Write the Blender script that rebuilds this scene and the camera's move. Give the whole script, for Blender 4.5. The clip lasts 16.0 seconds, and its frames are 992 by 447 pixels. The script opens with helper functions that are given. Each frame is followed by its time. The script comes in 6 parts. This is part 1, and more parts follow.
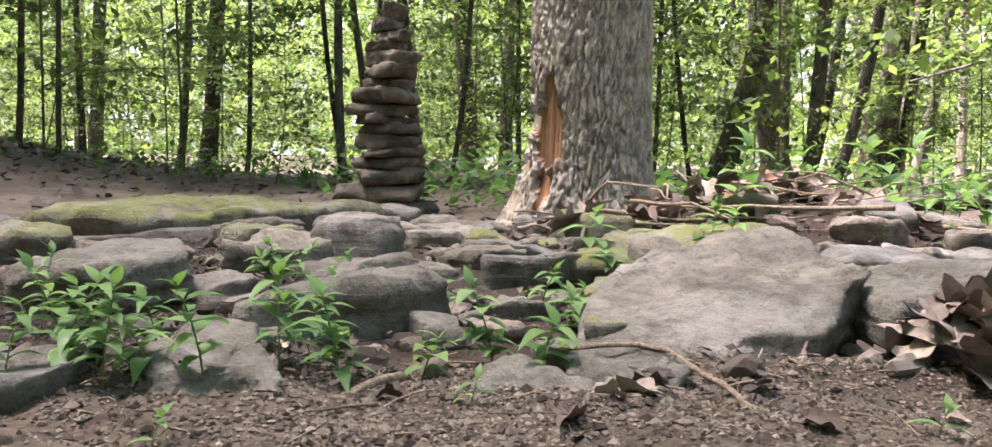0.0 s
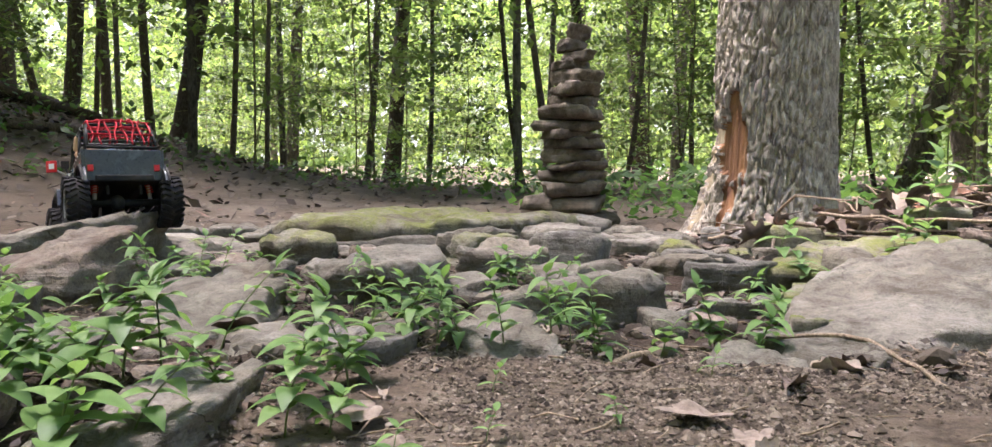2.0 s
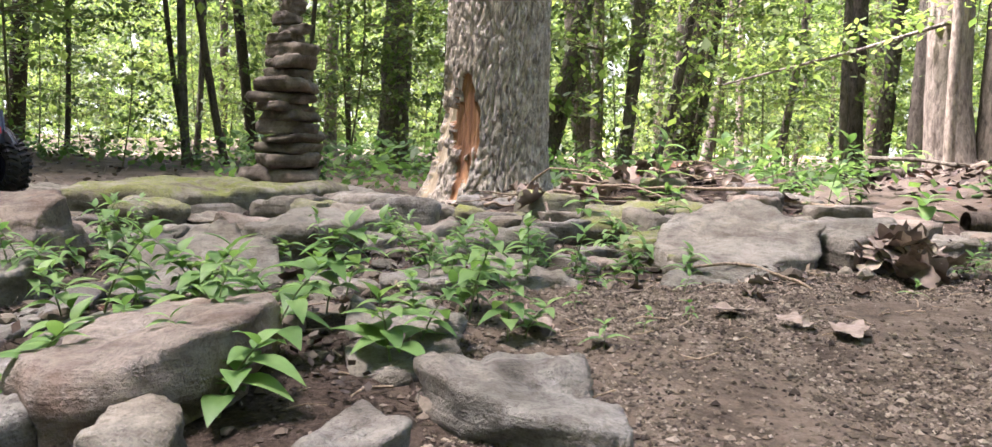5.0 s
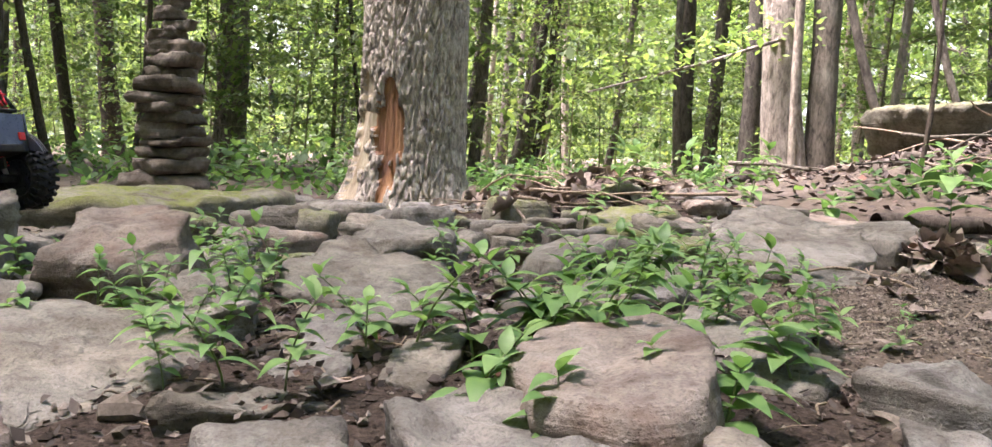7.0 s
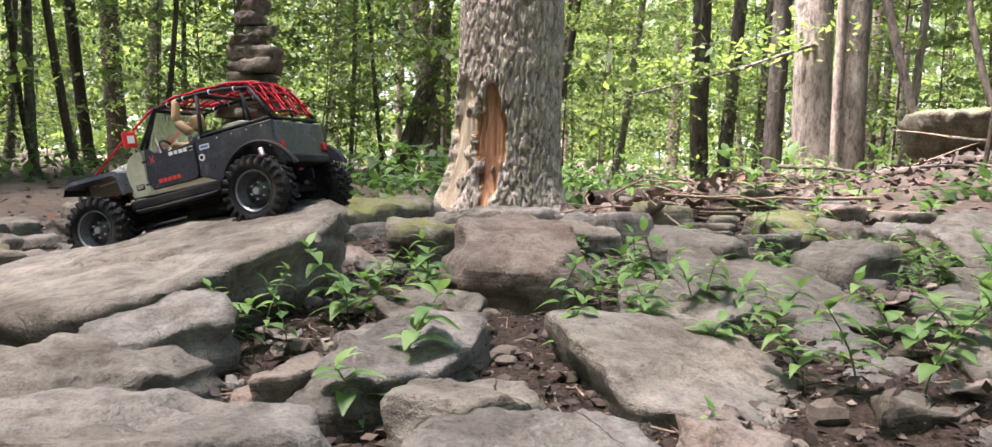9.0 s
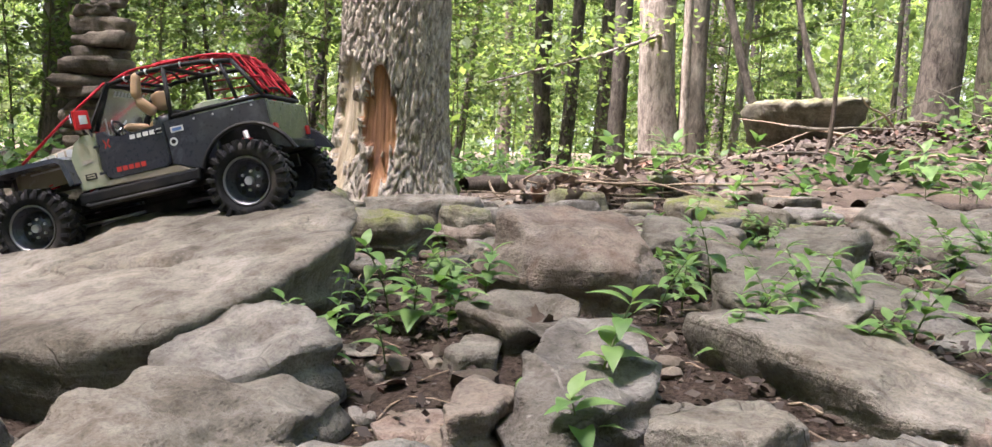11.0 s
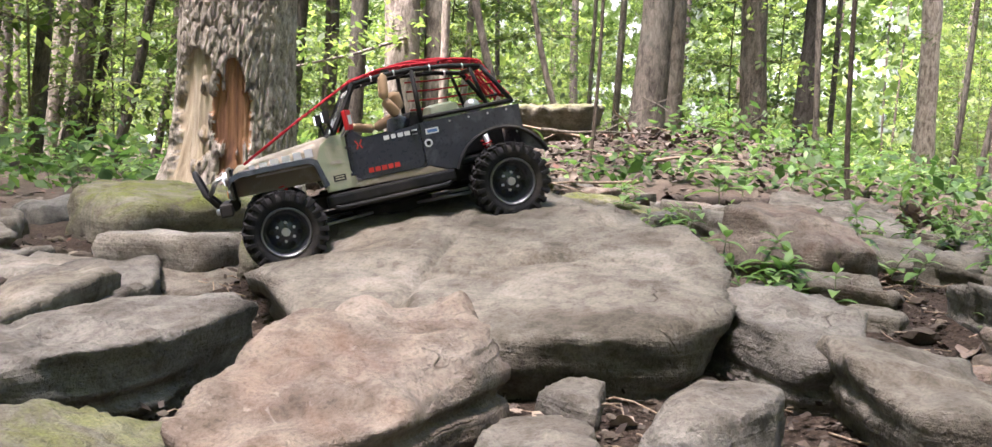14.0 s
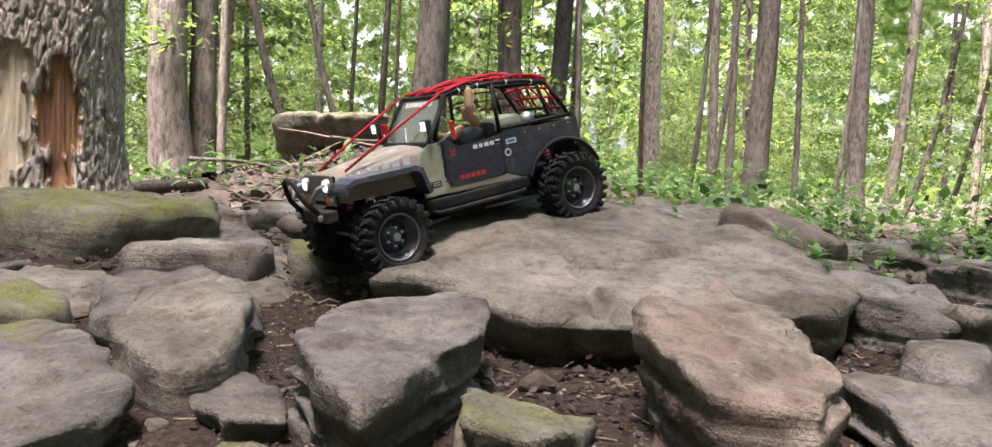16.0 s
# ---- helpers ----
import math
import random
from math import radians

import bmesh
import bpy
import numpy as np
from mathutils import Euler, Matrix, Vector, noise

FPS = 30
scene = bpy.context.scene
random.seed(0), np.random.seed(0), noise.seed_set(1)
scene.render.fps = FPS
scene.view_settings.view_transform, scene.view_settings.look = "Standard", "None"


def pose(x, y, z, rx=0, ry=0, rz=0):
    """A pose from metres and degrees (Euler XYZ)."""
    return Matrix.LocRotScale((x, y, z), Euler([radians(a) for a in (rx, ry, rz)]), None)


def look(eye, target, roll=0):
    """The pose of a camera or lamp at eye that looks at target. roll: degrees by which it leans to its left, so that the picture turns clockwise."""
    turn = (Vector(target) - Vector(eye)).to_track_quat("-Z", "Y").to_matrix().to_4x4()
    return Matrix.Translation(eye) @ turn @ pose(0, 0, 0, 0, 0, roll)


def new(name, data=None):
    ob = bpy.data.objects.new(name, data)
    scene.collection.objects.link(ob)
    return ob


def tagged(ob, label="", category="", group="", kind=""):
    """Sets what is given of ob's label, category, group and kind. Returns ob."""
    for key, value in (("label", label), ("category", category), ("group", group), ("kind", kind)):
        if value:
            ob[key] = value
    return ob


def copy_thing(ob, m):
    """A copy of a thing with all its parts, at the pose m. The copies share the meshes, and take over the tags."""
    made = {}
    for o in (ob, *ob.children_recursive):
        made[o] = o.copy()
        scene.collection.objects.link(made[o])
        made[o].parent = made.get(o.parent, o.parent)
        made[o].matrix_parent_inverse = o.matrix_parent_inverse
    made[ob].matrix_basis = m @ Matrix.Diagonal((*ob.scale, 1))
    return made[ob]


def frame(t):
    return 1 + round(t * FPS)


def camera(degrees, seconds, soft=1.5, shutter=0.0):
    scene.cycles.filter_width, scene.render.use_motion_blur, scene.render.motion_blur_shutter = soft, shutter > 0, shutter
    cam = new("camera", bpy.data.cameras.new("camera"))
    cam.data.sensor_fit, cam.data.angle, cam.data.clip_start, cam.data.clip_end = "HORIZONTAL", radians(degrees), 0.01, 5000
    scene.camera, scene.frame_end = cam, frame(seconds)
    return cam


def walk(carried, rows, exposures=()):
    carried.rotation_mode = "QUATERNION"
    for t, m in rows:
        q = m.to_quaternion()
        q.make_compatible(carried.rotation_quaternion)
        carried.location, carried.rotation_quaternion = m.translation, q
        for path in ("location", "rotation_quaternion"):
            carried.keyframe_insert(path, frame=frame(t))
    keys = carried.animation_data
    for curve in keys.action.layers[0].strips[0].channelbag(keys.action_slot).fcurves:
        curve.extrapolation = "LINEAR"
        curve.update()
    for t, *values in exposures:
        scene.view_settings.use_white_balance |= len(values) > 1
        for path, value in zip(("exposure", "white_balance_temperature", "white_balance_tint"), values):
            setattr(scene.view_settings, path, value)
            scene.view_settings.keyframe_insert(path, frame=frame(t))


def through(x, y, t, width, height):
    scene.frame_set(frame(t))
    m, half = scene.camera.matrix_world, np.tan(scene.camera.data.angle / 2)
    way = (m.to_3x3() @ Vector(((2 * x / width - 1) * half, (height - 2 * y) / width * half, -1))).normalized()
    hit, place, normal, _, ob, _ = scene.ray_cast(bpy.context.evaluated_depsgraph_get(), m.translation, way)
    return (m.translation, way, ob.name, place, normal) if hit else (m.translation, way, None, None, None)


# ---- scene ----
cam = camera(59.7, 16.0, soft=1.38)
METRES, EYE, TILT, LEAN, TURN = 4.2, 0.223, 0.0, 0.0, 0.0
ROWS = [
    (0.0, 0.0, 0.0, 0.0, 0.06, -4.46, -0.78),
    (0.5, -0.004, -0.011, -0.0, 3.45, -4.17, -0.58),
    (1.0, -0.0029, -0.0264, 0.0022, 7.12, -4.01, -0.46),
    (1.5, -0.0096, -0.0414, 0.0024, 9.85, -3.97, -0.42),
    (2.0, -0.0192, -0.0644, 0.0049, 10.99, -3.93, -0.38),
    (2.5, -0.0271, -0.0862, 0.0039, 11.04, -3.9, -0.36),
    (3.0, -0.0404, -0.1041, 0.0006, 9.04, -3.89, -0.5),
    (3.5, -0.0626, -0.1134, 0.0003, 4.75, -4.03, -0.89),
    (4.0, -0.0981, -0.1268, -0.0025, -1.18, -4.36, -1.13),
    (4.5, -0.1288, -0.1305, 0.001, -7.56, -4.9, -1.46),
    (7.0, -0.2913, -0.0738, 0.0001, -26.23, -4.58, -1.88),
    (7.5, -0.3318, -0.0641, -0.002, -26.1, -4.19, -1.96),
    (8.0, -0.3755, -0.0468, -0.0019, -25.8, -4.19, -1.93),
    (10.5, -0.4713, 0.0425, -0.0032, -36.33, -4.83, -1.57),
    (11.0, -0.4852, 0.0618, -0.0044, -39.77, -4.89, -1.91),
    (11.5, -0.5156, 0.0841, -0.0052, -44.78, -4.53, -2.15),
    (12.0, -0.5515, 0.1108, -0.0082, -50.74, -4.34, -2.23),
    (12.5, -0.578, 0.1413, -0.0118, -56.12, -4.63, -2.37),
    (13.0, -0.5993, 0.1663, -0.0131, -59.47, -4.91, -2.41),
    (13.5, -0.6226, 0.1888, -0.0123, -60.63, -4.76, -2.49),
    (14.0, -0.6537, 0.2141, -0.011, -61.93, -4.2, -2.42),
    (14.5, -0.6746, 0.2403, -0.0112, -65.7, -3.62, -2.43),
    (15.0, -0.6906, 0.27, -0.0113, -70.34, -3.41, -2.48),
    (15.5, -0.7058, 0.304, -0.0129, -75.37, -3.2, -2.6),
    (16.0, -0.7271, 0.3383, -0.0177, -80.02, -2.84, -2.61),
]
# ---------- camera ----------
KELVIN, TINT = 6000, 29.5
walk(cam, [(t, pose(0, 0, EYE, TILT, LEAN, TURN) @ pose(METRES * x, METRES * y, METRES * z, 90 + pitch, roll, yaw)) for t, x, y, z, yaw, pitch, roll in ROWS], exposures=[(0.0, 3.68, KELVIN, TINT + 2), (4.5, 3.74, KELVIN, TINT + 2), (8.0, 3.6, KELVIN, TINT + 2), (12.0, 3.56, KELVIN, TINT), (14.0, 3.5, KELVIN, TINT), (16.0, 3.14, KELVIN, TINT)])

# ---------- sky and sun ----------
SUN_FROM = Vector((-0.29, 0.08, 0.95)).normalized()
world = bpy.data.worlds.new("sky")
scene.world = world
world.use_nodes = True
wn = world.node_tree
sky = wn.nodes.new("ShaderNodeTexSky")
sky.sky_type = 'NISHITA'
sky.sun_disc = False
sky.sun_elevation = math.asin(SUN_FROM.z)
sky.sun_rotation = math.atan2(SUN_FROM.x, SUN_FROM.y)
sky.air_density, sky.dust_density, sky.ozone_density = 1.0, 1.2, 1.0
wn.links.new(sky.outputs[0], wn.nodes["Background"].inputs[0])
wn.nodes["Background"].inputs[1].default_value = 0.058
sun_data = bpy.data.lights.new("sun", 'SUN')
sun_data.energy, sun_data.angle, sun_data.color = 5.0, radians(16.0), (1.0, 0.94, 0.84)
sun_ob = new("sun", sun_data)
sun_ob.matrix_world = look(SUN_FROM * 60, (0, 0, 0))


# ---------- small tools ----------
def hashed(ix, iy, iz, seed):
    n = (ix.astype(np.int64) * 374761393 + iy.astype(np.int64) * 668265263 + iz.astype(np.int64) * 2147483647 + seed * 974711) & 0xFFFFFFFF
    n = ((n ^ (n >> 13)) * 1274126177) & 0xFFFFFFFF
    n = ((n ^ (n >> 16)) * 2246822519) & 0xFFFFFFFF
    return ((n ^ (n >> 15)) & 0xFFFFFF) / float(0xFFFFFF)


def grain(p, seed=0):
    """Smooth noise in -1..1 at points p (n, 3)."""
    p = np.asarray(p, float)
    i = np.floor(p)
    f = p - i
    f = f * f * f * (f * (f * 6 - 15) + 10)
    out = 0
    for dx in (0, 1):
        for dy in (0, 1):
            for dz in (0, 1):
                w = (f[:, 0] if dx else 1 - f[:, 0]) * (f[:, 1] if dy else 1 - f[:, 1]) * (f[:, 2] if dz else 1 - f[:, 2])
                out = out + w * hashed(i[:, 0] + dx, i[:, 1] + dy, i[:, 2] + dz, seed)
    return out * 2 - 1


def rough(p, seed=0, octaves=4):
    """Several octaves of grain."""
    p, out, a = np.asarray(p, float), 0, 1.0
    for k in range(octaves):
        out = out + a * grain(p * 2.03 ** k + 17.3 * k, seed + k)
        a *= 0.5
    return out


def cells(u, v, seed=0):
    """Distance to the cell border for a plane of random cells (F2 - F1), and the cell's random value."""
    iu, iv = np.floor(u), np.floor(v)
    best, second, who = np.full(u.shape, 9.0), np.full(u.shape, 9.0), np.zeros(u.shape)
    for du in (-1, 0, 1):
        for dv in (-1, 0, 1):
            cu, cv = iu + du, iv + dv
            z = np.zeros_like(cu)
            pu, pv = cu + hashed(cu, cv, z, seed), cv + hashed(cu, cv, z + 1, seed)
            d = np.hypot(pu - u, pv - v)
            nearer = d < best
            second = np.where(nearer, best, np.minimum(second, d))
            who = np.where(nearer, hashed(cu, cv, z + 2, seed), who)
            best = np.where(nearer, d, best)
    return second - best, who


def array_mesh(name, verts, faces, material=None, smooth=True):
    """A mesh from an (n, 3) array and an (m, k) array of corners."""
    me = bpy.data.meshes.new(name)
    verts, faces = np.asarray(verts, np.float32), np.asarray(faces, np.int32)
    k = faces.shape[1]
    me.vertices.add(len(verts))
    me.vertices.foreach_set("co", verts.ravel())
    me.loops.add(faces.size)
    me.loops.foreach_set("vertex_index", faces.ravel())
    me.polygons.add(len(faces))
    me.polygons.foreach_set("loop_start", np.arange(len(faces), dtype=np.int32) * k)
    me.update(calc_edges=True)
    me.polygons.foreach_set("use_smooth", np.full(len(faces), smooth))
    if material:
        me.materials.append(material)
    me.update()
    return me


def bm_mesh(name, bm, material=None, smooth=False):
    me = bpy.data.meshes.new(name)
    bm.normal_update()
    bm.to_mesh(me)
    bm.free()
    if smooth:
        me.polygons.foreach_set("use_smooth", np.full(len(me.polygons), True))
    if material:
        me.materials.append(material)
    return me


def child(name, me, parent, label="", m=None):
    ob = new(name, me)
    ob.parent = parent
    if m is not None:
        ob.matrix_local = m
    return tagged(ob, label) if label else ob


def part(name, bm, material, parent, label="", smooth=False, m=None):
    """Links a bmesh as one mesh under a thing or a part."""
    return child(name, bm_mesh(name, bm, material, smooth), parent, label, m)


def tube_arrays(path, radii, sides=8, seed=0, wobble=0.0, cap=True):
    """Rings along a path: verts and quads."""
    path = np.asarray(path, float)
    n = len(path)
    along = np.gradient(path, axis=0)
    along /= np.linalg.norm(along, axis=1)[:, None] + 1e-9
    ref = np.where(np.abs(along[:, 2:3]) > 0.9, [[1.0, 0, 0]], [[0, 0, 1.0]])
    a = np.cross(along, ref)
    a /= np.linalg.norm(a, axis=1)[:, None] + 1e-9
    b = np.cross(along, a)
    for k in range(1, n):
        a[k] = a[k - 1] - along[k] * (a[k - 1] @ along[k])
        a[k] /= np.linalg.norm(a[k]) + 1e-9
        b[k] = np.cross(along[k], a[k])
    ang = np.arange(sides) * 2 * np.pi / sides
    r = np.broadcast_to(np.asarray(radii, float), (n,))
    v = path[:, None] + r[:, None, None] * (np.cos(ang)[None, :, None] * a[:, None] + np.sin(ang)[None, :, None] * b[:, None])
    v = v.reshape(-1, 3)
    if wobble:
        v = v + (rough(v / (np.mean(r) * 2.5) + seed, seed, 2) * wobble)[:, None] * (v - np.repeat(path, sides, 0)) 
    i = np.arange(n - 1)[:, None] * sides
    j = np.arange(sides)[None]
    f = np.stack([i + j, i + (j + 1) % sides, i + sides + (j + 1) % sides, i + sides + j], -1).reshape(-1, 4)
    return v, f


def joined(pieces):
    """Verts and faces of many pieces as one."""
    vs, fs, n = [], [], 0
    for v, f in pieces:
        vs.append(v)
        fs.append(np.asarray(f) + n)
        n += len(v)
    return np.concatenate(vs), np.concatenate(fs)


# ---------- materials ----------
class Nodes:
    def __init__(self, name):
        self.m = bpy.data.materials.new(name)
        self.m.use_nodes = True
        self.t = self.m.node_tree
        self.p = self.t.nodes["Principled BSDF"]

    def add(self, kind, **kw):
        n = self.t.nodes.new("ShaderNode" + kind)
        for k, v in kw.items():
            setattr(n, k, v)
        return n

    def link(self, a, b):
        self.t.links.new(a, b)

    def coords(self, scale=1.0, stretch=(1, 1, 1), spread=True):
        """Object coordinates in metres, shifted from object to object."""
        c = self.add("TexCoord")
        v = c.outputs["Object"]
        if spread:
            info = self.add("ObjectInfo")
            mul = self.add("Math", operation='MULTIPLY')
            mul.inputs[1].default_value = 37.0
            self.link(info.outputs["Random"], mul.inputs[0])
            add = self.add("VectorMath", operation='ADD')
            self.link(v, add.inputs[0])
            self.link(mul.outputs[0], add.inputs[1])
            v = add.outputs[0]
        mp = self.add("Mapping")
        mp.inputs["Scale"].default_value = [scale * s for s in stretch]
        self.link(v, mp.inputs["Vector"])
        return mp.outputs[0]

    def noise(self, vec, scale, detail=4, rough_=0.6, warp=0.0):
        n = self.add("TexNoise")
        n.inputs["Scale"].default_value, n.inputs["Detail"].default_value, n.inputs["Roughness"].default_value = scale, detail, rough_
        n.inputs["Distortion"].default_value = warp
        self.link(vec, n.inputs["Vector"])
        return n.outputs[0]

    def ramp(self, fac, stops):
        r = self.add("ValToRGB")
        e = r.color_ramp.elements
        while len(e) < len(stops):
            e.new(0.5)
        for el, (pos, col) in zip(e, stops):
            el.position = pos
            el.color = (*col, 1) if len(col) == 3 else col
        self.link(fac, r.inputs[0])
        return r.outputs[0]

    def mix(self, fac, a, b, how='MIX'):
        n = self.add("Mix", data_type='RGBA', blend_type=how)
        for sock, val in ((n.inputs[0], fac), (n.inputs[6], a), (n.inputs[7], b)):
            if isinstance(val, (int, float)):
                sock.default_value = val
            elif isinstance(val, tuple):
                sock.default_value = (*val, 1)
            else:
                self.link(val, sock)
        return n.outputs[2]

    def bump(self, height, strength=0.5, distance=0.005, under=None):
        b = self.add("Bump")
        b.inputs["Strength"].default_value, b.inputs["Distance"].default_value = strength, distance
        self.link(height, b.inputs["Height"])
        if under is not None:
            self.link(under, b.inputs["Normal"])
        self.link(b.outputs[0], self.p.inputs["Normal"])
        return b.outputs[0]

    def done(self, color, roughness=0.8, metallic=0.0, specular=None):
        if isinstance(color, tuple):
            self.p.inputs["Base Color"].default_value = (*color, 1)
        else:
            self.link(color, self.p.inputs["Base Color"])
        if isinstance(roughness, (int, float)):
            self.p.inputs["Roughness"].default_value = roughness
        else:
            self.link(roughness, self.p.inputs["Roughness"])
        self.p.inputs["Metallic"].default_value = metallic
        if specular is not None:
            self.p.inputs["Specular IOR Level"].default_value = specular
        return self.m


def stone_material(name, dark, mid, light, moss=0.0, rust=0.0):
    s = Nodes(name)
    v = s.coords()
    big, small, fine = s.noise(v, 7, 5, 0.6, 0.6), s.noise(v, 38, 6, 0.7), s.noise(v, 260, 4, 0.7)
    col = s.ramp(big, [(0.30, dark), (0.47, mid), (0.66, light)])
    spots = s.ramp(small, [(0.28, (0.4, 0.37, 0.33)), (0.5, (0.95, 0.95, 0.95)), (0.75, (1.2, 1.18, 1.13))])
    col = s.mix(0.8, col, spots, 'MULTIPLY')
    speck = s.ramp(fine, [(0.32, (0.55, 0.53, 0.5)), (0.5, (0.97, 0.97, 0.97)), (0.7, (1.15, 1.13, 1.1))])
    col = s.mix(0.75, col, speck, 'MULTIPLY')
    # bedding streaks
    layers = s.noise(s.coords(1.0, (3, 3, 60)), 1.0, 4, 0.6, 0.4)
    col = s.mix(0.55, col, s.ramp(layers, [(0.35, (0.7, 0.66, 0.6)), (0.6, (1, 1, 1))]), 'MULTIPLY')
    # thin cracks, dark lichen and pale scuffs
    wob = s.add("VectorMath", operation='ADD')
    s.link(v, wob.inputs[0])
    sc = s.add("VectorMath", operation='SCALE')
    nz = s.add("TexNoise")
    nz.inputs["Scale"].default_value = 14
    s.link(v, nz.inputs["Vector"])
    s.link(nz.outputs[1], sc.inputs[0])
    sc.inputs["Scale"].default_value = 0.09
    s.link(sc.outputs[0], wob.inputs[1])
    vo = s.add("TexVoronoi", feature='DISTANCE_TO_EDGE')
    vo.inputs["Scale"].default_value = 5.0
    s.link(wob.outputs[0], vo.inputs["Vector"])
    crack = s.ramp(vo.outputs[0], [(0.0, (0.0, 0.0, 0.0)), (0.007, (1, 1, 1))])
    some = s.ramp(s.noise(v, 4.0, 2), [(0.36, (0, 0, 0)), (0.42, (1, 1, 1))])
    crack = s.mix(some, crack, (1.0, 1.0, 1.0))
    col = s.mix(0.75, col, s.ramp(crack, [(0, (0.4, 0.37, 0.34)), (1, (1, 1, 1))]), 'MULTIPLY')
    # broad warm and damp stains
    col = s.mix(s.ramp(s.noise(v, 3.3, 5, 0.65, 0.8), [(0.5, (0, 0, 0)), (0.68, (0.55, 0.55, 0.55))]), col, s.mix(1.0, col, (1.02, 0.93, 0.84), 'MULTIPLY'))
    col = s.mix(s.ramp(s.noise(v, 5.1, 6, 0.7, 1.2), [(0.54, (0, 0, 0)), (0.66, (0.6, 0.6, 0.6))]), col, s.mix(1.0, col, (0.56, 0.52, 0.47), 'MULTIPLY'))
    col = s.mix(s.ramp(s.noise(v, 19, 5, 0.75, 0.5), [(0.6, (0, 0, 0)), (0.72, (0.6, 0.6, 0.6))]), col, (0.075, 0.068, 0.055))
    col = s.mix(s.ramp(s.noise(v, 26, 5, 0.75, 1.0), [(0.63, (0, 0, 0)), (0.74, (0.45, 0.45, 0.45))]), col, (0.36, 0.335, 0.30))
    info = s.add("ObjectInfo")
    col = s.mix(1.0, col, s.ramp(info.outputs["Random"], [(0, (0.84, 0.82, 0.8)), (0.5, (1, 0.98, 0.95)), (1, (1.08, 1.06, 1.05))]), 'MULTIPLY')
    if rust:
        col = s.mix(s.ramp(s.noise(v, 11, 4, 0.6, 1.0), [(0.45, (0, 0, 0)), (0.7, (rust, rust, rust))]), col, (0.26, 0.12, 0.07))
    if moss:
        up = s.add("NewGeometry")
        sep = s.add("SeparateXYZ")
        s.link(up.outputs["Normal"], sep.inputs[0])
        mul = s.add("Math", operation='MULTIPLY')
        s.link(sep.outputs[2], mul.inputs[0])
        s.link(s.ramp(s.noise(v, 9, 6, 0.75, 0.8), [(0.42, (0, 0, 0)), (0.58, (moss, moss, moss))]), mul.inputs[1])
        col = s.mix(mul.outputs[0], col, s.ramp(fine, [(0.3, (0.06, 0.075, 0.012)), (0.7, (0.19, 0.20, 0.045))]))
    pits = s.ramp(s.noise(v, 95, 3, 0.6), [(0.3, (0, 0, 0)), (0.42, (1, 1, 1))])
    b1 = s.bump(pits, 0.6, 0.003, s.bump(small, 0.75, 0.014))
    b2 = s.bump(crack, 0.8, 0.004, s.bump(layers, 0.7, 0.007, b1))
    s.bump(fine, 0.6, 0.0016, b2)
    return s.done(col, s.ramp(small, [(0.3, (0.9, 0.9, 0.9)), (0.7, (0.72, 0.72, 0.72))]), specular=0.15)


STONE = stone_material("tan sandstone", (0.084, 0.076, 0.060), (0.163, 0.152, 0.126), (0.248, 0.232, 0.198))
STONE_GREY = stone_material("grey sandstone", (0.075, 0.071, 0.061), (0.148, 0.141, 0.124), (0.223, 0.214, 0.192))
STONE_RED = stone_material("reddish sandstone", (0.095, 0.077, 0.063), (0.185, 0.160, 0.133), (0.265, 0.235, 0.20), rust=0.15)
STONE_MOSS = stone_material("mossy sandstone", (0.09, 0.082, 0.062), (0.16, 0.15, 0.118), (0.225, 0.215, 0.175), moss=0.95)


def dirt_material():
    s = Nodes("forest soil")
    v = s.coords(spread=False)
    a, b, c = s.noise(v, 0.55, 5, 0.6, 0.5), s.noise(v, 14, 6, 0.7), s.noise(v, 130, 5, 0.75)
    col = s.ramp(b, [(0.3, (0.048, 0.036, 0.027)), (0.52, (0.12, 0.094, 0.07)), (0.75, (0.21, 0.168, 0.13))])
    far = s.ramp(s.noise(v, 2.2, 6, 0.7), [(0.3, (0.058, 0.046, 0.036)), (0.6, (0.15, 0.124, 0.098))])
    # dry crumbly earth in front, humus darkened for gap shade between the rocks, worn trail beyond
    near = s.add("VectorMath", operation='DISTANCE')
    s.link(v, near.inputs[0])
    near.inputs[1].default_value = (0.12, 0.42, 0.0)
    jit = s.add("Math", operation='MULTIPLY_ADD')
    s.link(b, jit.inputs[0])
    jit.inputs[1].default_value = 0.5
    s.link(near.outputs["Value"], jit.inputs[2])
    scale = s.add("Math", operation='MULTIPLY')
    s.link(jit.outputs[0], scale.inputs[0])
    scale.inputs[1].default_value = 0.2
    shaded_soil = s.ramp(c, [(0.3, (0.022, 0.016, 0.012)), (0.55, (0.05, 0.037, 0.028)), (0.8, (0.09, 0.068, 0.05))])
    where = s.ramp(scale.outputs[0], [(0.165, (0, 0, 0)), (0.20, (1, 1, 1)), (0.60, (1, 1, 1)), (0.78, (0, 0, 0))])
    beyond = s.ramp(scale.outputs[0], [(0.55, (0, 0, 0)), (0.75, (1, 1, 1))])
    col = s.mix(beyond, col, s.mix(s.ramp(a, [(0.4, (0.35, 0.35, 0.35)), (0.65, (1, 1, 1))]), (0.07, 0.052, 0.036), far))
    col = s.mix(where, col, shaded_soil)
    col = s.mix(0.75, col, s.ramp(c, [(0.3, (0.5, 0.48, 0.45)), (0.6, (1.1, 1.08, 1.05))]), 'MULTIPLY')
    b1 = s.bump(b, 0.7, 0.02)
    s.bump(c, 0.8, 0.006, b1)
    return s.done(col, 0.95, specular=0.08)


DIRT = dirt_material()


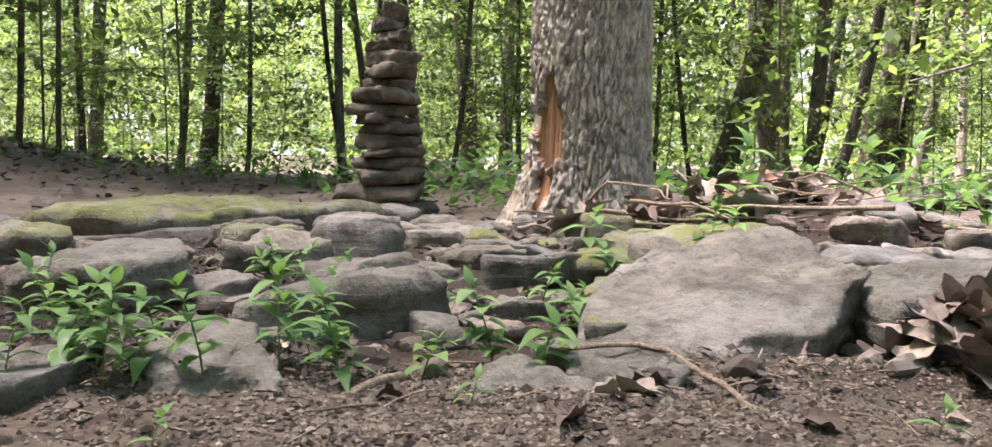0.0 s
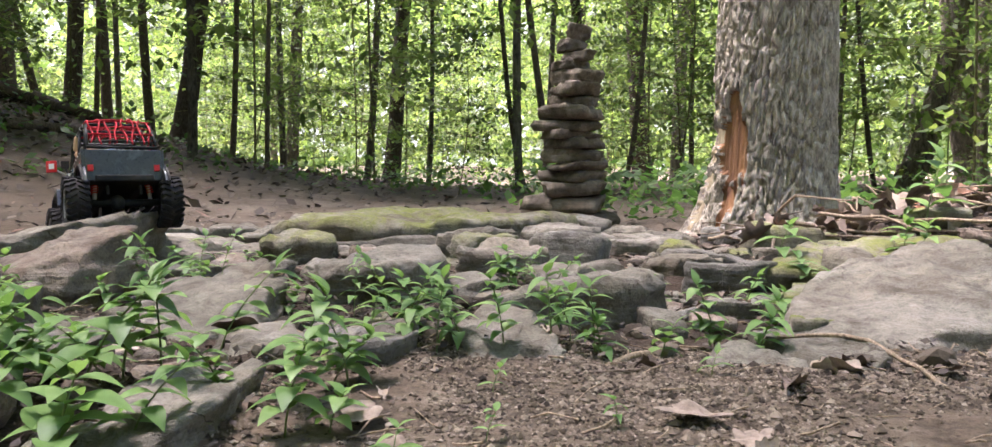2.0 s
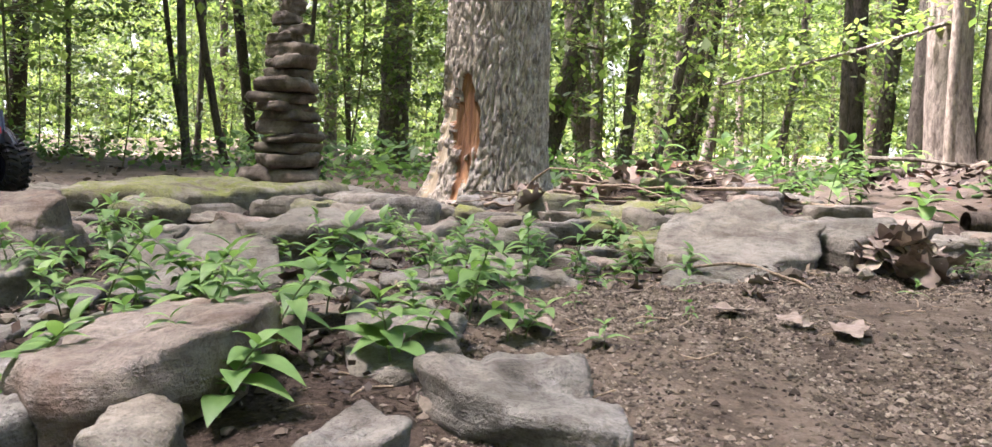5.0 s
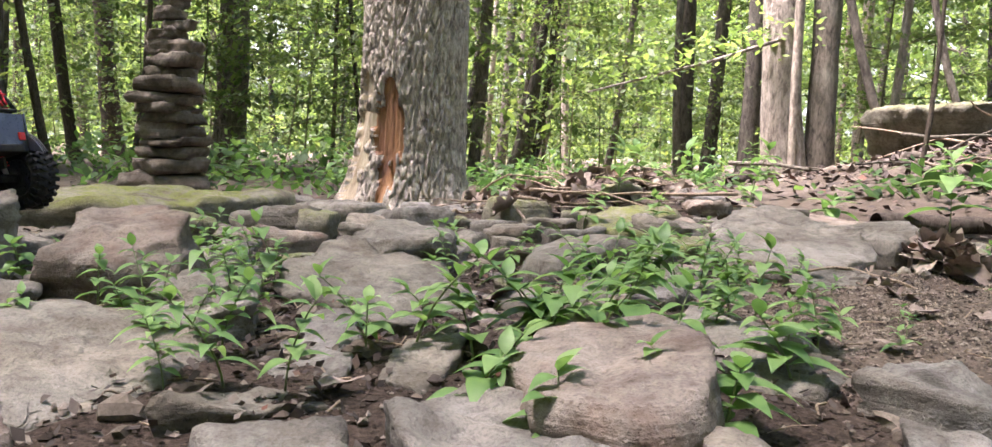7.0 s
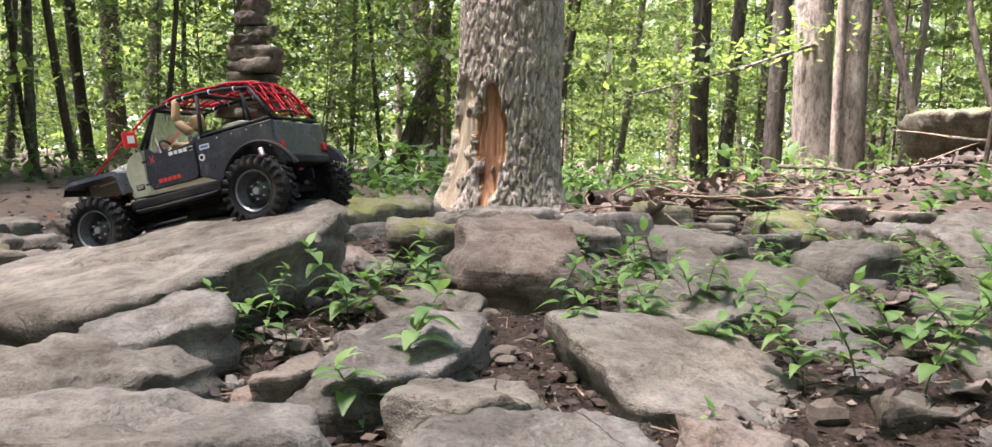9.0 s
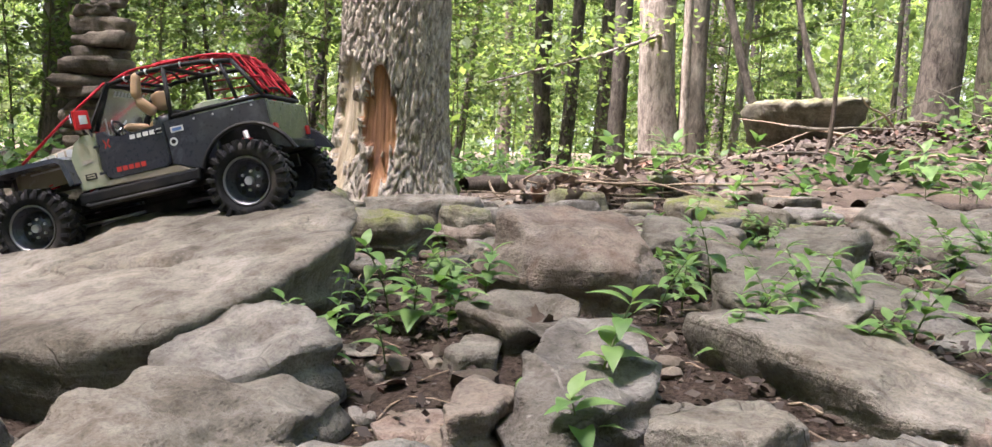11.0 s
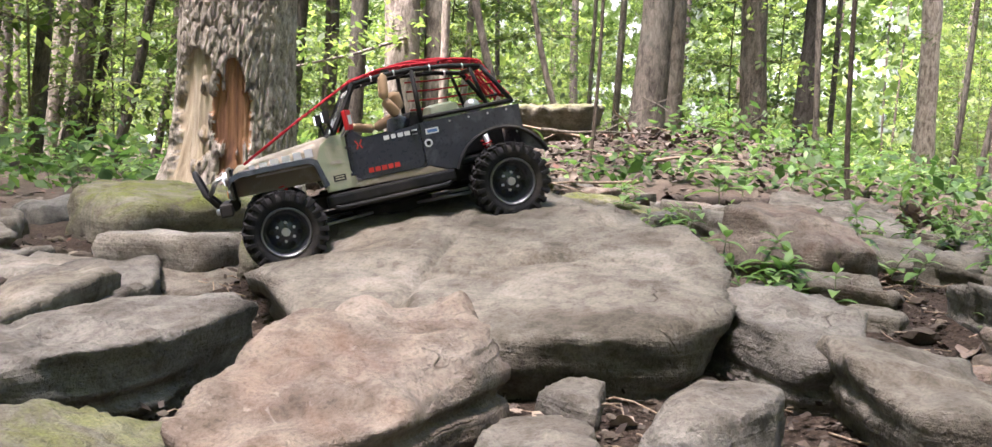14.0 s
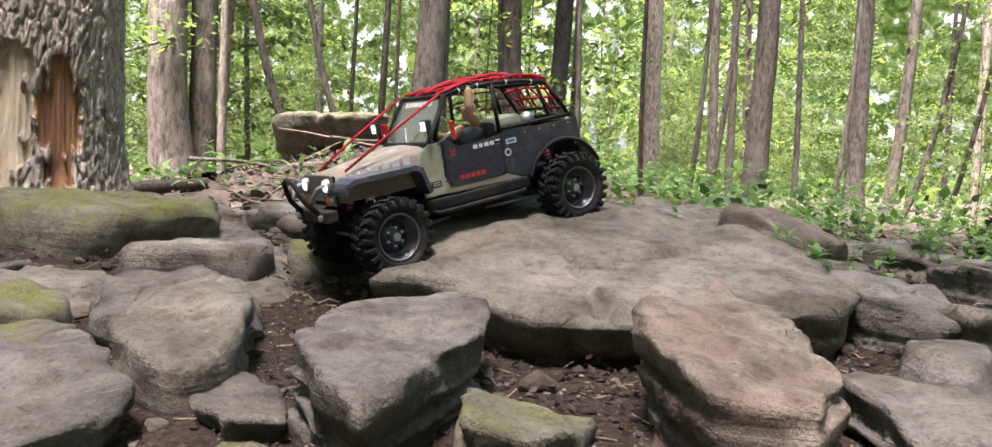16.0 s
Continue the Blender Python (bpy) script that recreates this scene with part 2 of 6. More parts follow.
def crumb_material():
    s = Nodes("soil crumbs")
    g = s.add("NewGeometry")
    col = s.ramp(g.outputs["Random Per Island"], [(0, (0.03, 0.023, 0.018)), (0.5, (0.115, 0.09, 0.067)), (0.9, (0.21, 0.168, 0.128)), (1, (0.27, 0.228, 0.18))])
    s.bump(s.noise(s.coords(), 500, 4, 0.7), 0.5, 0.002)
    return s.done(col, 0.95, specular=0.08)


CRUMB = crumb_material()


def bark_material(name, dark, light, scale=1.0, lichen=0.25, vary=1.0):
    s = Nodes(name)
    v = s.coords(1.0, (1, 1, 0.36))
    a, b, c = s.noise(v, 26 * scale, 6, 0.7, 0.5), s.noise(v, 70 * scale, 5, 0.7), s.noise(s.coords(), 2.2, 4, 0.6)
    col = s.ramp(a, [(0.33, dark), (0.6, light)])
    col = s.mix(0.6, col, s.ramp(b, [(0.3, (0.5, 0.48, 0.46)), (0.65, (1.15, 1.13, 1.1))]), 'MULTIPLY')
    col = s.mix(s.ramp(c, [(0.5, (0, 0, 0)), (0.75, (lichen, lichen, lichen))]), col, (0.30, 0.31, 0.25))
    info = s.add("ObjectInfo")
    col = s.mix(vary, col, s.ramp(info.outputs["Random"], [(0, (0.6, 0.6, 0.62)), (1, (1.25, 1.22, 1.15))]), 'MULTIPLY')
    b1 = s.bump(a, 0.8, 0.03 / scale)
    s.bump(b, 0.5, 0.008 / scale, b1)
    return s.done(col, 0.95, specular=0.08)


BARK = bark_material("grey tree bark", (0.03, 0.027, 0.022), (0.135, 0.12, 0.098), 0.8, 0.2)
BARK_PALE = bark_material("pale tree bark", (0.09, 0.075, 0.06), (0.34, 0.30, 0.25), 0.8, 0.2)
BARK_DARK = bark_material("dark sapling bark", (0.032, 0.026, 0.021), (0.105, 0.086, 0.068), 2.0, 0.06)
BARK_OAK = bark_material("oak bark", (0.14, 0.118, 0.095), (0.56, 0.495, 0.41), 1.3, 0.15, 0.0)


def leaf_material(name, a, b, c, through=0.5, rough_=0.55):
    """Leaves that let some light through; colour varies from leaf to leaf."""
    s = Nodes(name)
    g = s.add("NewGeometry")
    info = s.add("ObjectInfo")
    add = s.add("Math", operation='ADD')
    s.link(g.outputs["Random Per Island"], add.inputs[0])
    s.link(info.outputs["Random"], add.inputs[1])
    fr = s.add("Math", operation='FRACT')
    s.link(add.outputs[0], fr.inputs[0])
    col = s.ramp(fr.outputs[0], [(0, a), (0.5, b), (1, c)])
    col = s.mix(0.5, col, s.ramp(s.noise(s.coords(), 60, 3), [(0.3, (0.7, 0.75, 0.7)), (0.7, (1.15, 1.12, 1.1))]), 'MULTIPLY')
    # one spray darker, the next yellower
    col = s.mix(0.85, col, s.ramp(s.noise(s.coords(spread=False), 1.5, 4, 0.65), [(0.34, (0.42, 0.5, 0.42)), (0.5, (1, 1, 1)), (0.66, (1.45, 1.32, 1.1))]), 'MULTIPLY')
    s.done(col, rough_, specular=0.3)
    tr = s.add("BsdfTranslucent")
    s.link(s.mix(1.0, col, (1.6, 1.65, 1.15), 'MULTIPLY'), tr.inputs["Color"])
    mx = s.add("MixShader")
    mx.inputs[0].default_value = through
    s.link(s.p.outputs[0], mx.inputs[1])
    s.link(tr.outputs[0], mx.inputs[2])
    s.link(mx.outputs[0], s.t.nodes["Material Output"].inputs[0])
    return s.m


LEAF_WOOD = leaf_material("woodland leaves", (0.045, 0.075, 0.020), (0.080, 0.119, 0.031), (0.130, 0.168, 0.052), 0.55)
LEAF_WEED = leaf_material("weed leaves", (0.082, 0.16, 0.042), (0.125, 0.22, 0.06), (0.18, 0.275, 0.09), 0.35, 0.5)
LEAF_LOW = leaf_material("undergrowth leaves", (0.035, 0.078, 0.022), (0.058, 0.112, 0.03), (0.09, 0.15, 0.042), 0.5)
STEM = Nodes("green plant stem").done((0.10, 0.13, 0.04), 0.6)
TWIG = bark_material("dry twig", (0.12, 0.09, 0.065), (0.30, 0.24, 0.18), 6.0, 0.0)


# ---------- the ground ----------
def bell(x, y, cx, cy, s, sy=None):
    return np.exp(-((x - cx) ** 2 / (2 * s * s) + (y - cy) ** 2 / (2 * (sy or s) ** 2)))


def height(x, y):
    """The height of the forest floor."""
    x, y = np.asarray(x, float), np.asarray(y, float)
    r = np.hypot(x + 0.8, y - 1.0)
    far = 1 / (1 + np.exp(-(r - 2.6) * 2.5))
    h = -0.042 - 0.085 * far + 0.036 * bell(x, y, -0.02, 0.6, 0.55, 0.28) - 0.03 / (1 + np.exp(np.clip((x + 1.62) * 9, -60, 60))) - 0.04 * bell(x, y, -2.25, 2.0, 0.45)
    h = h + 1.7 * bell(x, y, -10.4, 8.8, 3.0, 2.8) + 0.66 * bell(x, y, 6.0, 3.5, 1.9, 1.5) + 0.16 * bell(x, y, 0.9, 2.75, 0.35, 0.3) + 0.03 * bell(x, y, 0.38, 0.99, 0.22, 0.05) + 0.02 * bell(x, y, 0.08, 0.84, 0.2, 0.12)
    # soil washed in between the rocks
    def step(q):
        return 1 / (1 + np.exp(np.clip(-q * 16, -60, 60)))
    h = h + 0.024 * step(x + 1.55) * step(-0.38 - x) * step(y - 0.3) * step(1.6 - y)
    p = np.stack([x.ravel(), y.ravel(), np.zeros(x.size)], -1)
    n = (0.012 * rough(p * 3.1, 5, 4) + 0.004 * rough(p * 21, 6, 3)).reshape(x.shape)
    n = n + (0.10 * rough(p * 0.22, 8, 3)).reshape(x.shape) * np.clip((r - 6) / 10, 0, 3)
    return h + n


def spread(lo, hi, step, end, grow):
    core = np.arange(lo, hi + 1e-6, step)
    out, s = [hi], step
    while out[-1] < end:
        s *= grow
        out.append(out[-1] + s)
    left, s = [lo], step
    while left[-1] > -end:
        s *= grow
        left.append(left[-1] - s)
    return np.array(left[:0:-1] + list(core) + out[1:])


gx, gy = spread(-3.3, 1.5, 0.016, 150, 1.13), spread(-0.3, 3.0, 0.016, 150, 1.13)
GX, GY = np.meshgrid(gx, gy, indexing="ij")
GZ = height(GX, GY)
nx, ny = len(gx), len(gy)
idx = np.arange(nx * ny).reshape(nx, ny)
quads = np.stack([idx[:-1, :-1], idx[1:, :-1], idx[1:, 1:], idx[:-1, 1:]], -1).reshape(-1, 4)
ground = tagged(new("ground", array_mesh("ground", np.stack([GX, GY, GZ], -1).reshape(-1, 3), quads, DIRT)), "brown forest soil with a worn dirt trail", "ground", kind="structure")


# ---------- rocks ----------
def ball(level):
    bm = bmesh.new()
    bmesh.ops.create_icosphere(bm, subdivisions=level, radius=1)
    bm.verts.ensure_lookup_table()
    v = np.array([w.co[:] for w in bm.verts])
    f = np.array([[w.index for w in face.verts] for face in bm.faces])
    bm.free()
    return v, f


BALLS = {k: ball(k) for k in (2, 3, 4, 5, 6)}


def faceted(planes, sharp, level, seed, bumpy, chips=7, layered=0.5, dents=()):
    """A stone: the space inside soft planes (normal, distance), chipped, worn and layered. Verts and faces."""
    rng = np.random.RandomState(seed)
    d, f = BALLS[level]

    def radius(dirs, pl):
        acc = 0
        for n, h in pl:
            acc = acc + np.maximum(dirs @ n / h, 1e-6) ** sharp
        return acc ** (-1 / sharp)
    planes = [(np.array(n, float) / np.linalg.norm(n), h / np.linalg.norm(n)) for n, h in planes]
    # worn, wandering edges
    e = d + 0.019 * np.stack([rough(d * 3.5 + seed + 7 * k, seed + k, 4) for k in range(3)], -1)
    e /= np.linalg.norm(e, axis=1)[:, None]
    corners = d * radius(e, planes)[:, None]
    sides = planes[2:]
    for _ in range(chips):
        n = sides[rng.randint(len(sides))][0] * rng.uniform(0.5, 1.3) + rng.normal(0, 0.35, 3)
        n[2] = rng.uniform(0.25, 1.3)
        n /= np.linalg.norm(n)
        planes.append((n, (corners @ n).max() * rng.uniform(0.92, 0.995)))
    v = d * radius(e, planes)[:, None]
    size = np.abs(v).max()
    low = rough(v / size * 1.5 + seed * 3.1, seed, 2)
    q = v / 0.05
    mid = rough(q + seed, seed + 9, 4)
    ridge = 1 - np.abs(rough(v / 0.09 + 5, seed + 4, 3))
    wav = v[:, 2] + 0.012 * grain(v / 0.12, seed + 6)
    lay = np.tanh(3 * grain(np.stack([v[:, 0] / 0.3, v[:, 1] / 0.3, wav / 0.012], -1), seed + 2))
    side = 1 - np.abs(d[:, 2]) ** 1.5
    push = bumpy * (size * 0.012 * low + 0.0066 * mid + 0.009 * np.minimum(ridge - 0.75, 0)) + layered * 0.010 * lay * side * (0.4 + 0.6 * np.clip(grain(v / 0.07, seed + 50) + 0.5, 0, 1))
    v = v + d * push[:, None]
    # thin beds that have flaked off the top
    top = np.clip((v[:, 2] - 0.35 * v[:, 2].max()) / (0.4 * v[:, 2].max() + 1e-6), 0, 1)
    flake = grain(np.stack([v[:, 0] / 0.13, v[:, 1] / 0.13, 0 * q[:, 0] + seed], -1), seed + 31) + 0.4 * grain(np.stack([v[:, 0] / 0.035, v[:, 1] / 0.035, 0 * q[:, 0]], -1), seed + 32)
    v[:, 2] -= layered * 0.0045 * top * (np.tanh(9 * (flake - 0.1)) + np.tanh(9 * (flake - 0.55)))
    for x, y, rx, ry, deep in dents:
        k = np.exp(-(((v[:, 0] - x) / rx) ** 2 + ((v[:, 1] - y) / ry) ** 2))
        v[:, 2] -= deep * k * (v[:, 2] > 0)
    return v, f


def rock(corners, top, bottom, seed, material=None, tilt=(0, 0), label="tan sandstone rock half sunk in the soil", level=None, bumpy=1.0, sharp=90, lean=0.6, chips=9, dents=(), steep=(-0.35, 0.3), cap=None, name="rock", group="rocks of the trail"):
    """A rock on the trail: footprint corners, the heights of its top and foot, and the top's slope."""
    c = np.array(corners, float)
    mid = c.mean(0)
    ang = np.arctan2(*(c - mid).T[::-1])
    c = c[np.argsort(ang)]
    zm = (top + bottom) / 2
    rng = np.random.RandomState(seed)
    if tilt == (0, 0):
        tilt = (rng.uniform(-0.12, 0.16), rng.uniform(-0.06, 0.18))
    planes = [((-tilt[0], -tilt[1], 1), top - zm), ((0, 0, -1), zm - bottom)]
    for a, b in zip(c, np.roll(c, -1, 0)):
        e = b - a
        n = np.array([e[1], -e[0]])
        ln = np.linalg.norm(n)
        if ln < 1e-4:
            continue
        n /= ln
        s = rng.uniform(*steep) * lean
        h = max((a - mid) @ n + s * (top - zm), 0.012)
        planes.append(((n[0], n[1], s), h))
    if cap is not None:
        planes.append(((0.02, 0.05, 1), cap - zm))
    span = np.ptp(c, axis=0).max()
    level = level or (5 if span > 0.12 else 4)
    v, f = faceted(planes, sharp, level, seed, bumpy, chips, 1.0, dents)
    ob = new(name, array_mesh(name, v, f, material or (STONE, STONE_GREY)[seed % 2]))
    ob.location = (mid[0], mid[1], zm)
    return tagged(ob, label, "rock", group)


def stone(x, y, z, length, width, thick, turn, seed, material=None, label="small tan stone lying on the soil", level=3, sharp=20, name="rock", group="rocks of the trail", **kw):
    """A rock by its middle, size and turn."""
    rng = np.random.RandomState(seed)
    k = rng.randint(4, 7)
    a = np.sort(rng.uniform(0, 2 * np.pi / k * 0.8, k) + np.arange(k) * 2 * np.pi / k)
    p = np.stack([np.cos(a) * length / 2, np.sin(a) * width / 2], -1) * rng.uniform(0.85, 1.12, (k, 1))
    co, si = math.cos(turn), math.sin(turn)
    p = p @ np.array([[co, si], [-si, co]]) + (x, y)
    return rock(p, z + thick / 2, z - thick / 2, seed, material, tilt=tuple(rng.uniform(-0.15, 0.15, 2)), label=label, level=level, sharp=sharp, name=name, group=group, **kw)


CAIRN = stone_material("weathered cairn stone", (0.06, 0.050, 0.040), (0.125, 0.107, 0.086), (0.22, 0.19, 0.155))
BOULDER = stone_material("grey-green boulder", (0.06, 0.058, 0.043), (0.115, 0.11, 0.084), (0.18, 0.172, 0.135), moss=0.6)
SLAB = "broad tan sandstone slab with a shallow hollow on top"
rock([(-1.91, 1.70), (-1.8, 1.84), (-1.5, 1.92), (-1.33, 1.74), (-1.31, 1.5), (-1.45, 1.27), (-1.6, 1.15), (-1.74, 1.1), (-1.85, 1.14), (-1.98, 1.34), (-2.02, 1.57)], 0.042, -0.105, 3, STONE, (0.205, 0.015), SLAB, level=6, bumpy=0.3, sharp=80, lean=0.8, steep=(-0.75, -0.1), chips=7, dents=[(-0.024, 0.344, 0.085, 0.075, 0.04), (0.130, 0.489, 0.09, 0.09, 0.05)] + [(0.055 - 0.0085 * k, -0.135 + 0.011 * k, 0.014, 0.014, 0.013) for k in range(11)] + [(-0.19 + 0.02 * k, 0.01 + 0.006 * k, 0.011, 0.007, 0.014) for k in range(14)] + [(-0.25 + 0.012 * k, -0.01 + 0.003 * k, 0.012, 0.009, 0.018) for k in range(5)])
rock([(0.12, 1.08), (0.24, 1.01), (0.42, 1.05), (0.52, 1.2), (0.51, 1.46), (0.29, 1.48), (0.15, 1.28)], 0.046, -0.08, 5, STONE, (0.15, 0.16), "large sloping tan sandstone boulder beside a leaf pile", level=6, bumpy=0.8, lean=0.8, steep=(-0.3, 0.5), chips=8)
rock([(0.50, 1.08), (0.66, 1.10), (0.74, 1.26), (0.60, 1.36), (0.50, 1.25)], 0.06, -0.06, 6, STONE)
rock([(-1.26, 1.07), (-1.2, 1.02), (-1.08, 1.06), (-1.04, 1.16), (-1.09, 1.27), (-1.2, 1.26)], 0.092, -0.05, 7, STONE_RED, (0.12, 0.2), "pointed pinkish sandstone block", lean=0.8, steep=(-0.2, 0.7), chips=5)
rock([(-0.37, 0.86), (-0.33, 0.98), (-0.28, 0.97), (-0.2, 0.8), (-0.19, 0.76), (-0.28, 0.72)], 0.012, -.07, 11, STONE, (0.02, 0.16), chips=3)
rock([(-0.03, 0.85), (0.03, 0.93), (0.11, 0.83), (0.1, 0.79), (0.03, 0.79)], -0.01, -.06, 12, STONE, (0.0, 0.2))
rock([(0.04, 1.01), (0.08, 1.05), (0.15, 0.98), (0.21, 0.94), (0.21, 0.88), (0.16, 0.81), (0.09, 0.85)], 0.006, -.06, 13, STONE, (0.06, 0.2))
rock([(-0.93, 0.92), (-0.93, 1.08), (-0.8, 1.18), (-0.68, 1.05), (-0.67, 0.85), (-0.75, 0.76)], 0.03, -.06, 14, STONE, (0.06, 0.2))
rock([(-0.52, 0.76), (-0.52, 0.9), (-0.42, 0.88), (-0.38, 0.77), (-0.4, 0.69), (-0.45, 0.68)], 0.018, -.07, 15)
rock([(-0.62, 0.65), (-0.67, 0.81), (-0.6, 0.87), (-0.53, 0.77), (-0.51, 0.68), (-0.56, 0.62)], 0.005, -.07, 16)
rock([(-0.61, 0.32), (-0.60, 0.45), (-0.58, 0.6), (-0.49, 0.56), (-0.47, 0.43), (-0.48, 0.32), (-0.55, 0.29)], 0.014, -.07, 18)
rock([(-0.54, 0.27), (-0.42, 0.31), (-0.37, 0.29), (-0.37, 0.2), (-0.39, 0.09), (-0.52, 0.16)], 0.010, -.08, 19)
rock([(-1.33, 0.69), (-1.27, 0.85), (-1.18, 0.82), (-1.1, 0.76), (-1.07, 0.68), (-1.19, 0.5), (-1.3, 0.48), (-1.36, 0.56)], 0.016, -.08, 23, STONE, (-0.08, 0.16), cap=0.03)
rock([(-1.17, 0.84), (-1.07, 0.96), (-1.0, 0.86), (-1.02, 0.76), (-1.1, 0.74), (-1.16, 0.78)], 0.03, -.05, 24)
rock([(-1.04, 0.6), (-1.0, 0.72), (-0.9, 0.79), (-0.91, 0.67), (-0.97, 0.53), (-1.04, 0.52)], 0.002, -.06, 25)
rock([(-0.9, 0.77), (-0.83, 0.82), (-0.8, 0.74), (-0.83, 0.66), (-0.89, 0.67)], 0.016, -.05, 26)
rock([(-1.0, 0.34), (-0.9, 0.4), (-0.86, 0.33), (-0.85, 0.23), (-0.91, 0.15), (-1.02, 0.17)], 0.012, -.08, 27)
rock([(-0.95, 0.5), (-0.88, 0.6), (-0.8, 0.6), (-0.85, 0.52), (-0.92, 0.44)], 0.0, -.06, 28)
rock([(-0.86, 0.38), (-0.79, 0.46), (-0.72, 0.47), (-0.67, 0.41), (-0.69, 0.3), (-0.78, 0.2), (-0.86, 0.19), (-0.9, 0.26)], 0.042, -.08, 29, STONE_RED, label="rounded reddish-brown sandstone rock")
rock([(-1.82, 1.02), (-1.66, 1.2), (-1.6, 1.06), (-1.62, 0.99), (-1.72, 0.97), (-1.79, 0.96)], 0.008, -.08, 37)
rock([(-1.78, 1.02), (-1.73, 1.02), (-1.63, 0.94), (-1.7, 0.88), (-1.85, 0.82), (-1.93, 0.84), (-1.96, 0.91)], -0.015, -.09, 38)
rock([(-1.58, 0.79), (-1.42, 0.88), (-1.31, 0.91), (-1.4, 0.77), (-1.47, 0.71), (-1.57, 0.70), (-1.61, 0.74)], 0.018, -.07, 39)
rock([(-2.07, 1.12), (-1.96, 1.11), (-1.87, 1.08), (-1.88, 1.04), (-1.95, 1.02), (-2.06, 1.04), (-2.1, 1.08)], -0.03, -.1, 40, STONE_GREY, label="rounded log-shaped sandstone rock", sharp=9)
rock([(-1.83, 0.79), (-1.68, 0.73), (-1.6, 0.66), (-1.62, 0.58), (-1.8, 0.57), (-1.94, 0.7)], 0.0, -.09, 41)
rock([(-2.06, 1.42), (-1.98, 1.33), (-2.04, 1.26), (-2.28, 1.24), (-2.37, 1.28), (-2.35, 1.37), (-2.16, 1.43)], 0.006, -.14, 42, STONE_RED, (0.16, 0.14), "large reddish sandstone rock with a flat top", lean=0.7, steep=(-0.45, 0.15), chips=8, bumpy=0.6, level=6)
rock([(-2.25, 1.76), (-2.06, 1.78), (-1.98, 1.69), (-1.98, 1.61), (-2.13, 1.58), (-2.38, 1.61), (-2.44, 1.62), (-2.38, 1.68)], -0.018, -.14, 43, STONE_GREY, (0.06, 0.0), "wedge-shaped grey sandstone rock with a flat top", lean=0.7, steep=(-0.45, 0.1), chips=9, level=6)
rock([(-2.18, 2.01), (-1.88, 2.15), (-1.80, 2.06), (-1.99, 1.93), (-2.2, 1.84), (-2.28, 1.88)], -0.03, -.16, 44)
rock([(-2.33, 2.12), (-2.19, 2.04), (-2.30, 1.90), (-2.38, 1.87), (-2.47, 1.92), (-2.45, 2.1)], -0.065, -.18, 45)
rock([(-2.39, 1.56), (-2.29, 1.57), (-2.18, 1.52), (-2.25, 1.46), (-2.36, 1.46), (-2.42, 1.5)], -0.06, -.15, 48, BOULDER, label="rough greenish stone with lichen")
rock([(-2.30, 1.19), (-2.1, 1.22), (-2.04, 1.17), (-2.2, 1.10), (-2.32, 1.10)], -0.045, -.13, 49)
rock([(-1.5, 0.99), (-1.43, 1.03), (-1.41, 0.99), (-1.46, 0.94), (-1.51, 0.95)], -0.015, -.06, 50)
rock([(-1.62, 0.82), (-1.56, 0.86), (-1.55, 0.8), (-1.61, 0.77), (-1.65, 0.78)], -0.01, -.06, 51, STONE_RED)
rock([(-1.41, 1.08), (-1.27, 1.13), (-1.26, 1.03), (-1.34, 0.95), (-1.43, 0.96)], 0.01, -.06, 54)
rock([(-2.23, 1.9), (-2.14, 1.87), (-2.22, 1.78), (-2.3, 1.74), (-2.34, 1.78)], -0.085, -.17, 63)
rock([(-1.16, 0.45), (-1.11, 0.51), (-0.95, 0.49), (-0.98, 0.43), (-1.08, 0.44)], 0.0, -.06, 66)
rock([(-1.14, 0.38), (-1.03, 0.35), (-1.04, 0.29), (-1.13, 0.32)], -0.005, -.06, 67)
rock([(-1.56, 0.66), (-1.5, 0.69), (-1.41, 0.66), (-1.42, 0.6), (-1.51, 0.59)], 0.0, -.06, 68)
rock([(-1.62, 0.5), (-1.56, 0.56), (-1.39, 0.52), (-1.4, 0.44), (-1.51, 0.43)], 0.0, -.06, 69)
rock([(-0.82, 0.14), (-0.78, 0.21), (-0.74, 0.18), (-0.75, 0.09)], 0.0, -.06, 72)
rock([(-0.66, 0.11), (-0.6, 0.17), (-0.57, 0.12), (-0.62, 0.05)], 0.0, -.06, 73)
# rocks further back
rock([(-1.43, 2.46), (-0.9, 2.66), (-0.78, 2.56), (-1.2, 2.24), (-1.66, 1.98), (-1.74, 2.1)], -0.03, -0.18, 96, STONE, (0.05, 0.02), level=5, chips=5)
rock([(-1.98, 2.16), (-1.78, 2.3), (-1.62, 2.2), (-1.75, 2.05), (-1.92, 1.95), (-2.1, 1.93)], -0.045, -0.2, 97, STONE_GREY, (0.08, 0.02), level=5, chips=5)
rock([(-1.9, 2.4), (-1.72, 2.6), (-1.55, 2.5), (-1.6, 2.32), (-1.8, 2.28)], -0.07, -0.22, 98, STONE, level=4)
rock([(-2.25, 2.3), (-2.1, 2.45), (-1.98, 2.35), (-2.08, 2.2)], -0.09, -0.22, 99, STONE_GREY, level=4)
rock([(0.1, 1.42), (0.2, 1.6), (0.4, 1.75), (0.46, 1.6), (0.28, 1.5)], -0.005, -0.1, 100, STONE_MOSS, label="flat stone with bright moss on its edge", level=4)
rock([(0.12, 1.78), (0.3, 2.15), (0.52, 2.2), (0.48, 1.95), (0.28, 1.72)], 0.03, -0.12, 101, STONE_MOSS, label="tan block of sandstone in front of the brush pile", level=5)
stone(-0.62, 1.36, 0.0, 0.38, 0.25, 0.11, 0.85, 81, STONE, "long pale sandstone rock with a sloping top", 5, 30)
